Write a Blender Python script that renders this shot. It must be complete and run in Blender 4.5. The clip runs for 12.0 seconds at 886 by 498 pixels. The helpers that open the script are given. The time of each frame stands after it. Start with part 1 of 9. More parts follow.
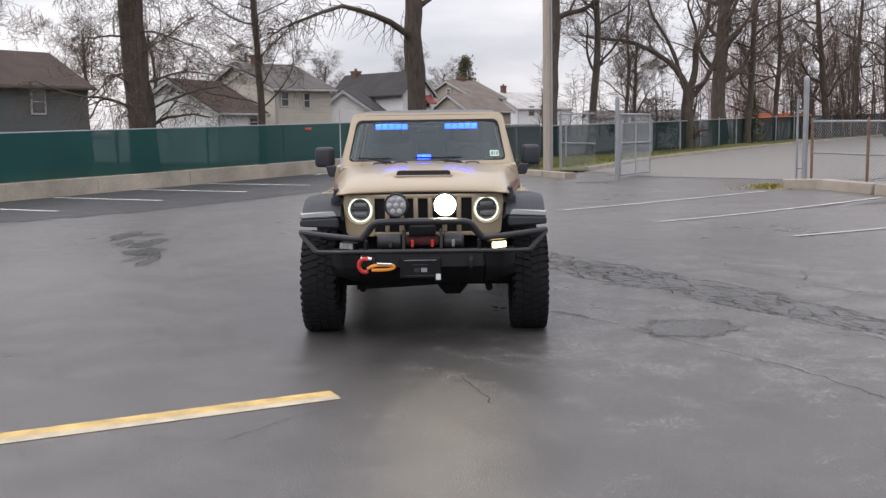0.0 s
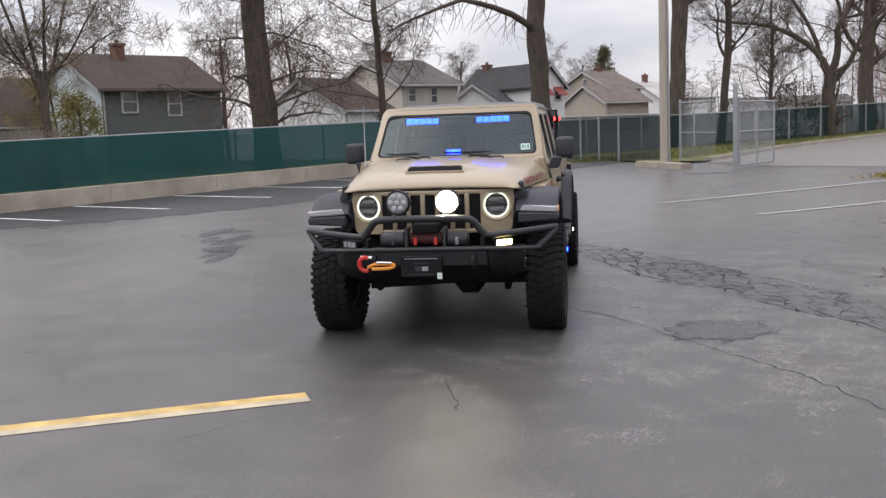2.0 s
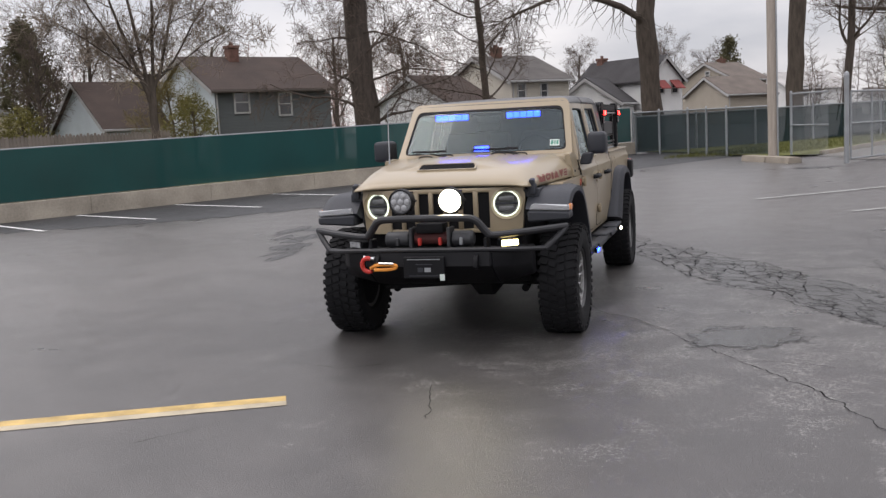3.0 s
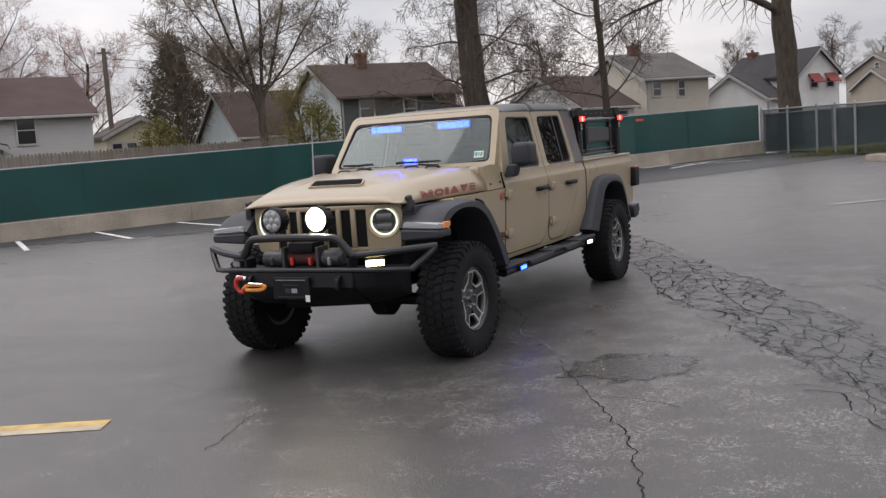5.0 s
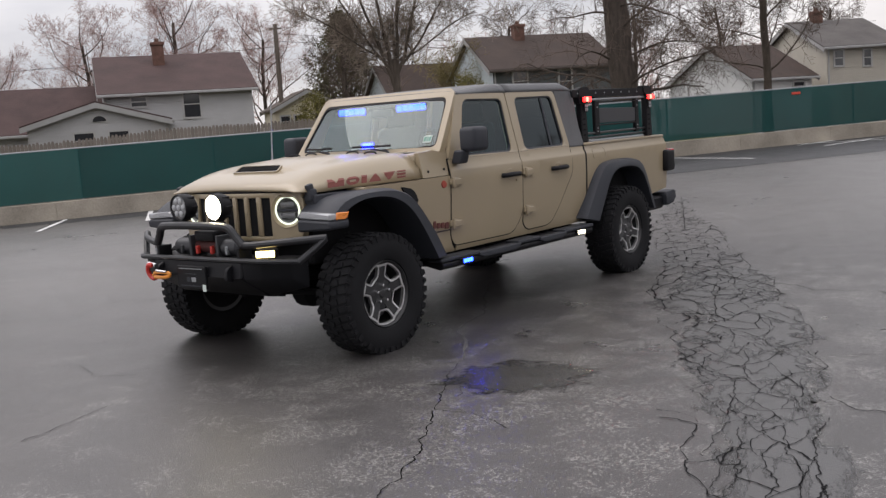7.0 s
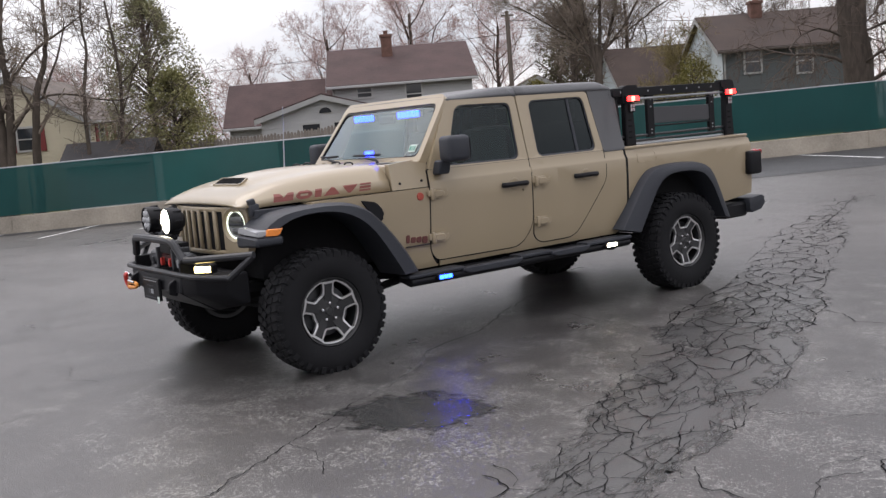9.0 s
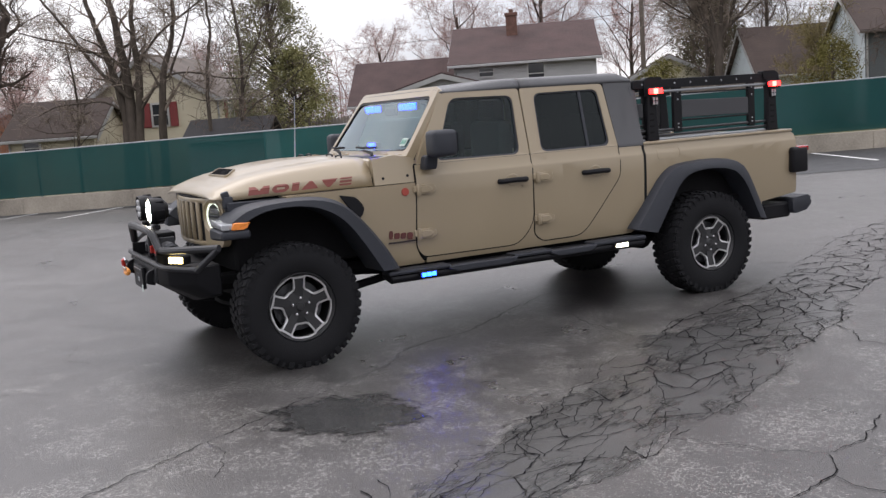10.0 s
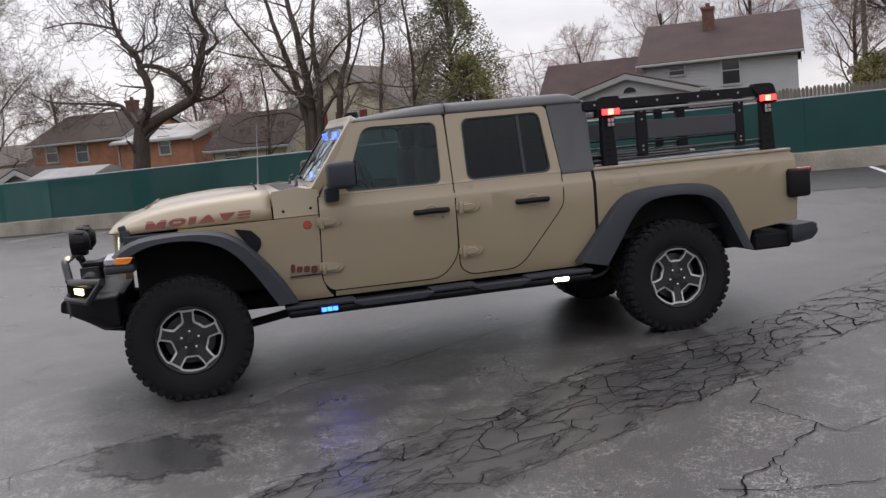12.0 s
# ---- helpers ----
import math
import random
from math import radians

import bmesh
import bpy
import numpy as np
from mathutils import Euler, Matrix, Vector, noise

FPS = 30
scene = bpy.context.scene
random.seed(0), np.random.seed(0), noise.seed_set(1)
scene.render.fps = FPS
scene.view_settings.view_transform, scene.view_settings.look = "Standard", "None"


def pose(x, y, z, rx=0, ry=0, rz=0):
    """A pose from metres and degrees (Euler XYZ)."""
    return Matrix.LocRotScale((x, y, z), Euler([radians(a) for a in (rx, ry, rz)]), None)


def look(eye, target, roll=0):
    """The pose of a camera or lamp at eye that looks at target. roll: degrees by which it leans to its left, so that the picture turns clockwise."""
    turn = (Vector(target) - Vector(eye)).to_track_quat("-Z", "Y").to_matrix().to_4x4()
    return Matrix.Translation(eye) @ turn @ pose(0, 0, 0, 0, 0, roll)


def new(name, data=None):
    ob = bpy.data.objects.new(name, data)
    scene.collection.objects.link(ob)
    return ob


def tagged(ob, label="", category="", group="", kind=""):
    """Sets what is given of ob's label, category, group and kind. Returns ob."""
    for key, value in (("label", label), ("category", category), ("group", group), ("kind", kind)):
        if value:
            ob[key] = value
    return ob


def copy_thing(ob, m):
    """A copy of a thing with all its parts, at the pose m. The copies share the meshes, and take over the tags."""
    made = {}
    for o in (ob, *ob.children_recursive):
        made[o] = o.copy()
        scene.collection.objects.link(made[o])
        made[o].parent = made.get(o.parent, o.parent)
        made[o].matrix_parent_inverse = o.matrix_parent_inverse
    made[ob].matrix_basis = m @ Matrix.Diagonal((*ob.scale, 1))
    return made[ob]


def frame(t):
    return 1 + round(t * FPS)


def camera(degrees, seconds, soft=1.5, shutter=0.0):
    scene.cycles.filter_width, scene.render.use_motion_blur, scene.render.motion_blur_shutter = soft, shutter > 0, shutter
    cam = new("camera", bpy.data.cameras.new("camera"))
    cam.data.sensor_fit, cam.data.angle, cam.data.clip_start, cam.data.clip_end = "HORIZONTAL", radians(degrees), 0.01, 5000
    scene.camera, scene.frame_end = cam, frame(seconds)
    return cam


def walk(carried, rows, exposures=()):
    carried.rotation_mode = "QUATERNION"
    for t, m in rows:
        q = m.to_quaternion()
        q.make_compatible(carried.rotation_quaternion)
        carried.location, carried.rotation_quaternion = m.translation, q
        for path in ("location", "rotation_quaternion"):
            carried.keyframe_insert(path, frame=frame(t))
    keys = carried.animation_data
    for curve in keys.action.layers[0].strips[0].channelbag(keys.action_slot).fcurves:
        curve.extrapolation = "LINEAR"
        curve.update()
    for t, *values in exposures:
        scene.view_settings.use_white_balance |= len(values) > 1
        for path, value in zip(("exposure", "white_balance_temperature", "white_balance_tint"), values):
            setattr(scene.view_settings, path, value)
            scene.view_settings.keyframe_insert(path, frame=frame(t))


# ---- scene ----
cam = camera(48.3, 12.0, 1.4)
PATH = [
    (0, (0.226, -8.038, 1.613), (0.202, -6.052, 1.373), -0.8),
    (0.5, (0.377, -8.041, 1.618), (0.349, -6.055, 1.377), -1.0),
    (1, (0.631, -8.043, 1.621), (0.432, -6.068, 1.379), -1.6),
    (1.5, (0.926, -7.905, 1.591), (0.655, -5.939, 1.347), -1.9),
    (2, (1.275, -7.724, 1.595), (0.95, -5.766, 1.349), -2.1),
    (2.5, (1.682, -7.577, 1.584), (1.204, -5.65, 1.344), -2.7),
    (3, (2.078, -7.31, 1.559), (1.502, -5.41, 1.317), -2.9),
    (3.2, (2.253, -7.215, 1.563), (1.654, -5.322, 1.319), -3.0),
    (4.8, (3.702, -6.35, 1.525), (2.881, -4.542, 1.288), -3.7),
    (5, (3.901, -6.249, 1.532), (2.997, -4.478, 1.312), -4.0),
    (5.5, (4.292, -5.89, 1.515), (3.308, -4.163, 1.297), -4.1),
    (6, (4.706, -5.573, 1.509), (3.684, -3.867, 1.295), -4.2),
    (6.5, (5.157, -5.191, 1.51), (3.972, -3.599, 1.262), -4.1),
    (6.7, (5.227, -5.052, 1.494), (4.018, -3.478, 1.244), -4.0),
    (8.3, (6.211, -3.746, 1.559), (4.722, -2.435, 1.307), -4.2),
    (8.5, (6.335, -3.476, 1.53), (4.8, -2.218, 1.283), -4.4),
    (9, (6.543, -3.071, 1.533), (4.927, -1.919, 1.288), -4.7),
    (9.5, (6.734, -2.594, 1.527), (5.072, -1.513, 1.264), -3.4),
    (10, (6.993, -2.018, 1.569), (5.225, -1.122, 1.3), -4.0),
    (10.5, (7.138, -1.474, 1.562), (5.324, -0.667, 1.319), -4.3),
    (11, (7.301, -0.995, 1.572), (5.452, -0.271, 1.332), -4.4),
    (11.5, (7.475, -0.347, 1.585), (5.571, 0.218, 1.351), -4.9),
    (12, (7.535, 0.269, 1.599), (5.597, 0.703, 1.365), -5.2),
]
walk(cam, [(t, look(eye, target, roll)) for t, eye, target, roll in PATH], [(0.0, 0.26, 6650, 15), (2.0, 0.25, 6650, 15), (3.0, 0.11, 6750, 15), (5.0, -0.02, 6800, 15), (6.5, -0.05, 6800, 15), (8.5, 0.2, 6680, 15), (10.0, 0.27, 6600, 15), (10.8, 0.22, 6600, 15), (12.0, -0.03, 6600, 15)])

# ---- sky and sun ----
SUN_EL, SUN_AZ = 58.0, 265.0
world = bpy.data.worlds.new("overcast_sky")
scene.world = world
world.use_nodes = True
wn, wl = world.node_tree.nodes, world.node_tree.links
wn.clear()
w_out = wn.new("ShaderNodeOutputWorld")
w_bg = wn.new("ShaderNodeBackground")
w_sky = wn.new("ShaderNodeTexSky")
w_sky.sky_type = "NISHITA"
w_sky.sun_disc = False
w_sky.sun_elevation, w_sky.sun_rotation = radians(SUN_EL), radians(SUN_AZ)
w_sky.air_density, w_sky.dust_density = 1.0, 2.0
w_co = wn.new("ShaderNodeTexCoord")
w_map = wn.new("ShaderNodeMapping")
w_map.inputs["Scale"].default_value = (1.0, 1.0, 3.4)
w_noise = wn.new("ShaderNodeTexNoise")
w_noise.inputs["Scale"].default_value = 2.6
w_noise.inputs["Detail"].default_value = 6.0
w_noise.inputs["Roughness"].default_value = 0.5
w_ramp = wn.new("ShaderNodeValToRGB")
w_ramp.color_ramp.elements[0].position, w_ramp.color_ramp.elements[0].color = 0.32, (4.4, 4.7, 5.2, 1)
w_ramp.color_ramp.elements[1].position, w_ramp.color_ramp.elements[1].color = 0.69, (8.7, 8.7, 8.8, 1)
w_mix = wn.new("ShaderNodeMix")
w_mix.data_type = "RGBA"
w_mix.inputs[0].default_value = 0.9
wl.new(w_co.outputs["Generated"], w_map.inputs["Vector"])
wl.new(w_map.outputs["Vector"], w_noise.inputs["Vector"])
wl.new(w_noise.outputs["Fac"], w_ramp.inputs["Fac"])
wl.new(w_sky.outputs["Color"], w_mix.inputs[6])
wl.new(w_ramp.outputs["Color"], w_mix.inputs[7])
# a cloud deck is brighter overhead than at the horizon
w_sep = wn.new("ShaderNodeSeparateXYZ")
w_grad = wn.new("ShaderNodeMapRange")
w_grad.inputs["From Min"].default_value, w_grad.inputs["From Max"].default_value = 0.0, 1.0
w_grad.inputs["To Min"].default_value, w_grad.inputs["To Max"].default_value = 1.03, 2.35
w_mul = wn.new("ShaderNodeVectorMath")
w_mul.operation = "SCALE"
wl.new(w_co.outputs["Generated"], w_sep.inputs[0])
wl.new(w_sep.outputs["Z"], w_grad.inputs["Value"])
wl.new(w_mix.outputs[2], w_mul.inputs[0])
# and brighter round the hidden sun
w_dot = wn.new("ShaderNodeVectorMath")
w_dot.operation = "DOT_PRODUCT"
w_dot.inputs[1].default_value = (math.sin(radians(SUN_AZ)) * math.cos(radians(SUN_EL)), math.cos(radians(SUN_AZ)) * math.cos(radians(SUN_EL)), math.sin(radians(SUN_EL)))
w_near = wn.new("ShaderNodeMapRange")
w_near.interpolation_type = "SMOOTHSTEP"
w_near.inputs["From Min"].default_value, w_near.inputs["From Max"].default_value = -0.2, 1.0
w_near.inputs["To Min"].default_value, w_near.inputs["To Max"].default_value = 0.95, 1.1
w_both = wn.new("ShaderNodeMath")
w_both.operation = "MULTIPLY"
wl.new(w_co.outputs["Generated"], w_dot.inputs[0])
wl.new(w_dot.outputs["Value"], w_near.inputs["Value"])
wl.new(w_near.outputs["Result"], w_both.inputs[0])
wl.new(w_grad.outputs["Result"], w_both.inputs[1])
wl.new(w_both.outputs[0], w_mul.inputs["Scale"])
wl.new(w_mul.outputs[0], w_bg.inputs["Color"])
w_bg.inputs["Strength"].default_value = 0.108
wl.new(w_bg.outputs["Background"], w_out.inputs["Surface"])

sun_data = bpy.data.lights.new("sun", "SUN")
sun_data.energy, sun_data.angle, sun_data.color = 0.55, radians(35), (1.0, 0.97, 0.93)
sun = new("sun", sun_data)
az, el = radians(SUN_AZ), radians(SUN_EL)
sun.matrix_world = look((0, 0, 30), (-math.sin(az) * math.cos(el) * 10, -math.cos(az) * math.cos(el) * 10, 30 - math.sin(el) * 10))

# ---- building helpers ----
rng = random.Random(7)


def link(bm, name, mats, smooth=None):
    """A mesh object from a bmesh; smooth: the angle in degrees under which edges shade smooth."""
    bmesh.ops.recalc_face_normals(bm, faces=bm.faces)
    if smooth is not None:
        for f in bm.faces:
            f.smooth = True
        for e in bm.edges:
            if len(e.link_faces) == 2 and e.calc_face_angle(0) > radians(smooth):
                e.smooth = False
    me = bpy.data.meshes.new(name)
    bm.to_mesh(me)
    bm.free()
    for m in mats if isinstance(mats, (list, tuple)) else [mats]:
        me.materials.append(m)
    return new(name, me)


def part(name, bm, material, parent, label="", smooth=35):
    """Links a bmesh as one mesh object under a thing or a part."""
    ob = link(bm, name, material, smooth)
    ob.parent = parent
    if label:
        ob["label"] = label
    return ob


def again(ob, parent, m=None):
    """Another object on the same mesh, under a parent."""
    o = new(ob.name.split(".")[0], ob.data)
    o.parent = parent
    if m is not None:
        o.matrix_basis = m
    if "label" in ob:
        o["label"] = ob["label"]
    return o


def thing(name, label, category, m=None, group="", kind="", parent=None):
    ob = new(name)
    ob.empty_display_size = 0.2
    if m is not None:
        ob.matrix_basis = m
    ob.parent = parent
    if parent is None:
        tagged(ob, label, category, group, kind)
    return ob


def box(bm, lo, hi, m=None, bevel=0.0, mi=0, seg=1):
    """A box from corner to corner, added to bm."""
    vs = [bm.verts.new((x, y, z)) for z in (lo[2], hi[2]) for y in (lo[1], hi[1]) for x in (lo[0], hi[0])]
    fs = [bm.faces.new([vs[i] for i in q]) for q in ((0, 2, 3, 1), (4, 5, 7, 6), (0, 1, 5, 4), (2, 6, 7, 3), (0, 4, 6, 2), (1, 3, 7, 5))]
    for f in fs:
        f.material_index = mi
    if bevel:
        es = list({e for f in fs for e in f.edges})
        r = bmesh.ops.bevel(bm, geom=es, offset=bevel, segments=seg, profile=0.5, affect="EDGES")
        vs = list({v for f in r["faces"] for v in f.verts} | {v for v in vs if v.is_valid})
    if m is not None:
        bmesh.ops.transform(bm, matrix=m, verts=vs)
    return vs


def tube(bm, pts, radii, n=8, cap=True, mi=0):
    """A round bar through points, with a radius at each."""
    pts = [Vector(p) for p in pts]
    if not isinstance(radii, (list, tuple)):
        radii = [radii] * len(pts)
    rings, prev = [], None
    for i, p in enumerate(pts):
        d = (pts[min(i + 1, len(pts) - 1)] - pts[max(i - 1, 0)]).normalized()
        if prev is None:
            a = d.orthogonal().normalized()
        else:
            a = (prev - d * prev.dot(d)).normalized()
        prev = a
        b = d.cross(a)
        rings.append([bm.verts.new(p + (a * math.cos(2 * math.pi * k / n) + b * math.sin(2 * math.pi * k / n)) * radii[i]) for k in range(n)])
    for r0, r1 in zip(rings, rings[1:]):
        for k in range(n):
            f = bm.faces.new((r0[k], r0[(k + 1) % n], r1[(k + 1) % n], r1[k]))
            f.material_index = mi
    if cap:
        bm.faces.new(rings[0][::-1]).material_index = mi
        bm.faces.new(rings[-1]).material_index = mi
    return [v for r in rings for v in r]


def lathe(bm, prof, n=32, axis="z", m=None, mi=0, closed=False):
    """Turns a profile of (radius, height) round an axis."""
    rings = []
    for r, h in prof:
        ring = []
        for k in range(n):
            a = 2 * math.pi * k / n
            c, s = r * math.cos(a), r * math.sin(a)
            ring.append(bm.verts.new({"z": (c, s, h), "x": (h, c, s), "y": (c, h, s)}[axis]))
        rings.append(ring)
    pairs = list(zip(rings, rings[1:])) + ([(rings[-1], rings[0])] if closed else [])
    for r0, r1 in pairs:
        for k in range(n):
            f = bm.faces.new((r0[k], r0[(k + 1) % n], r1[(k + 1) % n], r1[k]))
            f.material_index = mi
    vs = [v for r in rings for v in r]
    if m is not None:
        bmesh.ops.transform(bm, matrix=m, verts=vs)
    return vs


def prism(bm, outline, axis, a, b, m=None, mi=0, bevel=0.0, seg=1):
    """A flat outline of two coordinates pushed along an axis from a to b."""
    def at(p, h):
        return {"x": (h, p[0], p[1]), "y": (p[0], h, p[1]), "z": (p[0], p[1], h)}[axis]
    v0 = [bm.verts.new(at(p, a)) for p in outline]
    v1 = [bm.verts.new(at(p, b)) for p in outline]
    fs = [bm.faces.new(v0[::-1]), bm.faces.new(v1)]
    for i in range(len(outline)):
        j = (i + 1) % len(outline)
        fs.append(bm.faces.new((v0[i], v0[j], v1[j], v1[i])))
    for f in fs:
        f.material_index = mi
    vs = v0 + v1
    if bevel:
        es = list({e for f in fs[:2] for e in f.edges})
        r = bmesh.ops.bevel(bm, geom=es, offset=bevel, segments=seg, profile=0.5, affect="EDGES")
        vs = list({v for f in r["faces"] for v in f.verts} | {v for v in vs if v.is_valid})
    if m is not None:
        bmesh.ops.transform(bm, matrix=m, verts=vs)
    return vs


# ---- materials ----
def material(name, colour, rough=0.6, metal=0.0, spec=0.5, vary=0.15, scale=6.0, fine=60.0, bump=0.1, coat=0.0, stretch=(1, 1, 1), per_object=0.0, rough_vary=0.1, space="Object"):
    """A painted or raw surface with stains and grain at two scales."""
    m = bpy.data.materials.new(name)
    m.use_nodes = True
    nt = m.node_tree
    bs = nt.nodes["Principled BSDF"]
    co = nt.nodes.new("ShaderNodeTexCoord")
    mp = nt.nodes.new("ShaderNodeMapping")
    mp.inputs["Scale"].default_value = stretch
    nt.links.new(co.outputs[space], mp.inputs["Vector"])
    n1, n2 = nt.nodes.new("ShaderNodeTexNoise"), nt.nodes.new("ShaderNodeTexNoise")
    n1.inputs["Scale"].default_value, n1.inputs["Detail"].default_value = scale, 5
    n2.inputs["Scale"].default_value, n2.inputs["Detail"].default_value = fine, 3
    for n in (n1, n2):
        nt.links.new(mp.outputs["Vector"], n.inputs["Vector"])
    add = nt.nodes.new("ShaderNodeMath")
    add.operation = "MULTIPLY_ADD"
    add.inputs[1].default_value = 0.35
    nt.links.new(n2.outputs["Fac"], add.inputs[0])
    nt.links.new(n1.outputs["Fac"], add.inputs[2])
    val = add.outputs[0]
    if per_object:
        oi = nt.nodes.new("ShaderNodeObjectInfo")
        mul = nt.nodes.new("ShaderNodeMath")
        mul.operation = "MULTIPLY_ADD"
        mul.inputs[1].default_value = per_object
        nt.links.new(oi.outputs["Random"], mul.inputs[0])
        nt.links.new(val, mul.inputs[2])
        val = mul.outputs[0]
    ramp = nt.nodes.new("ShaderNodeValToRGB")
    e = ramp.color_ramp.elements
    e[0].position, e[1].position = 0.4, 0.95
    e[0].color = (*[c * (1 - vary) for c in colour], 1)
    e[1].color = (*[min(1, c * (1 + vary)) for c in colour], 1)
    nt.links.new(val, ramp.inputs["Fac"])
    nt.links.new(ramp.outputs["Color"], bs.inputs["Base Color"])
    rr = nt.nodes.new("ShaderNodeMapRange")
    rr.inputs["To Min"].default_value, rr.inputs["To Max"].default_value = max(0.02, rough - rough_vary), min(1, rough + rough_vary)
    nt.links.new(n1.outputs["Fac"], rr.inputs["Value"])
    nt.links.new(rr.outputs["Result"], bs.inputs["Roughness"])
    bs.inputs["Metallic"].default_value = metal
    bs.inputs["Specular IOR Level"].default_value = spec
    bs.inputs["Coat Weight"].default_value = coat
    bs.inputs["Coat Roughness"].default_value = 0.06
    if bump:
        bp = nt.nodes.new("ShaderNodeBump")
        bp.inputs["Strength"].default_value, bp.inputs["Distance"].default_value = bump, 0.01
        nt.links.new(n2.outputs["Fac"], bp.inputs["Height"])
        nt.links.new(bp.outputs["Normal"], bs.inputs["Normal"])
    return m


def glowing(name, colour, strength):
    m = bpy.data.materials.new(name)
    m.use_nodes = True
    b = m.node_tree.nodes["Principled BSDF"]
    b.inputs["Base Color"].default_value = (*[min(1, 0.5 * c + 0.1) for c in colour], 1)
    b.inputs["Emission Color"].default_value = (*colour, 1)
    b.inputs["Emission Strength"].default_value = strength
    b.inputs["Roughness"].default_value = 0.2
    return m


def glass(name, colour, rough=0.0, mixin=0.0):
    m = bpy.data.materials.new(name)
    m.use_nodes = True
    b = m.node_tree.nodes["Principled BSDF"]
    b.inputs["Base Color"].default_value = (*colour, 1)
    b.inputs["Transmission Weight"].default_value = 1 - mixin
    b.inputs["Roughness"].default_value = rough
    b.inputs["IOR"].default_value = 1.45
    return m


def asphalt(name, dark, light, rough, worn, spec=0.5):
    """Damp asphalt: aggregate, pale scuffs and broad damp patches."""
    m = bpy.data.materials.new(name)
    m.use_nodes = True
    nt = m.node_tree
    nd, lk = nt.nodes, nt.links
    bs = nd["Principled BSDF"]
    bs.inputs["Specular IOR Level"].default_value = spec
    co = nd.new("ShaderNodeTexCoord")
    broad, mid, grit, speck = (nd.new("ShaderNodeTexNoise") for _ in range(4))
    for n, s, d in ((broad, 0.22, 4), (mid, 1.9, 8), (grit, 84.0, 2), (speck, 150.0, 2)):
        n.inputs["Scale"].default_value, n.inputs["Detail"].default_value = s, d
        n.inputs["Roughness"].default_value = 0.62
        lk.new(co.outputs["Object"], n.inputs["Vector"])
    mid.inputs["Distortion"].default_value = 0.1
    base = nd.new("ShaderNodeValToRGB")
    base.color_ramp.elements[0].position, base.color_ramp.elements[1].position = 0.32, 0.7
    base.color_ramp.elements[0].color, base.color_ramp.elements[1].color = (*dark, 1), (*light, 1)
    mixv = nd.new("ShaderNodeMath")
    mixv.operation = "MULTIPLY_ADD"
    mixv.inputs[1].default_value = 0.5
    half = nd.new("ShaderNodeMath")
    half.operation = "MULTIPLY"
    half.inputs[1].default_value = 0.5
    lk.new(broad.outputs["Fac"], half.inputs[0])
    lk.new(mid.outputs["Fac"], mixv.inputs[0])
    lk.new(half.outputs[0], mixv.inputs[2])
    lk.new(mixv.outputs[0], base.inputs["Fac"])
    # pale worn flecks and curls, thick where the wear is
    def math_node(op, a_, b_=None, c_=None):
        n = nd.new("ShaderNodeMath")
        n.operation = op
        for i, v in enumerate((a_, b_, c_)):
            if v is None:
                continue
            if isinstance(v, (int, float)):
                n.inputs[i].default_value = v
            else:
                lk.new(v, n.inputs[i])
        return n.outputs[0]

    def ramp_node(v, lo, hi):
        n = nd.new("ShaderNodeMapRange")
        n.interpolation_type = "SMOOTHSTEP"
        n.inputs["From Min"].default_value, n.inputs["From Max"].default_value = lo, hi
        lk.new(v, n.inputs["Value"])
        return n.outputs["Result"]

    vor = nd.new("ShaderNodeTexVoronoi")
    vor.inputs["Scale"].default_value = 84.0
    lk.new(co.outputs["Object"], vor.inputs["Vector"])
    vc = nd.new("ShaderNodeSeparateColor")
    lk.new(vor.outputs["Color"], vc.inputs["Color"])
    wear = nd.new("ShaderNodeTexNoise")
    wear.inputs["Scale"].default_value, wear.inputs["Detail"].default_value = 2.3, 7
    wear.inputs["Roughness"].default_value = 0.7
    lk.new(co.outputs["Object"], wear.inputs["Vector"])
    curl = nd.new("ShaderNodeTexNoise")
    curl.inputs["Scale"].default_value, curl.inputs["Detail"].default_value = 17.0, 3
    lk.new(co.outputs["Object"], curl.inputs["Vector"])
    # the wear is heavy in one part of the lot, light elsewhere
    sub, ln = nd.new("ShaderNodeVectorMath"), nd.new("ShaderNodeVectorMath")
    sub.operation, ln.operation = "SUBTRACT", "LENGTH"
    sub.inputs[1].default_value = (2.7, 0.9, 0.0)
    lk.new(co.outputs["Object"], sub.inputs[0])
    lk.new(sub.outputs[0], ln.inputs[0])
    zone = math_node("MULTIPLY_ADD", ramp_node(ln.outputs["Value"], 5.5, 2.0), 0.15, -0.1)
    amount = math_node("ADD", wear.outputs["Fac"], zone)
    fleck = math_node("MULTIPLY", ramp_node(vor.outputs["Distance"], 0.4, 0.16), math_node("GREATER_THAN", math_node("ADD", vc.outputs[0], math_node("MULTIPLY", amount, 3.0)), 2.3))
    ridge = math_node("MULTIPLY", ramp_node(math_node("ABSOLUTE", math_node("SUBTRACT", curl.outputs["Fac"], 0.5)), 0.022, 0.006), ramp_node(amount, 0.52, 0.6))
    spot = math_node("MULTIPLY", math_node("MAXIMUM", fleck, math_node("MULTIPLY", ridge, 0.75)), worn)
    mx = nd.new("ShaderNodeMix")
    mx.data_type = "RGBA"
    mx.inputs[7].default_value = (0.42, 0.41, 0.385, 1)
    lk.new(spot, mx.inputs[0])
    damp = nd.new("ShaderNodeMix")
    damp.data_type, damp.blend_type = "RGBA", "MULTIPLY"
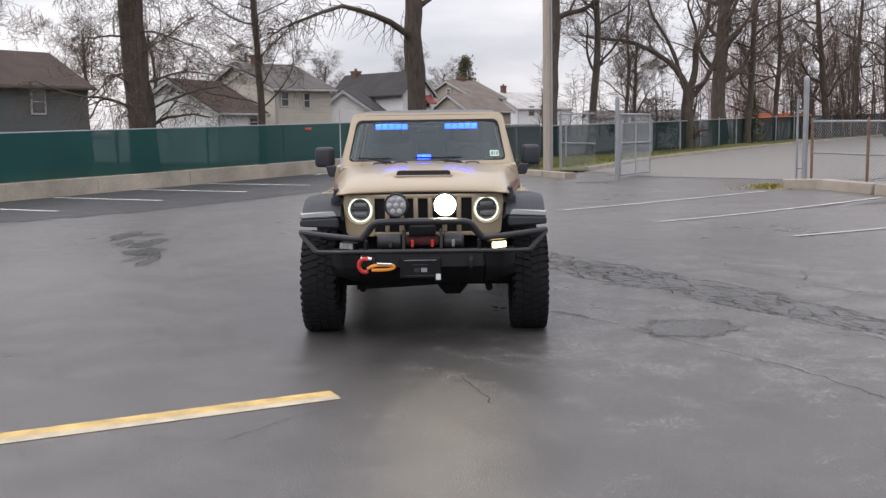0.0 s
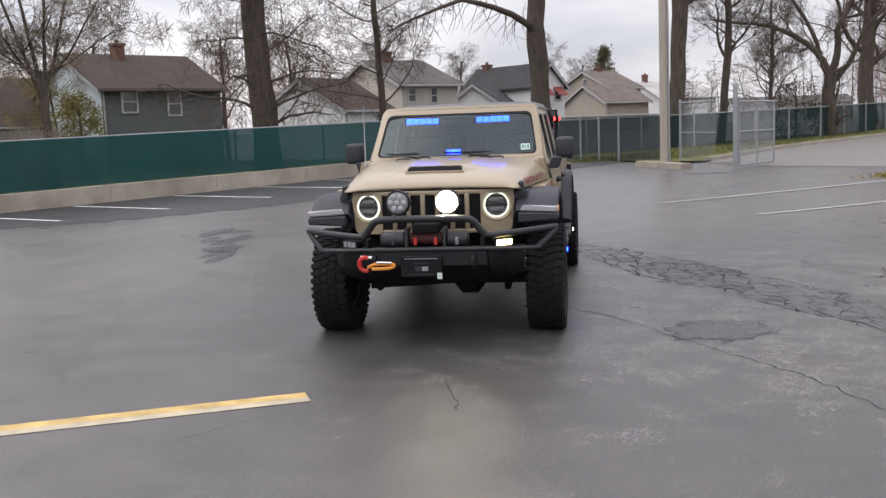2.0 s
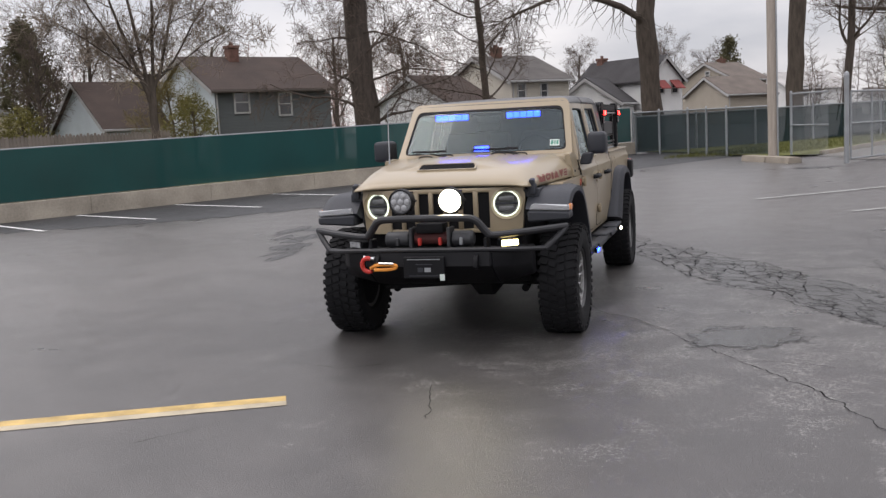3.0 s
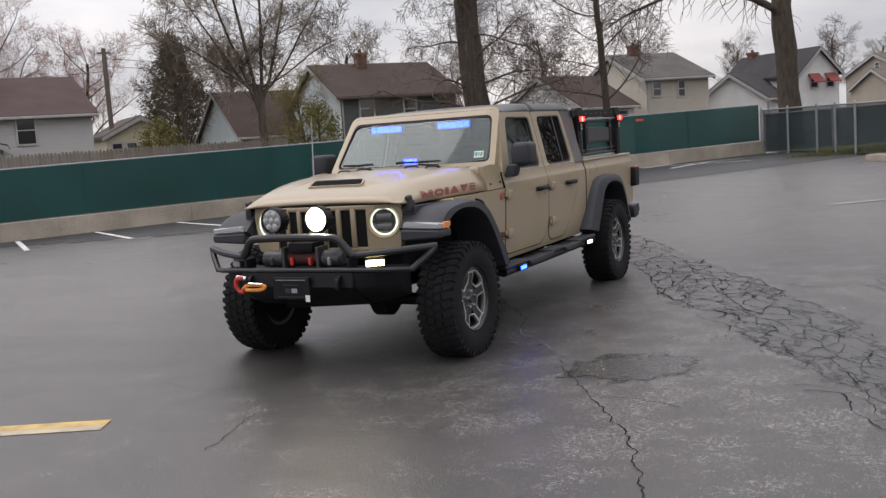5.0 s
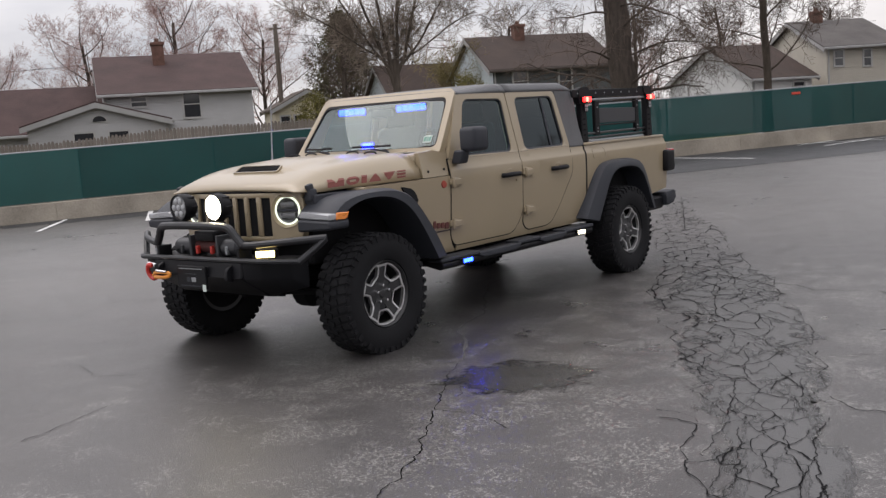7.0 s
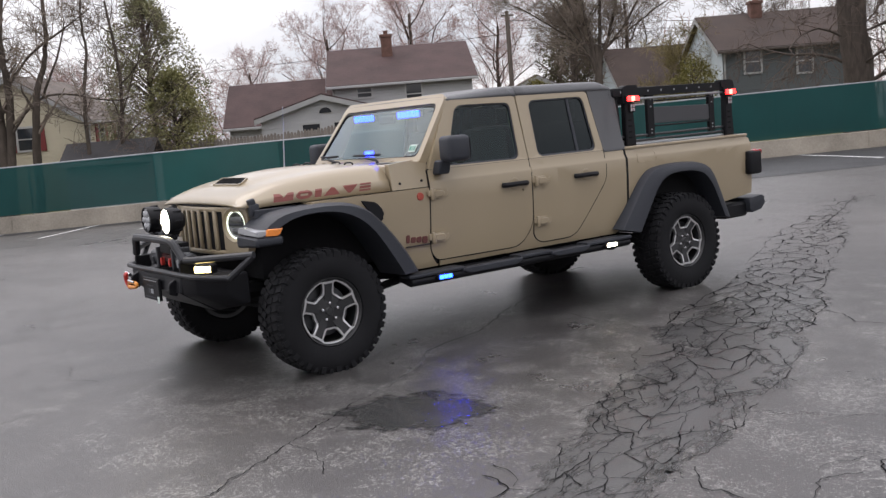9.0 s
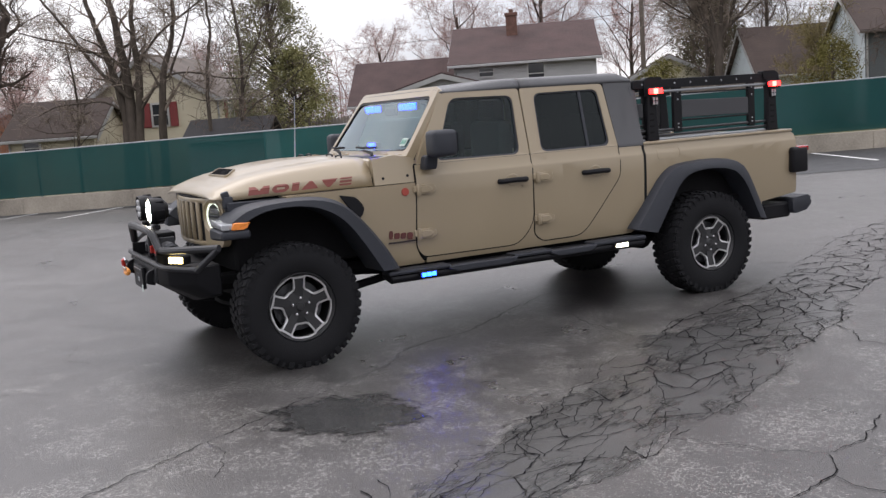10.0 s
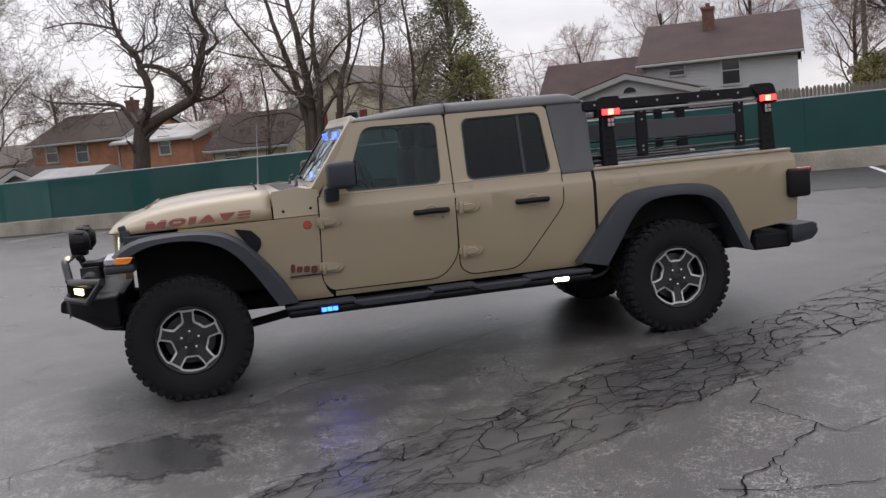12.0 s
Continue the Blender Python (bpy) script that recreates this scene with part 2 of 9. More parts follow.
    damp.inputs[7].default_value = (0.6, 0.6, 0.61, 1)
    lk.new(ramp_node(math_node("ADD", ln.outputs["Value"], math_node("MULTIPLY", mid.outputs["Fac"], 3.0)), 9.5, 4.5), damp.inputs[0])
    lk.new(base.outputs["Color"], damp.inputs[6])
    lk.new(damp.outputs[2], mx.inputs[6])
    # single stones
    gr = nd.new("ShaderNodeMix")
    gr.data_type, gr.blend_type = "RGBA", "OVERLAY"
    gr.inputs[0].default_value = 0.55
    lk.new(mx.outputs[2], gr.inputs[6])
    lk.new(speck.outputs["Color"], gr.inputs[7])
    bw = nd.new("ShaderNodeRGBToBW")
    lk.new(speck.outputs["Color"], bw.inputs["Color"])
    lk.new(bw.outputs["Val"], gr.inputs[7])
    lk.new(gr.outputs[2], bs.inputs["Base Color"])
    rr = nd.new("ShaderNodeMapRange")
    rr.inputs["From Min"].default_value, rr.inputs["From Max"].default_value = 0.3, 0.7
    rr.inputs["To Min"].default_value, rr.inputs["To Max"].default_value = rough - 0.09, rough + 0.11
    lk.new(mixv.outputs[0], rr.inputs["Value"])
    lk.new(rr.outputs["Result"], bs.inputs["Roughness"])
    bp = nd.new("ShaderNodeBump")
    bp.inputs["Strength"].default_value, bp.inputs["Distance"].default_value = 0.5, 0.005
    hs = nd.new("ShaderNodeMath")
    hs.operation = "ADD"
    lk.new(grit.outputs["Fac"], hs.inputs[0])
    lk.new(speck.outputs["Fac"], hs.inputs[1])
    lk.new(hs.outputs[0], bp.inputs["Height"])
    lk.new(bp.outputs["Normal"], bs.inputs["Normal"])
    return m


def siding(name, colour, pitch=0.115):
    """Lapped boards: a shadow line and a slant to each course."""
    m = material(name, colour, 0.6, vary=0.08, scale=1.5, fine=30, bump=0.0)
    nt = m.node_tree
    bs = nt.nodes["Principled BSDF"]
    co = nt.nodes.new("ShaderNodeTexCoord")
    sp = nt.nodes.new("ShaderNodeSeparateXYZ")
    nt.links.new(co.outputs["Object"], sp.inputs[0])
    dv = nt.nodes.new("ShaderNodeMath")
    dv.operation = "DIVIDE"
    dv.inputs[1].default_value = pitch
    fr = nt.nodes.new("ShaderNodeMath")
    fr.operation = "FRACT"
    nt.links.new(sp.outputs["Z"], dv.inputs[0])
    nt.links.new(dv.outputs[0], fr.inputs[0])
    bp = nt.nodes.new("ShaderNodeBump")
    bp.invert = True
    bp.inputs["Strength"].default_value, bp.inputs["Distance"].default_value = 1.0, 0.02
    nt.links.new(fr.outputs[0], bp.inputs["Height"])
    nt.links.new(bp.outputs["Normal"], bs.inputs["Normal"])
    return m


M_LOT = asphalt("lot_asphalt", (0.066, 0.061, 0.0585), (0.114, 0.106, 0.102), 0.32, 0.7, 0.72)
M_STRIP = asphalt("new_asphalt", (0.022, 0.023, 0.025), (0.04, 0.04, 0.042), 0.5, 0.1)
M_DRIVE = asphalt("driveway_asphalt", (0.135, 0.126, 0.115), (0.19, 0.179, 0.165), 0.6, 0.3)
M_GRASS = material("winter_grass", (0.11, 0.115, 0.04), 0.95, vary=0.45, scale=1.2, fine=18, bump=0.6, spec=0.1)
M_YARD = material("yard_grass", (0.1, 0.095, 0.05), 0.95, vary=0.4, scale=0.6, fine=9, bump=0.6, spec=0.1)
M_CONC = material("old_concrete", (0.33, 0.295, 0.245), 0.85, vary=0.42, scale=1.0, fine=25, bump=0.3, spec=0.25)
M_STRAW = material("dry_grass_straw", (0.27, 0.225, 0.06), 0.9, vary=0.4, scale=3, fine=20, bump=0.0, spec=0.15)
M_KERB = material("kerb_concrete", (0.31, 0.275, 0.23), 0.85, vary=0.2, scale=2.2, fine=40, bump=0.3, spec=0.25)
M_LINE_W = material("white_line_paint", (0.62, 0.62, 0.61), 0.65, vary=0.25, scale=5, fine=45, bump=0.2)
M_LINE_WORN = material("worn_white_line_paint", (0.4, 0.4, 0.39), 0.65, vary=0.35, scale=5, fine=45, bump=0.2)
M_LINE_Y = material("yellow_line_paint", (0.5, 0.345, 0.12), 0.6, vary=0.35, scale=7, fine=70, bump=0.2)
M_LINE_FADE = material("faded_line_paint", (0.42, 0.36, 0.26), 0.65, vary=0.3, scale=7, fine=70, bump=0.2)
M_CRACK = material("crack_dark", (0.012, 0.012, 0.013), 0.9, vary=0.3, scale=8, fine=60, bump=0.3, spec=0.1)
M_STEEL = material("galvanised_steel", (0.32, 0.335, 0.35), 0.5, metal=0.55, vary=0.12, scale=4, fine=40, bump=0.05)
M_RUST = material("rusty_steel", (0.2, 0.13, 0.09), 0.8, metal=0.3, vary=0.3, scale=5, fine=40, bump=0.2)
M_POLEW = material("weathered_pole_wood", (0.36, 0.315, 0.27), 0.85, vary=0.22, scale=3, fine=30, bump=0.4, stretch=(6, 6, 0.5))
M_POLED = material("dark_pole_wood", (0.14, 0.115, 0.095), 0.9, vary=0.22, scale=3, fine=30, bump=0.4, stretch=(6, 6, 0.5))
M_BOARD = material("weathered_fence_board", (0.19, 0.165, 0.145), 0.9, vary=0.25, scale=3, fine=30, bump=0.3, stretch=(8, 8, 0.7), per_object=0.3)
M_BARK = material("grey_brown_bark", (0.085, 0.07, 0.058), 0.95, vary=0.38, scale=3, fine=16, bump=0.9, stretch=(3, 3, 0.7), spec=0.15)
M_BARK2 = material("dark_bark", (0.085, 0.07, 0.06), 0.95, vary=0.35, scale=4, fine=20, bump=0.8, stretch=(3, 3, 0.7), spec=0.15)
M_TWIG = material("bare_twigs", (0.115, 0.09, 0.074), 0.95, vary=0.3, scale=1, fine=6, bump=0.0, spec=0.15)
M_TWIG_PALE = material("pale_bare_twigs", (0.245, 0.202, 0.165), 0.95, vary=0.3, scale=1, fine=6, bump=0.0, spec=0.15)
M_TWIG_OLIVE = material("olive_budding_twigs", (0.2, 0.165, 0.075), 0.95, vary=0.35, scale=1, fine=6, bump=0.0, spec=0.15)
M_TWIG_RED = material("budding_twigs", (0.37, 0.255, 0.235), 0.95, vary=0.3, scale=1, fine=6, bump=0.0, spec=0.15)
M_NEEDLE = material("evergreen_leaves", (0.25, 0.24, 0.105), 0.8, vary=0.42, scale=1.4, fine=14, bump=0.0, spec=0.3)
M_NEEDLE_G = material("grey_green_leaves", (0.21, 0.205, 0.115), 0.85, vary=0.42, scale=1.4, fine=14, bump=0.0, spec=0.3)
M_NEEDLE_D = material("fir_needles", (0.105, 0.098, 0.052), 0.85, vary=0.45, scale=1.4, fine=14, bump=0.0, spec=0.3)
M_SHRUB = material("yellow_green_shrub", (0.15, 0.135, 0.04), 0.85, vary=0.4, scale=1.4, fine=14, bump=0.0, spec=0.3)
M_WINFRAME = material("white_window_paint", (0.4, 0.4, 0.39), 0.5, vary=0.06, scale=3, fine=40, bump=0.05)
M_PANE = material("dark_window_pane", (0.03, 0.034, 0.04), 0.06, vary=0.2, scale=1, fine=4, bump=0.0, spec=0.8, rough_vary=0.02)
M_BRICK = material("red_brick", (0.34, 0.165, 0.105), 0.9, vary=0.25, scale=2, fine=20, bump=0.3, spec=0.2)
M_CHIM = material("chimney_brick", (0.15, 0.085, 0.068), 0.9, vary=0.3, scale=5, fine=24, bump=0.5, spec=0.2)
M_SHUT = material("dark_red_shutter", (0.2, 0.035, 0.035), 0.6, vary=0.15, scale=3, fine=40, bump=0.1)
M_AWN = material("faded_red_awning", (0.24, 0.05, 0.045), 0.7, vary=0.2, scale=3, fine=40, bump=0.1)
M_GUTTER_D = material("brown_gutter", (0.07, 0.055, 0.045), 0.5, vary=0.1, scale=3, fine=40, bump=0.05)
M_GUTTER = material("white_gutter", (0.36, 0.36, 0.355), 0.45, vary=0.08, scale=3, fine=40, bump=0.05)


def screen_cloth(name, colour, see):
    """Woven privacy cloth that lets a little of what is behind it show."""
    m = material(name, colour, 0.75, vary=0.16, scale=0.6, fine=120, bump=0.15, spec=0.2)
    nt = m.node_tree
    bs = nt.nodes["Principled BSDF"]
    tr = nt.nodes.new("ShaderNodeBsdfTransparent")
    mx = nt.nodes.new("ShaderNodeMixShader")
    mx.inputs[0].default_value = see
    nt.links.new(bs.outputs[0], mx.inputs[1])
    nt.links.new(tr.outputs[0], mx.inputs[2])
    nt.links.new(mx.outputs[0], nt.nodes["Material Output"].inputs["Surface"])
    return m


M_SCREEN = screen_cloth("green_screen_cloth", (0.0075, 0.058, 0.056), 0.065)
M_SCREEN_P = screen_cloth("paler_green_screen_cloth", (0.016, 0.088, 0.084), 0.1)
M_SCREEN_G = screen_cloth("faded_blue_screen_cloth", (0.035, 0.05, 0.055), 0.35)
M_SCREEN_D = screen_cloth("dark_screen_cloth", (0.012, 0.03, 0.032), 0.12)

# ---- the lot, its wall and fences ----
# Wall frame: X runs along the wall to the corner at 0, Y goes out beyond it.
WALL = pose(-1.56, 28.42, 0, 0, 0, 55.2)
WALL_I = WALL.inverted()
WALL_H, SCREEN_H = 0.415, 1.2
S_AT = [-90, -60, 40, 90]
S_BASE = [-0.9, -0.71, 1.0, 1.3]
S_WTOP = [z + WALL_H for z in S_BASE]
S_FTOP = [z + SCREEN_H for z in S_WTOP]


def land(x, y):
    """The ground's height: level round the truck, rising gently along the wall."""
    w = WALL_I @ Vector((x, y, 0))
    slope = float(np.interp(w.x, S_AT, S_BASE))
    k = min(1.0, max(0.0, (math.hypot(x - 2.0, y + 1.0) - 8.5) / 8.0))
    return slope * k * k * (3 - 2 * k)


def wall_point(x, y, dz=0.0):
    p = WALL @ Vector((x, y, 0))
    return Vector((p.x, p.y, land(p.x, p.y) + dz))


def steps(a, b, fine_lo, fine_hi, fine, coarse):
    out, v = [], a
    while v < b:
        out.append(v)
        v += fine if fine_lo <= v < fine_hi else coarse * (1 + 0.12 * min(abs(v - fine_lo), abs(v - fine_hi)))
    return out + [b]


def sheet(name, xs, ys, mat, dz=0.0, m=None, keep=None):
    """Ground cloth over a grid of xs, ys (in frame m), laid dz above the land."""
    bm = bmesh.new()
    grid = []
    for y in ys:
        row = []
        for x in xs:
            p = (m @ Vector((x, y, 0))) if m is not None else Vector((x, y, 0))
            row.append(bm.verts.new((p.x, p.y, land(p.x, p.y) + dz)))
        grid.append(row)
    for j in range(len(ys) - 1):
        for i in range(len(xs) - 1):
            if keep is None or keep(0.5 * (xs[i] + xs[i + 1]), 0.5 * (ys[j] + ys[j + 1])):
                bm.faces.new((grid[j][i], grid[j][i + 1], grid[j + 1][i + 1], grid[j + 1][i]))
    return link(bm, name, mat, 180)


ground = sheet("ground", steps(-900, 900, -60, 40, 0.8, 4), steps(-900, 900, -25, 60, 0.8, 4), M_LOT)
tagged(ground, "damp grey asphalt parking lot with pale scuffs", "ground", kind="structure")
# the strip narrows towards one end
STRIP_X, STRIP_W = (-60, -27, -23.5, -21.5, -20.0, -18.5, -16.0), (0.6, 0.9, 1.7, 3.2, 4.3, 5.0, 5.8)
strip = sheet("road_strip", [-60 + 0.5 * i for i in range(121)], [-5.7 + 0.27 * i for i in range(22)], M_STRIP, 0.006, WALL, keep=lambda x, y: y > -float(np.interp(x, STRIP_X, STRIP_W)))
tagged(strip, "newer dark asphalt strip along the concrete wall", "asphalt", kind="structure")
yard = sheet("ground_yard", [-300, -200, -140] + [-100 + 1.0 * i for i in range(100)], [0.3 + 1.0 * i for i in range(60)] + [80, 120, 200, 400], M_YARD, -0.06, WALL)
yard.location.z = 0.12
tagged(yard, "brown and green winter lawn behind the houses' fence", "grass", kind="structure")


def ribbon(bm, pts, width, dz=0.006, mi=0):
    """A flat strip on the land along points."""
    prev = None
    for i, p in enumerate(pts):
        a, b = Vector(pts[max(i - 1, 0)][:2]), Vector(pts[min(i + 1, len(pts) - 1)][:2])
        d = (b - a).normalized()
        n = Vector((-d.y, d.x))
        w = width[i] if isinstance(width, (list, tuple)) else width
        l, r = Vector(p[:2]) + n * w / 2, Vector(p[:2]) - n * w / 2
        cur = (bm.verts.new((l.x, l.y, land(l.x, l.y) + dz)), bm.verts.new((r.x, r.y, land(r.x, r.y) + dz)))
        if prev:
            bm.faces.new((prev[0], prev[1], cur[1], cur[0])).material_index = mi
        prev = cur


def line_between(a, b, step=0.4):
    a, b = Vector(a), Vector(b)
    n = max(1, int((b - a).length / step))
    return [tuple(a.lerp(b, i / n)) for i in range(n + 1)]


def painted(name, a, b, width, mat, label, dz=0.012):
    bm = bmesh.new()
    ribbon(bm, line_between(a, b), width, dz)
    return tagged(link(bm, name, mat), label, "road marking", group="parking lines", kind="structure")


for far_x in (-9.6, -11.95, -14.6, -17.3, -19.7, -21.6, -23.3, -25.2, -27.15, -29.35, -31.7, -34.1, -36.5, -38.9):
    slant, near_y = float(np.interp(far_x, [-30, -25, -23, -20, -10], [-0.5, -0.35, -0.05, 0.45, 0.4])), float(np.interp(far_x, [-30, -23, -19], [-2.75, -3.3, -3.85]))
    a, b = WALL @ Vector((far_x, -0.25, 0)), WALL @ Vector((far_x + slant, near_y, 0))
    painted("parking_line", (a.x, a.y), (b.x, b.y), 0.11, M_LINE_W, "thin white painted parking stall line by the wall")
for a, b in (((2.29, 10.85), (7.07, 13.54)), ((3.70, 8.65), (8.71, 11.65)), ((5.15, 6.28), (10.2, 8.9)), ((6.6, 4.1), (11.6, 6.5))):
    painted("parking_line", a, b, 0.085, M_LINE_WORN, "worn white painted parking stall line")
for a, b in (((-3.2, 24.6), (-1.7, 25.9)), ((-4.2, 23.4), (-3.6, 25.6)), ((-3.2, 22.6), (-2.6, 24.8)), ((-5.5, 24.0), (-1.2, 24.3))):
    painted("parking_line", a, b, 0.12, M_LINE_W, "white painted hatching lines by the fence corner")
painted("yellow_line", (-0.54, -2.07), (-4.6, -4.02), 0.115, M_LINE_Y, "yellow painted parking line with a pale lower edge", 0.004)
painted("yellow_line", (-0.492, -2.163), (-4.552, -4.113), 0.095, M_LINE_FADE, "pale worn lower edge of the yellow line", 0.0035)


def wall_run(name, x0, x1, step, y0, y1, lo, hi, mat, label, category, round_top=0.0):
    """A wall along the wall frame's X, between two height curves, in cast lengths with joints."""
    holder = thing(name, label, category, kind="structure")
    x = x0
    while x < x1 - 0.01:
        e = min(x + step, x1)
        bm = bmesh.new()
        vs = []
        gap = 0.001
        for xx in (x + gap, e - gap):
            zl, zh = float(np.interp(xx, S_AT, lo)) - 0.25, float(np.interp(xx, S_AT, hi))
            vs.append([bm.verts.new(WALL @ Vector((xx, y, z))) for y, z in ((y0, zl), (y1, zl), (y1, zh), (y0, zh))])
        for k in range(4):
            bm.faces.new((vs[0][k], vs[0][(k + 1) % 4], vs[1][(k + 1) % 4], vs[1][k]))
        bm.faces.new(vs[0][::-1])
        bm.faces.new(vs[1])
        bmesh.ops.bevel(bm, geom=list(bm.edges), offset=0.008, segments=2, affect="EDGES", clamp_overlap=True)
        part("concrete_block", bm, mat, holder)
        x = e
    return holder


wall_run("wall_concrete", -62, 0.15, 3.05, -0.1, 0.25, S_BASE, S_WTOP, M_CONC, "low stained concrete retaining wall along the lot", "wall")

fence = thing("fence_green", "long green privacy screen fence on a concrete wall", "fence", kind="structure")
x = -62.0
while x < -0.01:
    e = x + 3.1
    bm = bmesh.new()
    cols, rows = 8, 4
    grid = []
    for j in range(rows + 1):
        row = []
        for i in range(cols + 1):
            xx = min(x + (e - x) * i / cols, 0.0)
            lo, hi = float(np.interp(xx, S_AT, S_WTOP)) + 0.03, float(np.interp(xx, S_AT, S_FTOP))
            z = lo + (hi - lo) * j / rows
            belly = 0.035 * math.sin(math.pi * i / cols) * math.sin(math.pi * j / rows) * (0.5 + rng.random())
            row.append(bm.verts.new(WALL @ Vector((xx, 0.03 - belly, z))))
        grid.append(row)
    for j in range(rows):
        for i in range(cols):
            bm.faces.new((grid[j][i], grid[j][i + 1], grid[j + 1][i + 1], grid[j + 1][i]))
    pale = -30.5 < x < -27.0 or x < -41.0
    part("screen_panel", bm, M_SCREEN_P if pale else M_SCREEN, fence, "paler patched screen panel" if pale else "", smooth=180)
    bm = bmesh.new()
    lo, hi = float(np.interp(x, S_AT, S_WTOP)), float(np.interp(x, S_AT, S_FTOP))
    tube(bm, [WALL @ Vector((x, 0.09, lo)), WALL @ Vector((x, 0.09, hi + 0.01))], 0.028, 8)
    part("fence_post", bm, M_STEEL, fence)
    bm = bmesh.new()
    tube(bm, [WALL @ Vector((q, 0.05, float(np.interp(q, S_AT, S_FTOP)) + 0.012)) for q in (x, 0.5 * (x + min(e, 0.0)), min(e, 0.0))], 0.019, 6)
    part("top_rail", bm, M_STEEL, fence)
    x = e
# zip-tied red marker
bm = bmesh.new()
box(bm, (-5.3, -0.03, 1.665), (-5.0, -0.015, 1.735), WALL, 0.005)
M_TAG = material("red_tag_plastic", (0.6, 0.07, 0.04), 0.5, vary=0.1)
tagged(link(bm, "fence_tag", M_TAG), "small red plastic tag tied to the green screen", "tag")

# ---- cracks, stains ----
cr = random.Random(17)


def crackle(pts, width, jitter=0.02, step=0.03):
    """A wandering line through points with an uneven width."""
    out, k = [], 0
    for a, b in zip(pts, pts[1:]):
        a, b = Vector(a[:2]), Vector(b[:2])
        n = max(2, int((b - a).length / step))
        for i in range(n):
            p = a.lerp(b, i / n)
            q = Vector((p.x, p.y, 0.3))
            amp = jitter * 2.2
            out.append((p.x + amp * (noise.noise(q * 9) + 0.6 * noise.noise(q * 27)), p.y + amp * (noise.noise(q * 9 + Vector((5, 5, 5))) + 0.6 * noise.noise(q * 27 + Vector((5, 5, 5))))))
    p = Vector(pts[-1][:2])
    q = Vector((p.x, p.y, 0.3))
    out.append((p.x + jitter * 2.2 * (noise.noise(q * 9) + 0.6 * noise.noise(q * 27)), p.y + jitter * 2.2 * (noise.noise(q * 9 + Vector((5, 5, 5))) + 0.6 * noise.noise(q * 27 + Vector((5, 5, 5))))))
    return out, [max(0.002, width * (0.8 + 0.7 * noise.noise(Vector((x * 5, y * 5, 2.2))) + 0.5 * noise.noise(Vector((x * 23, y * 23, 4.2))) + cr.uniform(-0.25, 0.25))) for x, y in out]


bm = bmesh.new()


def crack(pts, width):
    p, ww = crackle(pts, width * 0.85, 0.014)
    ribbon(bm, p, ww, 0.005)


crack([(1.58, -0.08), (1.72, -0.36), (2.08, -0.95), (2.5, -1.62), (2.69, -2.13), (3.0, -2.9), (3.2, -3.8)], 0.0075)
crack([(2.08, -0.95), (2.3, -0.9), (2.6, -1.05)], 0.005)
crack([(0.27, -1.7), (0.34, -2.02), (0.44, -2.35)], 0.006)
crack([(-1.75, 10.4), (-0.6, 8.0), (0.0, 6.7)], 0.012)
crack([(3.83, 1.87), (4.01, 1.59), (4.07, 1.28), (4.24, 1.09), (4.32, 0.83), (4.32, 0.67), (4.48, 0.45)], 0.011)
crack([(4.07, 1.28), (3.86, 1.07), (3.48, 0.88)], 0.005)
crack([(4.24, 1.09), (4.37, 1.07), (4.9, 1.25), (5.3, 1.15)], 0.007)
crack([(4.07, 0.58), (4.27, 0.76), (4.17, 0.42)], 0.005)
crack([(4.32, 0.83), (4.7, 0.75), (5.1, 0.9)], 0.006)
crack([(3.2, -0.55), (3.39, -0.6), (3.48, -0.88), (3.57, -1.12), (3.84, -1.42), (3.95, -1.45), (4.4, -1.7)], 0.010)
crack([(3.57, -1.12), (3.67, -0.96), (3.72, -0.8)], 0.006)
crack([(3.39, -0.6), (3.55, -0.45), (3.7, -0.5)], 0.006)
crack([(2.37, 3.21), (2.6, 3.11), (2.82, 2.95), (3.09, 3.0), (3.29, 3.05), (3.45, 3.06), (3.36, 3.4), (3.5, 3.7)], 0.008)
crack([(3.29, 3.05), (3.54, 2.73), (3.66, 2.57), (3.77, 2.36), (4.0, 2.2)], 0.009)
crack([(3.85, 2.2), (3.99, 2.44), (4.04, 2.83), (4.3, 3.1)], 0.009)
crack([(3.66, 2.57), (3.99, 2.44)], 0.004)
crack([(3.11, -0.45), (3.22, -0.43), (3.38, -0.55)], 0.006)
crack([(3.0, 0.11), (3.12, 0.3), (3.3, 0.3)], 0.006)
crack([(2.66, 0.7), (2.85, 0.6), (2.8, 0.45)], 0.006)
crack([(1.72, -0.36), (1.95, -0.5), (2.05, -0.7)], 0.004)
crack([(-0.9, -1.2), (-0.5, -1.35), (-0.25, -1.2)], 0.005)
crack([(-1.0, -3.0), (-0.7, -2.6), (-0.55, -2.5)], 0.004)
crack([(1.9, 5.2), (2.6, 5.5), (3.2, 5.4)], 0.006)
crack([(0.9, 2.1), (1.3, 2.05), (1.74, 2.04)], 0.005)
crack([(3.8, 0.12), (3.98, -0.06), (4.17, -0.03), (4.37, 0.09), (4.6, 0.3)], 0.009)
crack([(4.37, 0.09), (4.26, 0.33), (4.35, 0.49)], 0.006)
crack([(3.49, 0.89), (3.62, 0.98), (3.86, 1.1)], 0.004)
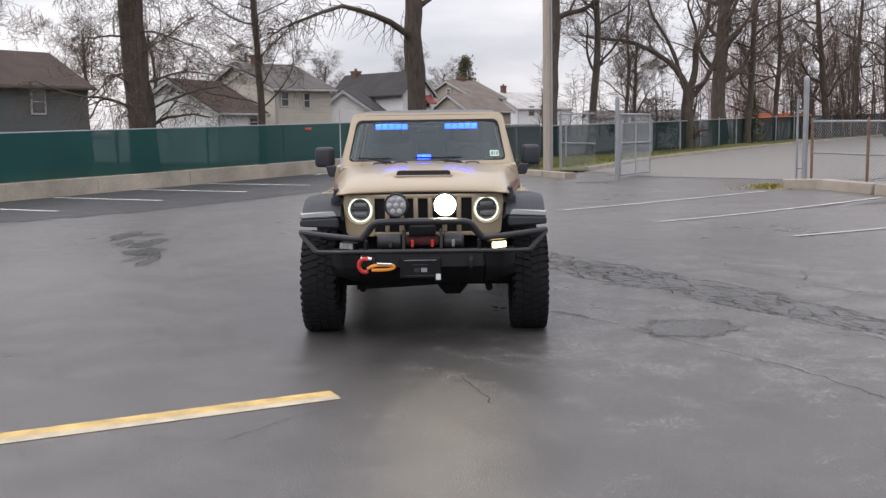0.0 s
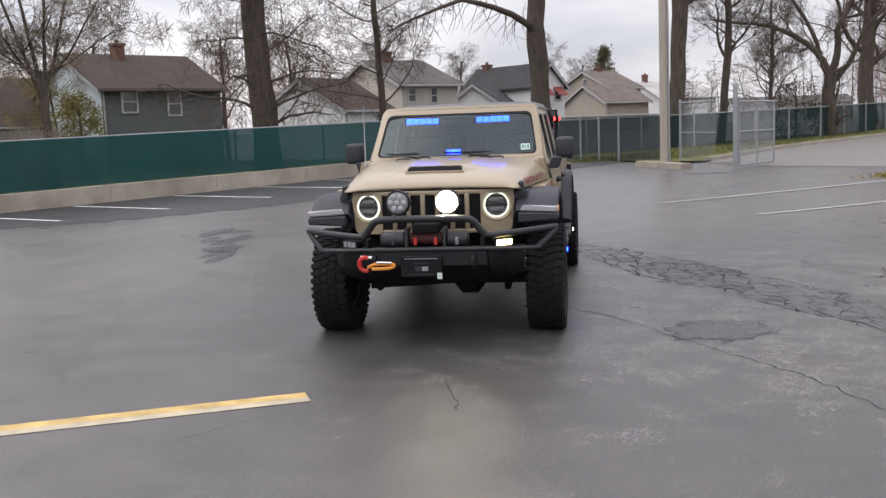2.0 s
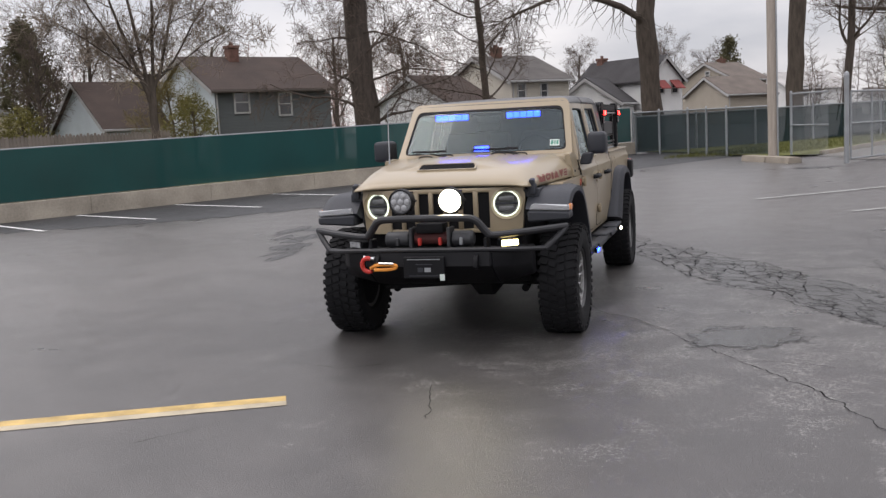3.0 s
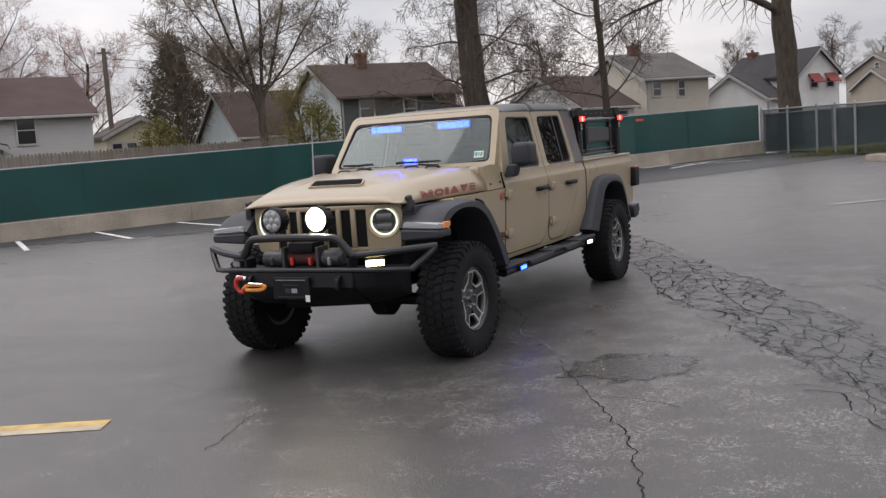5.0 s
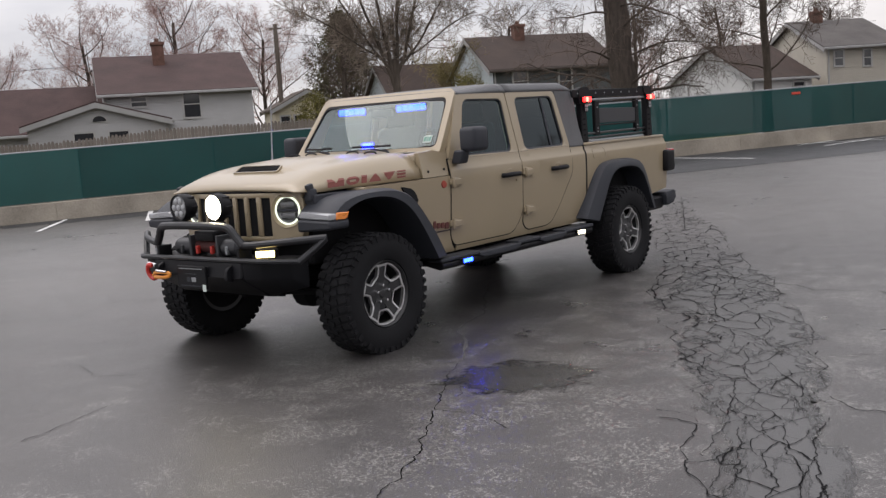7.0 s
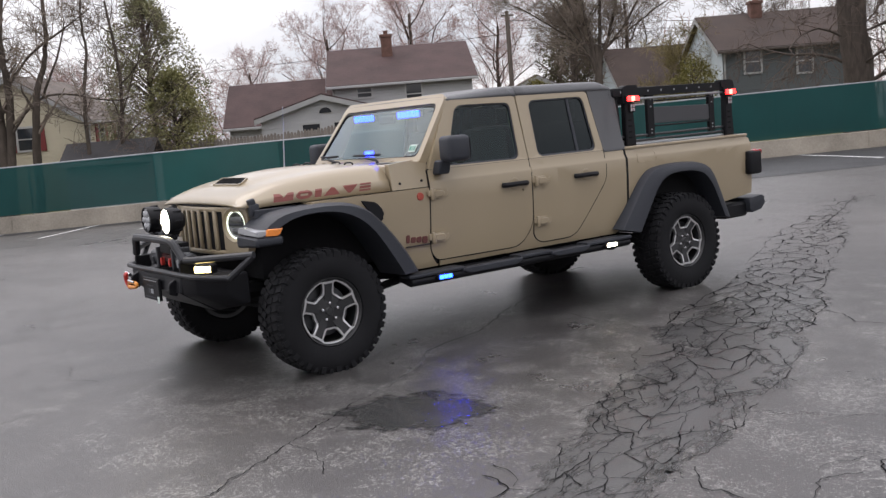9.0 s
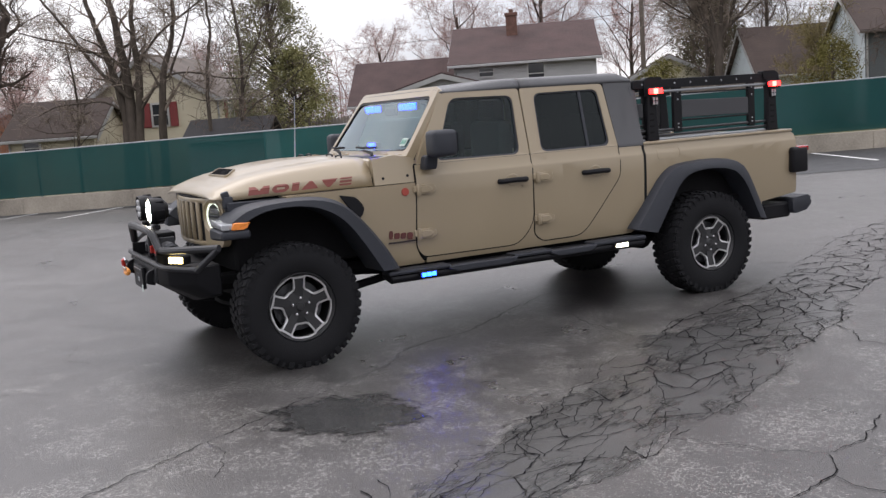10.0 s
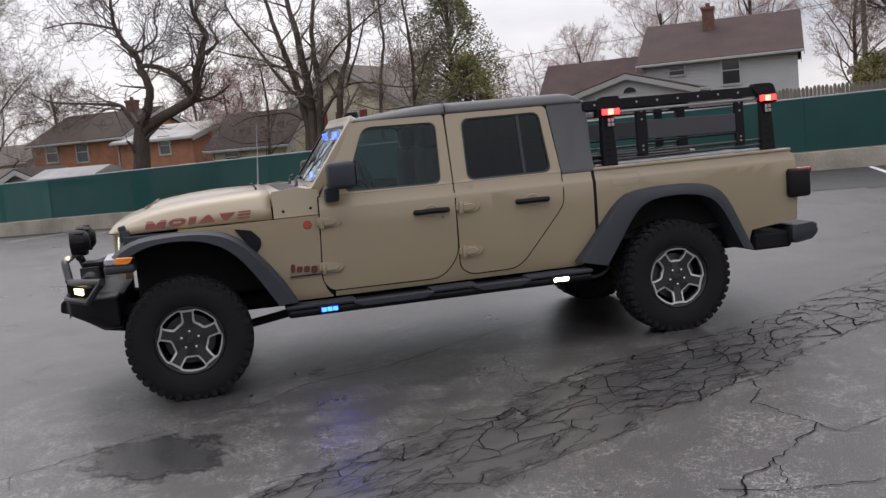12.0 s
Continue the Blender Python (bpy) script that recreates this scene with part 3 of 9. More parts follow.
# broken band: a bent strip of cells, given as middle line and width
BAND = [(-1.9, 10.6, 0.25), (-0.75, 8.1, 0.45), (0.3, 6.1, 0.68), (1.18, 4.5, 0.82), (1.68, 3.5, 0.88), (2.1, 2.65, 0.88), (2.6, 1.75, 0.82), (2.98, 1.08, 0.76), (3.38, 0.3, 0.62), (3.7, -0.5, 0.5), (4.05, -1.5, 0.42), (4.5, -2.8, 0.4)]
RUN = [0.0]
for a_, b_ in zip(BAND, BAND[1:]):
    RUN.append(RUN[-1] + math.hypot(b_[0] - a_[0], b_[1] - a_[1]))


def band_point(run, across):
    """A place run metres along the band and across metres beside its middle."""
    k = max(0, min(len(BAND) - 2, max(i for i in range(len(RUN)) if RUN[i] <= max(0, run) + 1e-9)))
    u = (run - RUN[k]) / (RUN[k + 1] - RUN[k])
    a, b = BAND[k], BAND[k + 1]
    d = Vector((b[0] - a[0], b[1] - a[1])).normalized()
    c = Vector((a[0] + (b[0] - a[0]) * u, a[1] + (b[1] - a[1]) * u)) + Vector((-d.y, d.x)) * across
    q = Vector((c.x, c.y, 0))
    return (c.x + 0.09 * noise.noise(q * 2.4) + 0.04 * noise.noise(q * 6), c.y + 0.09 * noise.noise(q * 2.4 + Vector((9, 3, 1))) + 0.04 * noise.noise(q * 6 + Vector((4, 4, 4))))


def band_half(run):
    return float(np.interp(run, RUN, [b[2] for b in BAND])) / 2 * (1 + 0.25 * noise.noise(Vector((run * 1.3, 0.5, 0))))


# honeycomb of uneven cells, longer along the band than across it
CL, CW = 0.36, 0.17
cells = {}


def corner(i, j):
    """A corner of the honeycomb, moved from its lattice place."""
    if (i, j) not in cells:
        x = i * CL / 2 + (CL / 6 if (i + j) % 2 else -CL / 6)
        y = j * CW / 2 * 1.2
        cells[i, j] = (x + cr.gauss(0, 0.06), y + cr.gauss(0, 0.028))
    return cells[i, j]


n_i, n_j = int(RUN[-1] / (CL / 2)), 8
for i in range(n_i):
    for j in range(-n_j, n_j + 1):
        for k in ((i, j + 1), (i + 1, j)):
            if k[0] > i and (i + j) % 2 == 0:
                continue
            (x0, y0), (x1, y1) = corner(i, j), corner(*k)
            h = band_half(max(0.0, x0))
            over = max(abs(y0), abs(y1)) - h
            if over > 0.05 or cr.random() < (0.12 if over < -0.06 else 0.45):
                continue
            along = k[0] > i
            rim = abs(over) < 0.07
            wide = cr.uniform(0.0075, 0.012) if (rim or cr.random() < 0.28) else cr.uniform(0.0045, 0.008)
            wide *= float(np.interp(x0, [0, 4, 6.5, 9, 11], [1.1, 1.3, 1.65, 1.3, 0.7]))
            p, ww = crackle([band_point(x0, y0), band_point(x1, y1)], wide, 0.0095, 0.015)
            ribbon(bm, p, ww, 0.005)
            if cr.random() < 0.16:
                e = (x1 + cr.gauss(0, 0.16), y1 + cr.gauss(0, 0.05))
                p, ww = crackle([band_point(x1, y1), band_point(*e)], 0.003, 0.01, 0.022)
                ribbon(bm, p, ww, 0.005)
# longer cracks along the band, at its sides and inside it, with stretches missing
for side in (-1, -0.55, -0.1, 0.4, 1):
    x = 1.5 + abs(side)
    while x < RUN[-1] - 0.4:
        n = cr.uniform(0.7, 2.2)
        xs = [min(RUN[-1], x + n * k / 6) for k in range(7)]
        p, ww = crackle([band_point(v, side * band_half(v) + cr.gauss(0.0, 0.035)) for v in xs], cr.uniform(0.006, 0.0095) * (1 if abs(side) == 1 else 0.8) * (0.75 if x > 8.5 else 1.0), 0.012, 0.016)
        ribbon(bm, p, ww, 0.005)
        x += n + cr.uniform(0.0, 0.35)
tagged(link(bm, "asphalt_cracks", M_CRACK), "net of dark cracks in worn asphalt", "crack", kind="stuff")
# pale seams
bm = bmesh.new()
for pts, w in (([(0.2, 2.1), (0.5, 1.7), (0.78, 1.31), (0.94, 0.74), (1.3, 0.38), (1.56, -0.02)], 0.02), ([(0.27, 2.08), (0.02, 2.43), (-0.05, 2.8)], 0.016)):
    p, ww = crackle(pts, w, 0.012)
    ribbon(bm, p, ww, 0.004)
M_SEAM = asphalt("pale_worn_seam", (0.1, 0.098, 0.095), (0.16, 0.156, 0.15), 0.55, 0.6)
tagged(link(bm, "asphalt_seam", M_SEAM), "pale worn seam in the asphalt", "seam", kind="structure")
def soft_stain(name, colour, rough):
    """A dark damp blotch whose edge breaks up unevenly."""
    m = material(name, colour, rough, vary=0.3, scale=3, fine=60, bump=0.25, spec=0.7)
    nt = m.node_tree
    bs = nt.nodes["Principled BSDF"]
    co, ln, ns, ad, rp, tr, mx = (nt.nodes.new(k) for k in ("ShaderNodeTexCoord", "ShaderNodeVectorMath", "ShaderNodeTexNoise", "ShaderNodeMath", "ShaderNodeMapRange", "ShaderNodeBsdfTransparent", "ShaderNodeMixShader"))
    ln.operation = "LENGTH"
    ns.inputs["Scale"].default_value, ns.inputs["Detail"].default_value, ns.inputs["Roughness"].default_value = 2.4, 7, 0.68
    oi = nt.nodes.new("ShaderNodeObjectInfo")
    of = nt.nodes.new("ShaderNodeVectorMath")
    of.operation = "ADD"
    nt.links.new(co.outputs["Object"], of.inputs[0])
    nt.links.new(oi.outputs["Location"], of.inputs[1])
    nt.links.new(co.outputs["Object"], ln.inputs[0])
    nt.links.new(of.outputs[0], ns.inputs["Vector"])
    ad.operation, ad.inputs[1].default_value = "MULTIPLY_ADD", 1.5
    nt.links.new(ns.outputs["Fac"], ad.inputs[0])
    nt.links.new(ln.outputs["Value"], ad.inputs[2])
    rp.inputs["From Min"].default_value, rp.inputs["From Max"].default_value = 1.3, 1.48
    nt.links.new(ad.outputs[0], rp.inputs["Value"])
    nt.links.new(rp.outputs["Result"], mx.inputs[0])
    nt.links.new(bs.outputs[0], mx.inputs[1])
    nt.links.new(tr.outputs[0], mx.inputs[2])
    nt.links.new(mx.outputs[0], nt.nodes["Material Output"].inputs["Surface"])
    return m


def stain(label, cx, cy, rx, ry, turn, mat, dz=0.0032):
    """A blotch lying on the asphalt, as a disc that follows the ground."""
    b = bmesh.new()
    m = pose(cx, cy, land(cx, cy) + dz, 0, 0, turn) @ Matrix.Diagonal((rx * 1.5, ry * 1.5, 1, 1))
    rings = [[b.verts.new((r * math.cos(2 * math.pi * k / 28), r * math.sin(2 * math.pi * k / 28), 0)) for k in range(28)] for r in (0.02, 0.35, 0.7, 1.0)]
    b.faces.new(rings[0])
    for r0, r1 in zip(rings, rings[1:]):
        for k in range(28):
            b.faces.new((r0[k], r1[k], r1[(k + 1) % 28], r0[(k + 1) % 28]))
    for v in b.verts:
        w = m @ v.co
        v.co.z = land(w.x, w.y) - land(cx, cy)
    ob = link(b, "stain", mat)
    ob.matrix_basis = m
    return tagged(ob, label, "stain", kind="structure")


M_WET = soft_stain("wet_asphalt", (0.036, 0.0355, 0.035), 0.22)
M_OIL = soft_stain("oil_dark_asphalt", (0.016, 0.016, 0.017), 0.33)
stain("dark wet patch on the asphalt beside the truck", 2.12, -0.2, 0.42, 0.34, 25, M_WET)
for _ in range(13):
    k = cr.random()
    stain("dark oil drip stain on the asphalt", -3.85 - 1.15 * k + cr.gauss(0, 0.14), 4.8 + 3.5 * k + cr.gauss(0, 0.25), cr.uniform(0.08, 0.2), cr.uniform(0.15, 0.5), cr.uniform(-10, 30), M_OIL)
for cx, cy, rx, ry, a in ((7.1, 10.6, 0.6, 0.14, 28), (8.6, 11.0, 0.8, 0.14, 28), (3.8, 17.4, 0.5, 0.25, 10), (-9.0, 12.0, 1.1, 0.14, 40)):
    stain("dark damp patch on the asphalt", cx, cy, rx, ry, a, M_OIL if cy > 5 else M_WET)
# darker damp asphalt along the band, in overlapping blotches
M_DAMP = soft_stain("damp_band_asphalt", (0.054, 0.0532, 0.0525), 0.33)
x, k = 8.2, 0
while x < RUN[-1] - 0.8:
    p = Vector(band_point(x, cr.gauss(0.04, 0.08)))
    d = Vector(band_point(x + 0.3, 0)) - Vector(band_point(x - 0.3, 0))
    stain("darker damp asphalt under the cracked band", p.x, p.y, cr.uniform(0.5, 0.8), band_half(x) * cr.uniform(0.65, 1.05), math.degrees(math.atan2(d.y, d.x)), M_DAMP, 0.0012 + 0.00006 * k)
    x += cr.uniform(0.42, 0.7)
    k += 1

# ---- chain-link fences, gate, kerbs and pole on the far side ----
def up(x, y, dz=0.0):
    return Vector((x, y, land(x, y) + dz))


def fence_line(name, label, pts, height, cloth, spacing=2.4, rail=True, post_mat=M_STEEL, lift=0.05, mesh=False):
    holder = thing(name, label, "fence", kind="structure")
    for a, b in zip(pts, pts[1:]):
        a, b = Vector(a), Vector(b)
        n = max(1, round((b - a).length / spacing))
        for i in range(n):
            p, q = a.lerp(b, i / n), a.lerp(b, (i + 1) / n)
            bm = bmesh.new()
            tube(bm, [up(p.x, p.y, -0.05), up(p.x, p.y, height + 0.06)], 0.035, 8)
            tube(bm, [up(p.x, p.y, height + 0.05), up(p.x, p.y, height + 0.09)], [0.04, 0.012], 8)
            part("fence_post", bm, post_mat, holder)
            if cloth is not None:
                bm = bmesh.new()
                cor = [(p, lift), (q, lift), (q, height), (p, height)]
                nrm = Vector((-(q - p).y, (q - p).x)).normalized() * 0.05
                vs = [bm.verts.new(up(c.x + nrm.x, c.y + nrm.y, h)) for c, h in cor]
                bm.faces.new(vs)
                part("screen_panel", bm, cloth, holder)
            if mesh:
                bm = bmesh.new()
                ln, pitch = (q - p).length, 0.085
                k = -height
                while k < ln:
                    for sgn in (0, 1):
                        s0, s1 = max(0.0, k), min(ln, k + height)
                        if s1 - s0 > 0.03:
                            z0, z1 = s0 - k, s1 - k
                            if sgn:
                                z0, z1 = height - z0, height - z1
                            u0, u1 = p.lerp(q, s0 / ln), p.lerp(q, s1 / ln)
                            tube(bm, [up(u0.x, u0.y, lift + z0), up(u1.x, u1.y, lift + z1)], 0.0032, 3, cap=False)
                    k += pitch
                part("wire_mesh", bm, M_STEEL, holder)
            if rail:
                for h in (height, height * 0.5) if mesh else (height,):
                    bm = bmesh.new()
                    tube(bm, [up(p.x, p.y, h), up(q.x, q.y, h)], 0.022, 6)
                    part("rail", bm, M_STEEL, holder)
    return holder


fence_line("fence_grey", "grey chain-link fence with faded blue-grey screen cloth", [(-1.5, 28.4), (0.5, 26.0), (1.73, 24.0), (2.9, 23.1)], 1.45, M_SCREEN_G, 1.5)
fence_line("fence_far", "dark screened chain-link fence behind a strip of grass", [(-1.4, 28.4), (4.7, 31.6), (7.2, 33.3), (10.3, 36.3), (14.4, 42.0), (20.5, 48.6), (36, 62)], 1.3, M_SCREEN_D, 2.4)
fence_line("fence_short", "leaning chain-link fence posts beside the wooden pole", [(3.5, 22.4), (4.38, 21.1)], 1.75, None, 1.4, post_mat=M_STEEL, mesh=True)
fence_line("fence_right", "chain-link fence on a concrete kerb beside the gate", [(8.66, 15.42), (9.3, 13.8), (10.4, 12.1), (11.6, 10.2), (13.5, 7.2), (16, 3.2)], 1.45, None, 2.4, post_mat=M_RUST, mesh=True)

gate = thing("gate", "open galvanised chain-link gate leaf on a thick steel post", "gate")
bm = bmesh.new()
tube(bm, [up(4.57, 18.39, -0.1), up(4.57, 18.39, 2.1)], 0.06, 12)
tube(bm, [up(4.57, 18.39, 2.1), up(4.57, 18.39, 2.17), up(4.57, 18.39, 2.2)], [0.066, 0.05, 0.01], 12)
part("gate_post", bm, M_STEEL, gate)
g0, g1 = Vector((4.68, 18.56)), Vector((5.84, 20.41))
for a, b, h0, h1 in ((g0, g0, 0.1, 1.72), (g1, g1, 0.1, 1.72), (g0.lerp(g1, 0.5), g0.lerp(g1, 0.5), 0.1, 1.72), (g0, g1, 0.1, 0.1), (g0, g1, 1.72, 1.72), (g0, g1, 0.95, 0.95)):
    bm = bmesh.new()
    zb = land(g0.x, g0.y)
    tube(bm, [(a.x, a.y, zb + h0), (b.x, b.y, zb + h1)], 0.024, 8)
    part("gate_bar", bm, M_STEEL, gate)
bm = bmesh.new()
ln, h, k = (g1 - g0).length, 1.62, -1.62
while k < ln:
    for sgn in (0, 1):
        s0, s1 = max(0.0, k), min(ln, k + h)
        if s1 - s0 > 0.03:
            z0, z1 = s0 - k, s1 - k
            if sgn:
                z0, z1 = h - z0, h - z1
            u0, u1 = g0.lerp(g1, s0 / ln), g0.lerp(g1, s1 / ln)
            tube(bm, [(u0.x, u0.y, zb + 0.1 + z0), (u1.x, u1.y, zb + 0.1 + z1)], 0.004, 3, cap=False)
    k += 0.075
part("wire_mesh", bm, M_STEEL, gate)
gate_post = thing("gate_post", "tall galvanised gate post with a second pipe beside it", "post")
bm = bmesh.new()
tube(bm, [up(8.56, 15.6, -0.1), up(8.56, 15.6, 2.42)], 0.062, 12)
tube(bm, [up(8.56, 15.6, 2.42), up(8.56, 15.6, 2.48), up(8.56, 15.6, 2.52)], [0.068, 0.055, 0.01], 12)
part("post", bm, M_STEEL, gate_post)
bm = bmesh.new()
tube(bm, [up(8.42, 15.75, -0.1), up(8.42, 15.75, 2.0)], 0.03, 8)
part("side_pipe", bm, M_STEEL, gate_post)
for h in (0.35, 1.0, 1.7):
    bm = bmesh.new()
    tube(bm, [up(8.42, 15.75, h), up(8.56, 15.6, h)], 0.02, 6)
    part("clamp", bm, M_STEEL, gate_post)


def kerb(name, label, pts, width=0.22, height=0.16, mat=M_KERB):
    holder = thing(name, label, "kerb", kind="structure")
    for a, b in zip(pts, pts[1:]):
        a, b = Vector(a), Vector(b)
        n = max(1, round((b - a).length / 1.8))
        for i in range(n):
            p, q = a.lerp(b, i / n), a.lerp(b, (i + 1) / n)
            d = (q - p).normalized()
            nn = Vector((-d.y, d.x)) * width / 2
            p, q = p + d * 0.006, q - d * 0.006
            bm = bmesh.new()
            ends = []
            for e in (p, q):
                z = land(e.x, e.y)
                ends.append([bm.verts.new((e.x + nn.x * s, e.y + nn.y * s, z + h)) for s, h in ((-1, -0.1), (1, -0.1), (0.85, height), (-0.85, height))])
            for k in range(4):
                bm.faces.new((ends[0][k], ends[0][(k + 1) % 4], ends[1][(k + 1) % 4], ends[1][k]))
            bm.faces.new(ends[0][::-1])
            bm.faces.new(ends[1])
            bmesh.ops.bevel(bm, geom=list(bm.edges), offset=0.02, segments=2, affect="EDGES")
            part("kerb_stone", bm, mat, holder)
    return holder


kerb("kerb_island", "broken concrete kerb nose round the pole", [(2.3, 21.35), (2.9, 20.25), (3.45, 19.3)], 0.42, 0.15)
kerb("kerb_grass", "low concrete kerb along the grass strip", [(4.3, 22.4), (7.42, 28.4), (12.5, 35.4), (17.5, 41.3), (30, 55)], 0.2, 0.12)
kerb("kerb_right", "pale concrete kerb under the chain-link fence", [(7.55, 14.15), (8.35, 14.0), (9.0, 12.4), (10.2, 10.6), (13.2, 5.8), (15.7, 1.8)], 0.5, 0.2)

bm = bmesh.new()
lawn = [(1.7, 24.1), (3.2, 22.0), (4.1, 21.9), (7.3, 28.5), (12.4, 35.6), (17.4, 41.6), (29.5, 55.5), (26, 56), (20.0, 49.0), (14.0, 42.2), (9.9, 36.6), (6.9, 33.7), (4.4, 31.9), (-1.2, 28.7), (0.8, 26.2)]
inner = [((x, y)) for x, y in lawn]
vs = [bm.verts.new((x, y, land(x, y) + 0.045)) for x, y in inner]
bm.faces.new(vs)
bmesh.ops.triangulate(bm, faces=list(bm.faces))
bmesh.ops.subdivide_edges(bm, edges=list(bm.edges), cuts=3, use_grid_fill=True)
for v in bm.verts:
    v.co.z = land(v.co.x, v.co.y) + 0.05 + 0.02 * noise.noise(v.co * 1.5)
tagged(link(bm, "ground_grass", M_GRASS, 180), "strip of patchy green grass by the fence", "grass", kind="structure")

blade = random.Random(3)
verts, faces = [], []
for _ in range(9000):
    t = blade.random()
    a, b = Vector((4.0, 23.5)), Vector((13.0, 38.5))
    p = a.lerp(b, t ** 1.3) + Vector((-blade.random() * 4.2, blade.random() * 1.2))
    if (p - Vector((2.97, 20.9))).length < 0.4 or (WALL_I @ Vector((p.x, p.y, 0))).y > -0.7:
        continue
    z, an, hh = land(p.x, p.y) + 0.03, blade.random() * 6.28, 0.05 + 0.07 * blade.random()
    dx, dy = 0.012 * math.cos(an), 0.012 * math.sin(an)
    i = len(verts)
    verts += [(p.x - dx, p.y - dy, z), (p.x + dx, p.y + dy, z), (p.x + blade.uniform(-.03, .03), p.y + blade.uniform(-.03, .03), z + hh)]
    faces.append((i, i + 1, i + 2))
me = bpy.data.meshes.new("grass_blades")
me.from_pydata(verts, [], faces)
me.materials.append(M_GRASS)
tagged(new("grass_blades", me), "short tufted winter grass blades", "grass", kind="stuff")

KERB_Y, KERB_X = (0, 1.8, 8.5, 17.1, 24.8, 43.3, 84), (0.0, -2.3, -3.7, -4.1, -3.9, -2.6, -2.2)
verts, faces = [], []
for _ in range(420):
    a, d = blade.random() * 6.283, abs(blade.gauss(0, 0.3))
    x, y = 7.4 + 1.5 * d * math.cos(a) - 0.1, 14.25 + d * math.sin(a)
    z, an, hh = land(x, y) + 0.015, blade.random() * 6.283, 0.03 + 0.13 * blade.random() * max(0.2, 1 - d)
    dx, dy = 0.014 * math.cos(an), 0.014 * math.sin(an)
    i = len(verts)
    verts += [(x - dx, y - dy, z), (x + dx, y + dy, z), (x + blade.uniform(-.1, .1), y + blade.uniform(-.1, .1), z + hh)]
    faces.append((i, i + 1, i + 2))
me = bpy.data.meshes.new("dry_grass")
me.from_pydata(verts, [], faces)
me.materials.append(M_STRAW)
tagged(new("dry_grass", me), "tuft of yellowed dry grass at the kerb's end", "grass", kind="stuff")

drive = sheet("road_driveway", [0.5 * i - 5 for i in range(70)], [0.6 * i for i in range(140)], M_DRIVE, 0.01, pose(4.9, 19.6, 0, 0, 0, -38.5), keep=lambda x, y: float(np.interp(y, KERB_Y, KERB_X)) < x < 6 + 0.35 * y)
tagged(drive, "pale dry asphalt driveway beyond the gate", "driveway", kind="structure")

wood_pole = thing("utility_pole", "pale weathered wooden pole standing at a kerb", "pole")
bm = bmesh.new()
tube(bm, [up(2.97, 20.9, -0.2), up(2.95, 20.9, 4), up(2.9, 20.92, 11.5)], [0.135, 0.125, 0.105], 14)
part("shaft", bm, M_POLEW, wood_pole)
bm = bmesh.new()
tube(bm, [up(3.09, 20.79, 0.0), up(3.07, 20.79, 4), up(3.0, 20.81, 11)], 0.022, 6)
part("conduit", bm, M_STEEL, wood_pole)

far_pole = thing("utility_pole", "tall dark utility pole with wires behind the houses", "pole")
bm = bmesh.new()
pb = WALL @ Vector((-16.7, 23.5, 0))
tube(bm, [(pb.x, pb.y, -1), (pb.x, pb.y, 6.75)], [0.13, 0.1], 10)
part("shaft", bm, M_POLED, far_pole)
bm = bmesh.new()
box(bm, (-17.0, 23.47, 6.5), (-16.4, 23.53, 6.58), WALL)
part("crossarm", bm, M_POLED, far_pole)
for dz, far_x in ((0, 40), (-0.35, 40), (-0.6, -60)):
    bm = bmesh.new()
    q = WALL @ Vector((-16.7 + far_x, 30, 0))
    pts = [(pb.x + (q.x - pb.x) * t / 12, pb.y + (q.y - pb.y) * t / 12, 6.3 + dz - 3.2 * (t / 12) * (1 - t / 12)) for t in range(13)]
    tube(bm, pts, 0.014, 4)
    part("wire", bm, M_BARK2, far_pole)

# a plain long unseen wall, added to dim the truck's side and window reflections; with bare woods it closes the lot on
# the side that the walk turns its back to
M_PLAIN = material("plain_brown_brick", (0.09, 0.062, 0.05), 0.9, vary=0.25, scale=1.5, fine=18, bump=0.3, spec=0.2)
bm = bmesh.new()
box(bm, (24, -48, -0.6), (24.4, 4, 5.2), bevel=0.02)
tagged(link(bm, "wall_building", M_PLAIN), "plain brown unseen wall, added to dim side light", "wall", kind="structure")

# ---- houses ----
def roof_tiles(name, colour):
    m = material(name, colour, 0.85, vary=0.28, scale=1.1, fine=22, bump=0.0, spec=0.25)
    nt = m.node_tree
    co = nt.nodes.new("ShaderNodeTexCoord")
    br = nt.nodes.new("ShaderNodeTexBrick")
    br.inputs["Scale"].default_value = 1.0
    br.inputs["Brick Width"].default_value, br.inputs["Row Height"].default_value = 0.3, 0.08
    br.inputs["Mortar Size"].default_value = 0.008
    mp = nt.nodes.new("ShaderNodeMapping")
    nt.links.new(co.outputs["Object"], mp.inputs["Vector"])
    sp, cb = nt.nodes.new("ShaderNodeSeparateXYZ"), nt.nodes.new("ShaderNodeCombineXYZ")
    nt.links.new(mp.outputs["Vector"], sp.inputs[0])
    nt.links.new(sp.outputs["X"], cb.inputs["X"])
    nt.links.new(sp.outputs["Z"], cb.inputs["Y"])
    nt.links.new(cb.outputs[0], br.inputs["Vector"])
    bp = nt.nodes.new("ShaderNodeBump")
    bp.inputs["Strength"].default_value, bp.inputs["Distance"].default_value = 0.6, 0.02
    bp.invert = True
    nt.links.new(br.outputs["Fac"], bp.inputs["Height"])
    nt.links.new(bp.outputs["Normal"], nt.nodes["Principled BSDF"].inputs["Normal"])
    return m


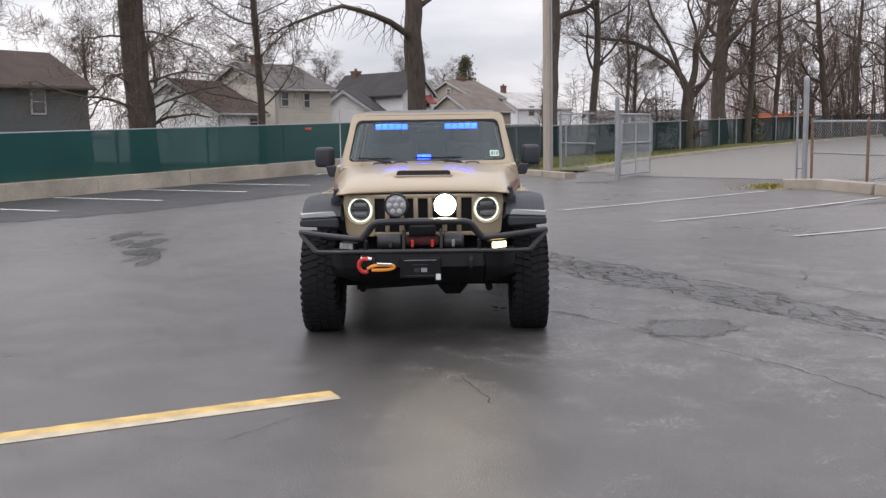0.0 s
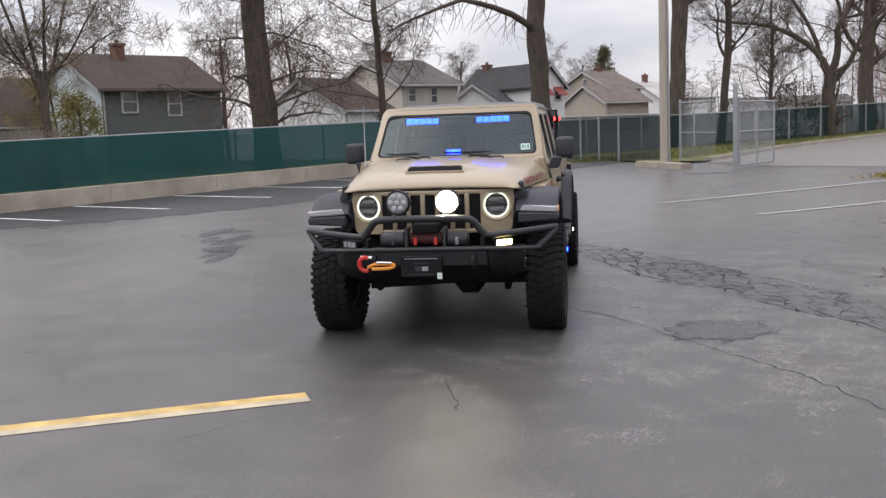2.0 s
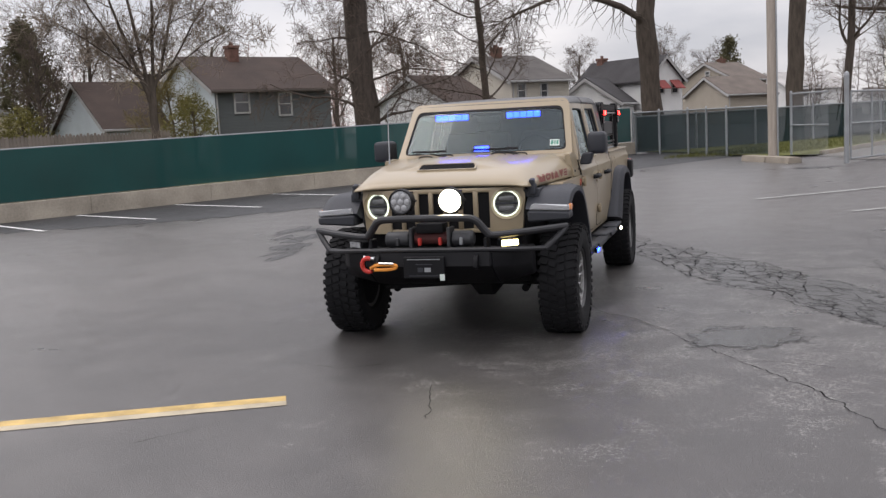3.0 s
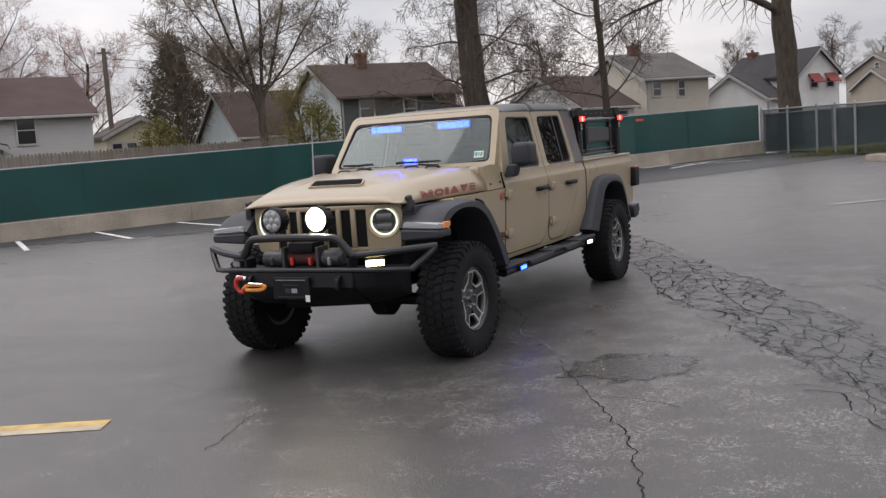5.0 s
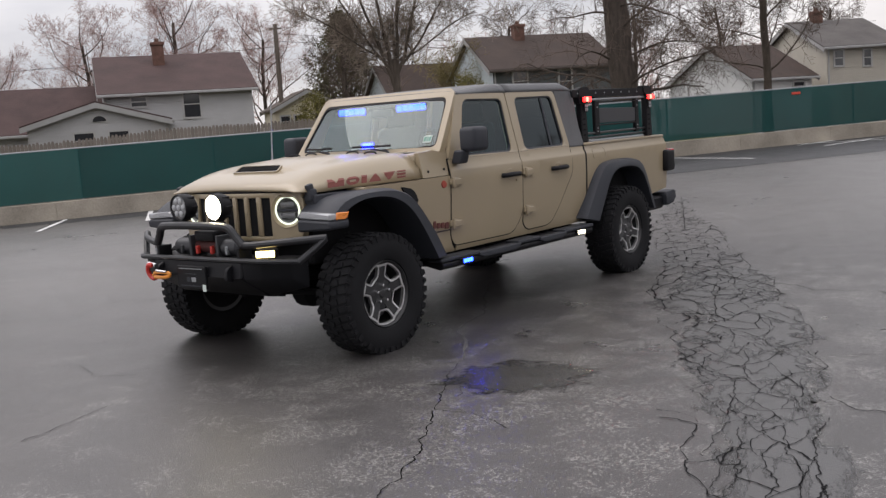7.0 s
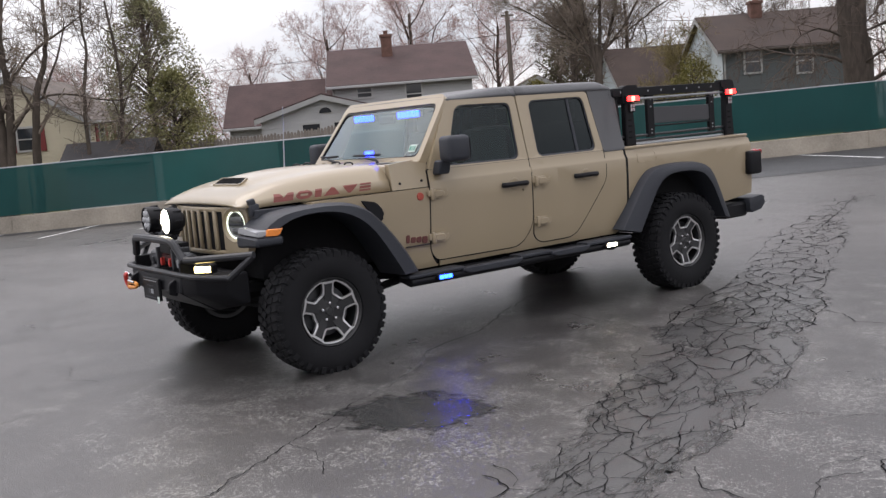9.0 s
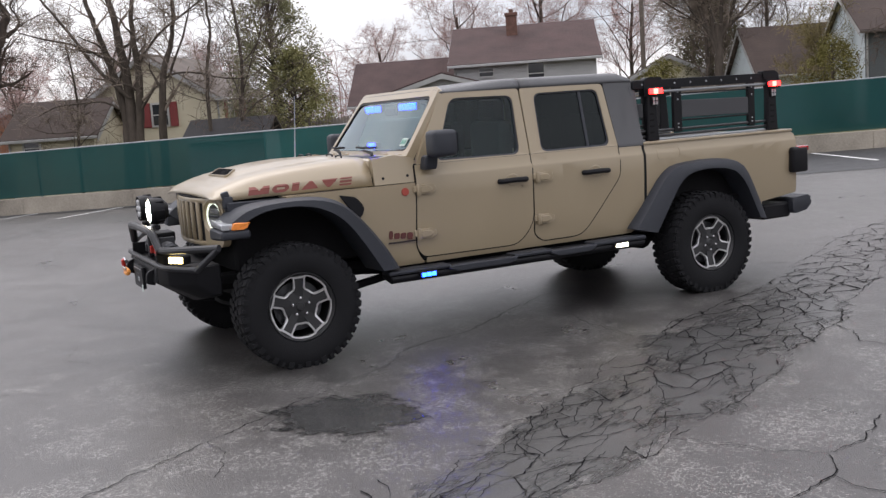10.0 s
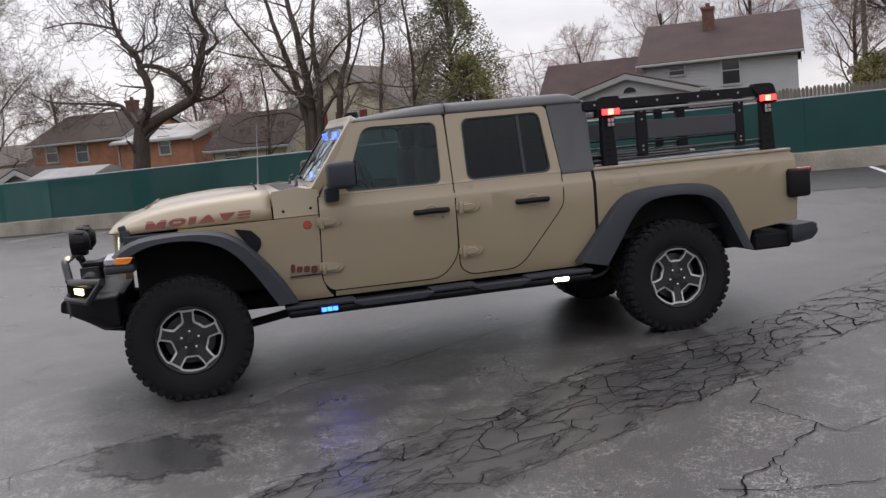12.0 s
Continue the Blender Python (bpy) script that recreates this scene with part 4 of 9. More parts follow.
R_BROWN = roof_tiles("brown_roof_shingles", (0.059, 0.043, 0.037))
R_PLUM = roof_tiles("plum_brown_roof_shingles", (0.072, 0.047, 0.045))
R_GREY = roof_tiles("grey_roof_shingles", (0.1, 0.092, 0.088))
R_DARK = roof_tiles("dark_roof_shingles", (0.045, 0.043, 0.045))
R_TAN = roof_tiles("tan_grey_roof_shingles", (0.14, 0.118, 0.104))
R_PALE = roof_tiles("pale_grey_roof_shingles", (0.42, 0.41, 0.4))
S_BLUE = siding("blue_grey_siding", (0.083, 0.094, 0.095))
S_PALE = siding("pale_blue_siding", (0.5, 0.56, 0.58))
S_WHITE = siding("white_siding", (0.62, 0.62, 0.61))
S_GREY = siding("light_grey_siding", (0.4, 0.4, 0.4))
S_BEIGE = siding("beige_siding", (0.42, 0.39, 0.33))
S_TAN = siding("tan_siding", (0.3, 0.265, 0.215))
S_YELLOW = siding("cream_siding", (0.5, 0.45, 0.33))


def house(label, X, Y, yaw, L, D, ze, zr, wall_mat, roof_mat, windows=(), chimney=None, gable_mat=None, over=0.22, z0=-1.2, garage=False, category="house"):
    """A gabled house; X, Y is its front left corner in the wall frame, L along the ridge, D deep."""
    h = thing("garage" if garage else "house", label, category, WALL @ pose(X, Y, 0, 0, 0, yaw))
    bm = bmesh.new()
    t = 0.16
    v = [bm.verts.new((x, y, z)) for x, y, z in ((0, 0, z0), (L, 0, z0), (L, D, z0), (0, D, z0), (0, 0, ze), (L, 0, ze), (L, D, ze), (0, D, ze), (0, D / 2, zr - 0.06), (L, D / 2, zr - 0.06))]
    for q in ((0, 1, 5, 4), (2, 3, 7, 6), (0, 4, 8, 7, 3), (1, 2, 6, 9, 5), (0, 3, 2, 1)):
        bm.faces.new([v[i] for i in q])
    for f in bm.faces:
        f.material_index = 1 if abs(f.normal.x) > 0.5 or len(f.verts) == 5 else 0
    part("wall", bm, [wall_mat, gable_mat or wall_mat], h)
    sl = (zr - ze) / (D / 2)
    for side in (0, 1):
        bm = bmesh.new()
        ya, yb = (-over, D / 2) if side == 0 else (D + over, D / 2)
        za, zb = ze - over * sl + 0.02, zr + 0.02
        lo = [(-over, ya, za), (L + over, ya, za), (L + over, yb, zb), (-over, yb, zb)]
        a = [bm.verts.new(p) for p in lo]
        b = [bm.verts.new((p[0], p[1], p[2] + 0.11)) for p in lo]
        bm.faces.new(a[::-1])
        bm.faces.new(b)
        for i in range(4):
            bm.faces.new((a[i], a[(i + 1) % 4], b[(i + 1) % 4], b[i]))
        bmesh.ops.subdivide_edges(bm, edges=list(bm.edges), cuts=3, use_grid_fill=True)
        part("roof", bm, roof_mat, h)
    bm = bmesh.new()
    box(bm, (-over, -over - 0.09, ze - over * sl + 0.0), (L + over, -over + 0.0, ze - over * sl + 0.1), bevel=0.015)
    part("gutter", bm, M_GUTTER_D if wall_mat is S_BLUE else M_GUTTER, h)
    for xe in (-over - 0.012, L + over - 0.012):
        for side in (0, 1):
            bm = bmesh.new()
            y0, y1 = (-over, D / 2) if side == 0 else (D + over, D / 2)
            a = [(y0, ze - over * sl - 0.1), (y1, zr - 0.1), (y1, zr + 0.08), (y0, ze - over * sl + 0.08)]
            prism(bm, a, "x", xe, xe + 0.024)
            part("barge_board", bm, M_GUTTER, h)
    bm = bmesh.new()
    tube(bm, [(0.06, -0.05, ze - 0.1), (0.06, -0.05, z0 + 0.1)], 0.035, 6)
    part("downpipe", bm, M_GUTTER, h)
    for face, u, z, w, hh, *style in windows:
        style = style[0] if style else ""
        wm = {"f": pose(u, 0, z), "l": pose(0, u, z, 0, 0, -90), "r": pose(L, u, z, 0, 0, 90)}[face]
        win = thing("window", "", "", wm, parent=h)
        b = 0.07
        if style == "fan":
            bm = bmesh.new()
            arc = [(w / 2 * math.cos(math.pi * k / 12), hh * math.sin(math.pi * k / 12)) for k in range(13)]
            prism(bm, arc, "y", -0.03, 0.0)
            part("frame", bm, M_WINFRAME, win)
            for k in range(4):
                bm = bmesh.new()
                seg = [(0, 0.02)] + [((w / 2 - 0.05) * math.cos(math.pi * (k + j / 4 + 0.03) / 4), 0.02 + (hh - 0.05) * math.sin(math.pi * (k + j / 4 + 0.03) / 4)) for j in range(5)]
                seg = [(p[0] * 0.97, p[1]) for p in seg]
                prism(bm, seg, "y", -0.04, -0.031)
                part("pane", bm, M_PANE, win)
            continue
        for lo, hi in (((-w / 2 - b, -0.045, -b), (w / 2 + b, -0.002, 0)), ((-w / 2 - b, -0.045, hh), (w / 2 + b, -0.002, hh + b)), ((-w / 2 - b, -0.045, 0), (-w / 2, -0.002, hh)), ((w / 2, -0.045, 0), (w / 2 + b, -0.002, hh))):
            bm = bmesh.new()
            box(bm, lo, hi)
            part("frame", bm, M_WINFRAME, win)
        bm = bmesh.new()
        box(bm, (-w / 2, -0.035, hh * 0.5 - 0.02), (w / 2, -0.01, hh * 0.5 + 0.02))
        part("sash_bar", bm, M_WINFRAME, win)
        for za, zb in ((0.0, hh * 0.5 - 0.021), (hh * 0.5 + 0.021, hh)):
            bm = bmesh.new()
            box(bm, (-w / 2, -0.02, za), (w / 2, -0.008, zb))
            part("pane", bm, M_PANE, win)
        if style == "shutter":
            for sx in (-1, 1):
                bm = bmesh.new()
                box(bm, (sx * (w / 2 + b + 0.02) - (0.3 if sx < 0 else 0), -0.04, -b), (sx * (w / 2 + b + 0.02) + (0.3 if sx > 0 else 0), -0.004, hh + b), bevel=0.008)
                part("shutter", bm, M_SHUT, win)
        if style == "awning":
            bm = bmesh.new()
            prism(bm, [(0, hh + 0.2), (-0.5, hh - 0.25), (-0.5, hh - 0.3), (0, hh + 0.1)], "x", -w / 2 - 0.15, w / 2 + 0.15)
            part("awning", bm, M_AWN, win)
    if chimney:
        cx, cz, *rest = chimney
        cy = rest[0] if rest else D / 2
        ch = thing("chimney", "", "", pose(cx, cy, 0), parent=h)
        bm = bmesh.new()
        box(bm, (-0.22, -0.22, ze), (0.22, 0.22, cz - 0.12), bevel=0.01)
        part("chimney_shaft", bm, M_CHIM, ch)
        bm = bmesh.new()
        box(bm, (-0.26, -0.26, cz - 0.12), (0.26, 0.26, cz), bevel=0.01)
        tube(bm, [(0, 0, cz), (0, 0, cz + 0.15)], 0.09, 8)
        part("cap", bm, M_CHIM, ch)
    return h


house("blue-grey clapboard house with a brown shingle roof", -9.88, 12.39, -1.2, 5.2, 5.75, 3.46, 4.88, S_BLUE, R_BROWN, [("f", 1.12, 2.6, 0.56, 0.76), ("f", 3.04, 2.46, 0.5, 0.84)], (2.08, 5.43, 2.56), S_PALE)
house("pale blue gabled garage with a brown roof", -12.65, 16.8, 5.5, 3.9, 4.94, 2.27, 4.16, S_PALE, R_BROWN, garage=True, category="garage")
house("light grey clapboard house with a plum-brown roof", -24.5, 13.62, 2.5, 5.38, 7.33, 3.35, 4.9, S_GREY, R_PLUM, [("f", 3.11, 2.4, 0.58, 0.95), ("f", 1.22, 2.9, 0.52, 0.32)], (2.25, 5.43, 2.69))
house("low wing of the grey house with a plum-brown roof", -28.75, 14.7, 2.5, 4.0, 5.13, 2.16, 3.8, S_GREY, R_PLUM, category="house")
house("grey clapboard garage with a white fan window in its gable", -22.45, 11.66, 90, 2.0, 4.55, 2.29, 2.95, S_GREY, R_PLUM, [("l", 2.2, 2.36, 0.56, 0.24, "fan"), ("l", 1.6, 1.5, 0.62, 0.5), ("l", 2.75, 1.5, 0.62, 0.5)], garage=True, category="garage")
house("beige two-storey house with a grey roof", 4.95, 11.5, -11.8, 3.24, 6.88, 3.62, 4.93, S_BEIGE, R_GREY, [("f", 0.53, 2.85, 0.36, 0.62), ("f", 1.8, 2.78, 0.3, 0.66)], (1.14, 5.46, 3.28))
house("white gabled garage with a grey-brown roof", 0.9, 11.0, 11.7, 3.5, 4.94, 2.5, 3.92, S_WHITE, R_BROWN, [("f", 2.7, 1.9, 0.6, 0.35)], garage=True, category="garage")
house("white-gabled house with a dark roof and red awnings", 18.17, 11.86, 82.8, 5.97, 2.53, 3.67, 4.86, S_WHITE, R_DARK, [("l", 0.55, 2.9, 0.4, 0.5, "awning"), ("l", 1.6, 2.9, 0.4, 0.5, "awning")], (5.2, 5.2), S_WHITE)
house("low dark-roofed shed in front of the white-gabled house", 13.0, 11.9, 26, 4.2, 3.6, 2.5, 3.75, S_WHITE, R_DARK, garage=True, category="garage")
house("tan house with a weathered brown roof and white trim", 34.6, 19.74, -12, 2.9, 6.3, 3.99, 5.34, S_TAN, R_TAN, [("f", 0.5, 3.0, 0.35, 0.7), ("f", 1.6, 3.0, 0.35, 0.7), ("l", 3.0, 4.3, 0.4, 0.45)], (1.5, 5.7))
house("low tan garage with a brown roof", 30.6, 17.6, -12, 4.2, 4.4, 2.9, 4.1, S_TAN, R_TAN, garage=True, category="garage")
house("far white house with a brick chimney", 56.7, 29.4, -13.5, 8.0, 6.0, 3.6, 5.2, S_WHITE, R_PALE, [("f", 2.0, 2.9, 0.7, 0.9), ("f", 3.6, 2.9, 0.7, 0.9)], (1.0, 6.0))
house("low white building far past the driveway", 46.9, 16.3, -55.2, 9.0, 5.0, 2.45, 2.95, S_WHITE, R_GREY, [("f", 2.0, 1.2, 0.8, 0.8), ("f", 6.0, 1.2, 0.8, 0.8)])
house("cream house with dark red shutters and a tan roof", -32.9, 10.5, 90, 5.6, 5.05, 2.8, 4.4, S_YELLOW, R_TAN, [("l", 2.14, 1.9, 0.56, 0.75, "shutter"), ("l", 3.85, 1.9, 0.56, 0.75, "shutter"), ("f", 1.5, 1.95, 0.56, 0.75, "shutter"), ("f", 3.6, 1.95, 0.56, 0.75, "shutter")], None)
house("small cream garage with a dark brown roof", -38.8, 6.6, 6, 2.9, 3.6, 1.72, 2.85, S_YELLOW, R_BROWN, [("f", 0.8, 1.2, 0.5, 0.4)], garage=True, category="garage")
house("orange-red brick house with a brown roof", -52.3, 12, 0, 5.1, 5.6, 2.65, 3.85, M_BRICK, R_BROWN, [("f", 1.15, 1.85, 0.6, 0.8), ("f", 2.9, 1.75, 0.6, 0.85)], (3.7, 4.4))
house("brick wing with a pale roof and a white window", -47.1, 11.6, 0, 3.9, 4.6, 2.35, 2.95, M_BRICK, R_PALE, [("f", 2.5, 1.75, 0.5, 0.7)])
house("far cream house with a white gable", -14.1, 22.3, 90, 4.2, 3.1, 2.7, 3.47, S_YELLOW, R_TAN, [("l", 2.0, 1.85, 0.4, 0.5), ("l", 2.65, 1.85, 0.4, 0.5)])
house("low tan house beyond the brick one", -58.6, 12.5, 0, 5.4, 5.0, 1.95, 2.75, S_TAN, R_TAN, [("f", 3.6, 1.1, 0.6, 0.6)])
house("low shed with a pale grey roof behind the screen fence", -43.2, 2.6, 0, 2.4, 1.4, 1.2, 1.42, S_GREY, R_PALE, garage=True, category="shed")
house("small shed with a red-brown gable roof behind the screen fence", -43.45, 3.0, 90, 1.8, 1.7, 1.2, 1.55, S_TAN, R_BROWN, garage=True, category="shed")
house("low shed with a tan roof behind the screen fence", -47.9, 3.0, 0, 2.5, 1.8, 1.25, 1.58, S_TAN, R_TAN, garage=True, category="shed")

shed = thing("shed", "low shed with a dark shingle roof behind the fence", "shed", WALL @ pose(-31.5, 3.6, 0, 0, 0, 3))
bm = bmesh.new()
box(bm, (0.12, 0.1, -1.0), (2.48, 1.75, 1.42))
part("wall", bm, S_GREY, shed)
bm = bmesh.new()
prism(bm, [(-0.12, 1.36), (0.92, 1.92), (1.95, 1.36), (1.95, 1.3), (0.92, 1.85), (-0.12, 1.3)], "x", 0, 2.6)
part("roof", bm, R_DARK, shed)
bm = bmesh.new()
box(bm, (0, -0.17, 1.25), (2.6, -0.121, 1.37))
part("fascia", bm, M_GUTTER, shed)

def smooth_step(t):
    t = min(1.0, max(0.0, t))
    return t * t * (3 - 2 * t)


board_fence = thing("fence_wood", "weathered grey wooden stockade fence behind the green screen", "fence", kind="structure")
bm = bmesh.new()
prism(bm, [(-0.05, -1.2), (0.05, -1.2), (0.05, 1.82), (0.025, 1.9), (-0.025, 1.9), (-0.05, 1.82)], "y", -0.01, 0.01)
first = part("board", bm, M_BOARD, board_fence)
first.matrix_basis = WALL @ pose(-29.5, 7.0, 0)
bx = -29.4
while bx < -14.2:
    again(first, board_fence, WALL @ pose(bx, 7.0, rng.uniform(-0.03, 0.03) - 0.16 + 0.2 * smooth_step((bx + 26) / 4)))
    bx += 0.107

# ---- trees and shrubs ----
class Tubes:
    """Collects round tapering limbs and turns them into one mesh."""

    def __init__(self):
        self.v, self.f = [], []

    def add(self, pts, radii, n):
        prev, first = None, len(self.v)
        for i, p in enumerate(pts):
            d = (pts[min(i + 1, len(pts) - 1)] - pts[max(i - 1, 0)]).normalized()
            a = d.orthogonal().normalized() if prev is None else (prev - d * prev.dot(d)).normalized()
            prev = a
            b = d.cross(a)
            for k in range(n):
                q = 2 * math.pi * k / n
                self.v.append(tuple(p + (a * math.cos(q) + b * math.sin(q)) * radii[i]))
        for i in range(len(pts) - 1):
            for k in range(n):
                s, t = first + i * n, first + (i + 1) * n
                self.f.append((s + k, s + (k + 1) % n, t + (k + 1) % n, t + k))

    def mesh(self, name, mat):
        me = bpy.data.meshes.new(name)
        me.from_pydata(self.v, [], self.f)
        me.materials.append(mat)
        me.polygons.foreach_set("use_smooth", [True] * len(self.f))
        return me


def bare_tree(label, at, height, r, seed, lean=(0, 0), first=0.22, limbs=11, spread=1.0, wiggle=0.16, bark=None, twig=None, ratio=0.42, droop=0.0, low=False, split=0, counts=(7, 6, 4), taper=0.45, paths=(), thin=(0.32, 0.5), ratio2=0.5, line=(), name="tree", group="bare trees"):
    """A leafless tree: trunk with root flare, limbs, branches and twigs."""
    q = random.Random(seed)
    wood, fine = Tubes(), Tubes()
    holder = thing(name, label, "tree", Matrix.Translation(at), group=group)

    def bend(d, amount):
        return (d + Vector((q.gauss(0, amount), q.gauss(0, amount), q.gauss(0, amount * 0.7)))).normalized()

    def grow(p, d, length, r0, level):
        n = (14, 9, 6, 4, 3)[level]
        pts, rad, dirs = [p], [r0], [d]
        for i in range(n):
            d = bend(d, wiggle * (0.35, 1.0, 0.95, 0.75, 0.6)[level])
            if level == 0:
                d = (d + Vector((lean[0], lean[1], 0.0)) * 0.12 + Vector((0, 0, 0.25))).normalized()
            elif level < 3:
                d = (d + Vector((0, 0, (0.1 - droop * 0.2) / (1 + 0.2 * level)))).normalized()
            else:
                d = (d + Vector((0, 0, -droop * 0.25))).normalized()
            p = p + d * (length / n)
            if level == 0 and line:
                p = Vector([float(np.interp(length * (i + 1) / n - 0.3, [v[2] for v in line], [v[c] for v in line])) for c in range(3)]) + Vector((q.gauss(0, 0.02), q.gauss(0, 0.02), 0))
                d = (p - pts[-1]).normalized()
            t = (i + 1) / n
            k = (1 - (1 - taper) * t) if level == 0 else (1 - 0.75 * t)
            pts.append(p)
            rad.append(max(0.0058, r0 * k))
            dirs.append(d)
        if level == 0:
            rad[0] *= 1.35
            rad[1] *= 1.06
            for j in range(len(rad)):
                rad[j] *= 1 + 0.06 * q.uniform(-1, 1)
        sides = (12, 7, 5, 3, 3)[level]
        (wood if level < 2 else fine).add(pts, rad, sides)
        if level >= 4:
            return
        m = limbs if level == 0 else counts[level - 1]
        for c in range(m):
            t = (first + (1 - first) * (c + q.random()) / m) if level == 0 else (0.18 + 0.82 * (c + q.random()) / m)
            i = min(n - 1, int(t * n))
            u = t * n - i
            base, dd, rr = pts[i].lerp(pts[i + 1], u), dirs[i], rad[i] * (1 - u) + rad[i + 1] * u
            az = q.random() * 6.283 if level else c * 2.4 + q.uniform(-0.5, 0.5)
            o = dd.orthogonal().normalized()
            side = o * math.cos(az) + dd.cross(o) * math.sin(az)
            ang = math.radians(q.uniform(38, 68)) * spread
            nd = (dd * math.cos(ang) + side * math.sin(ang)).normalized()
            if level >= 1 and q.random() < 0.4:
                nd = (nd + Vector((0, 0, 0.35))).normalized()
            ln = length * (ratio2 if level else ratio) * q.uniform(0.75, 1.2) * (1.15 - 0.55 * t if level else 1.2 - 0.5 * t)
            if level >= 2:
                ln = max(ln, 0.28)
            grow(base, nd, ln, rr * (q.uniform(*thin) if level == 0 else q.uniform(0.42, 0.62)), level + 1)

    for line, ra, rb, kids, reach in paths:
        pts = [Vector(p) for p in line]
        for _ in range(2):
            cut = [pts[0]]
            for a, b in zip(pts, pts[1:]):
                cut += [a.lerp(b, 0.25), a.lerp(b, 0.75)]
            pts = cut + [pts[-1]]
        pts = [p + Vector((q.gauss(0, 0.012), q.gauss(0, 0.012), 0)) for p in pts]
        m = len(pts) - 1
        rad = [ra + (rb - ra) * i / m for i in range(m + 1)]
        wood.add(pts, rad, 9)
        for c in range(kids):
            t = (0.25 + 0.75 * (c + q.random()) / kids) * m
            i = min(m - 1, int(t))
            dd = (pts[i + 1] - pts[i]).normalized()
            o = dd.orthogonal().normalized()
            az, ang = q.random() * 6.283, math.radians(q.uniform(35, 75))
            nd = (dd * math.cos(ang) + (o * math.cos(az) + dd.cross(o) * math.sin(az)) * math.sin(ang) + Vector((0, 0, 0.2))).normalized()
            grow(pts[i], nd, reach * q.uniform(0.6, 1.2), rad[i] * q.uniform(0.3, 0.5), 1 if q.random() < 0.45 else 2)
    if split:
        for s in range(split):
            a = 6.283 * s / split + q.uniform(-0.4, 0.4)
            grow(Vector((0.12 * math.cos(a), 0.12 * math.sin(a), -0.3)), Vector((0.4 * math.cos(a), 0.4 * math.sin(a), 1)).normalized(), height * q.uniform(0.8, 1.0), r * q.uniform(0.6, 1.0), 0)
    elif not paths:
        grow(Vector((0, 0, -0.3)), Vector((lean[0] * 0.3, lean[1] * 0.3, 1)).normalized(), height, r, 0)
    t = new("trunk", wood.mesh("trunk", bark or M_BARK))
    t.parent = holder
    c = new("crown", fine.mesh("crown", twig or M_TWIG))
    c.parent = holder
    return holder


def at_wall(X, Y, dz=0.0):
    p = wall_point(X, Y)
    return (p.x, p.y, p.z + dz)


WX = Vector((0.5707, 0.8211))


def leaning(*steps_):
    """A trunk's line from (shift along the wall, height) pairs."""
    return [(WX.x * a, WX.y * a, z) for a, z in steps_]


bare_tree("large bare tree with a thick dark trunk and fine twigs", at_wall(-8.46, 4.0), 12, 0.45, 11, (-0.13, -0.11), 0.14, 34, 1.15, 0.2, droop=0.7, ratio=0.27, counts=(8, 7, 5), thin=(0.08, 0.17), taper=0.7, bark=M_BARK2, line=leaning((0.0, -0.3), (-0.02, 1.5), (-0.2, 3.3), (-0.27, 5.0), (-0.6, 12.0)))
slim = bare_tree("slim bare tree with a straight trunk behind the fence", at_wall(-3.24, 4.0), 11, 0.15, 12, (-0.14, -0.12), 0.2, 26, 1.1, 0.18, droop=0.5, ratio=0.27, counts=(8, 6, 5), thin=(0.18, 0.32), line=leaning((0.0, -0.3), (-0.02, 1.6), (-0.12, 3.4), (-0.25, 5.3), (-0.6, 11.0)))
big_mid = bare_tree("massive bare tree that forks above the fence", at_wall(4.3, 2.6), 11, 0.44, 15, (-0.02, 0.0), 0.56, 9, 1.0, 0.2, ratio=0.5, taper=0.7, line=leaning((0.02, -0.3), (0.0, 1.7), (-0.1, 3.2), (-0.2, 5.0), (-0.2, 6.0), (-0.1, 11.0)))
# its long low limb
q_limb = Tubes()
limb = [WALL @ Vector((a, 2.6, z)) for a, z in ((4.05, 5.1), (3.64, 5.5), (2.6, 5.87), (1.5, 6.08), (0.65, 6.18), (-0.3, 6.25), (-1.43, 5.92), (-2.6, 5.52), (-3.5, 5.2), (-4.3, 4.76))]
base_inv = Matrix.Translation(-Vector(at_wall(4.3, 2.6)))
q_limb.add([base_inv @ p for p in limb], [0.22, 0.15, 0.13, 0.11, 0.095, 0.08, 0.065, 0.05, 0.035, 0.015], 8)
lr = random.Random(5)
for i in range(1, len(limb)):
    for k in range(7):
        p = base_inv @ limb[i - 1].lerp(limb[i], lr.random())
        d = Vector((lr.uniform(-1, 0.3) * 0.75 + lr.gauss(0, 0.3), lr.uniform(-1, 0.3) * 0.66 + lr.gauss(0, 0.3), lr.uniform(-0.9, 0.9))).normalized()
        pts = [p]
        for s in range(6):
            d = (d + Vector((lr.gauss(0, 0.25), lr.gauss(0, 0.25), lr.gauss(0, 0.25) - 0.1))).normalized()
            pts.append(pts[-1] + d * 0.24)
        q_limb.add(pts, [0.022, 0.018, 0.014, 0.011, 0.009, 0.006, 0.004], 4)
lo = new("low_limb", q_limb.mesh("low_limb", M_BARK))
lo.parent = big_mid

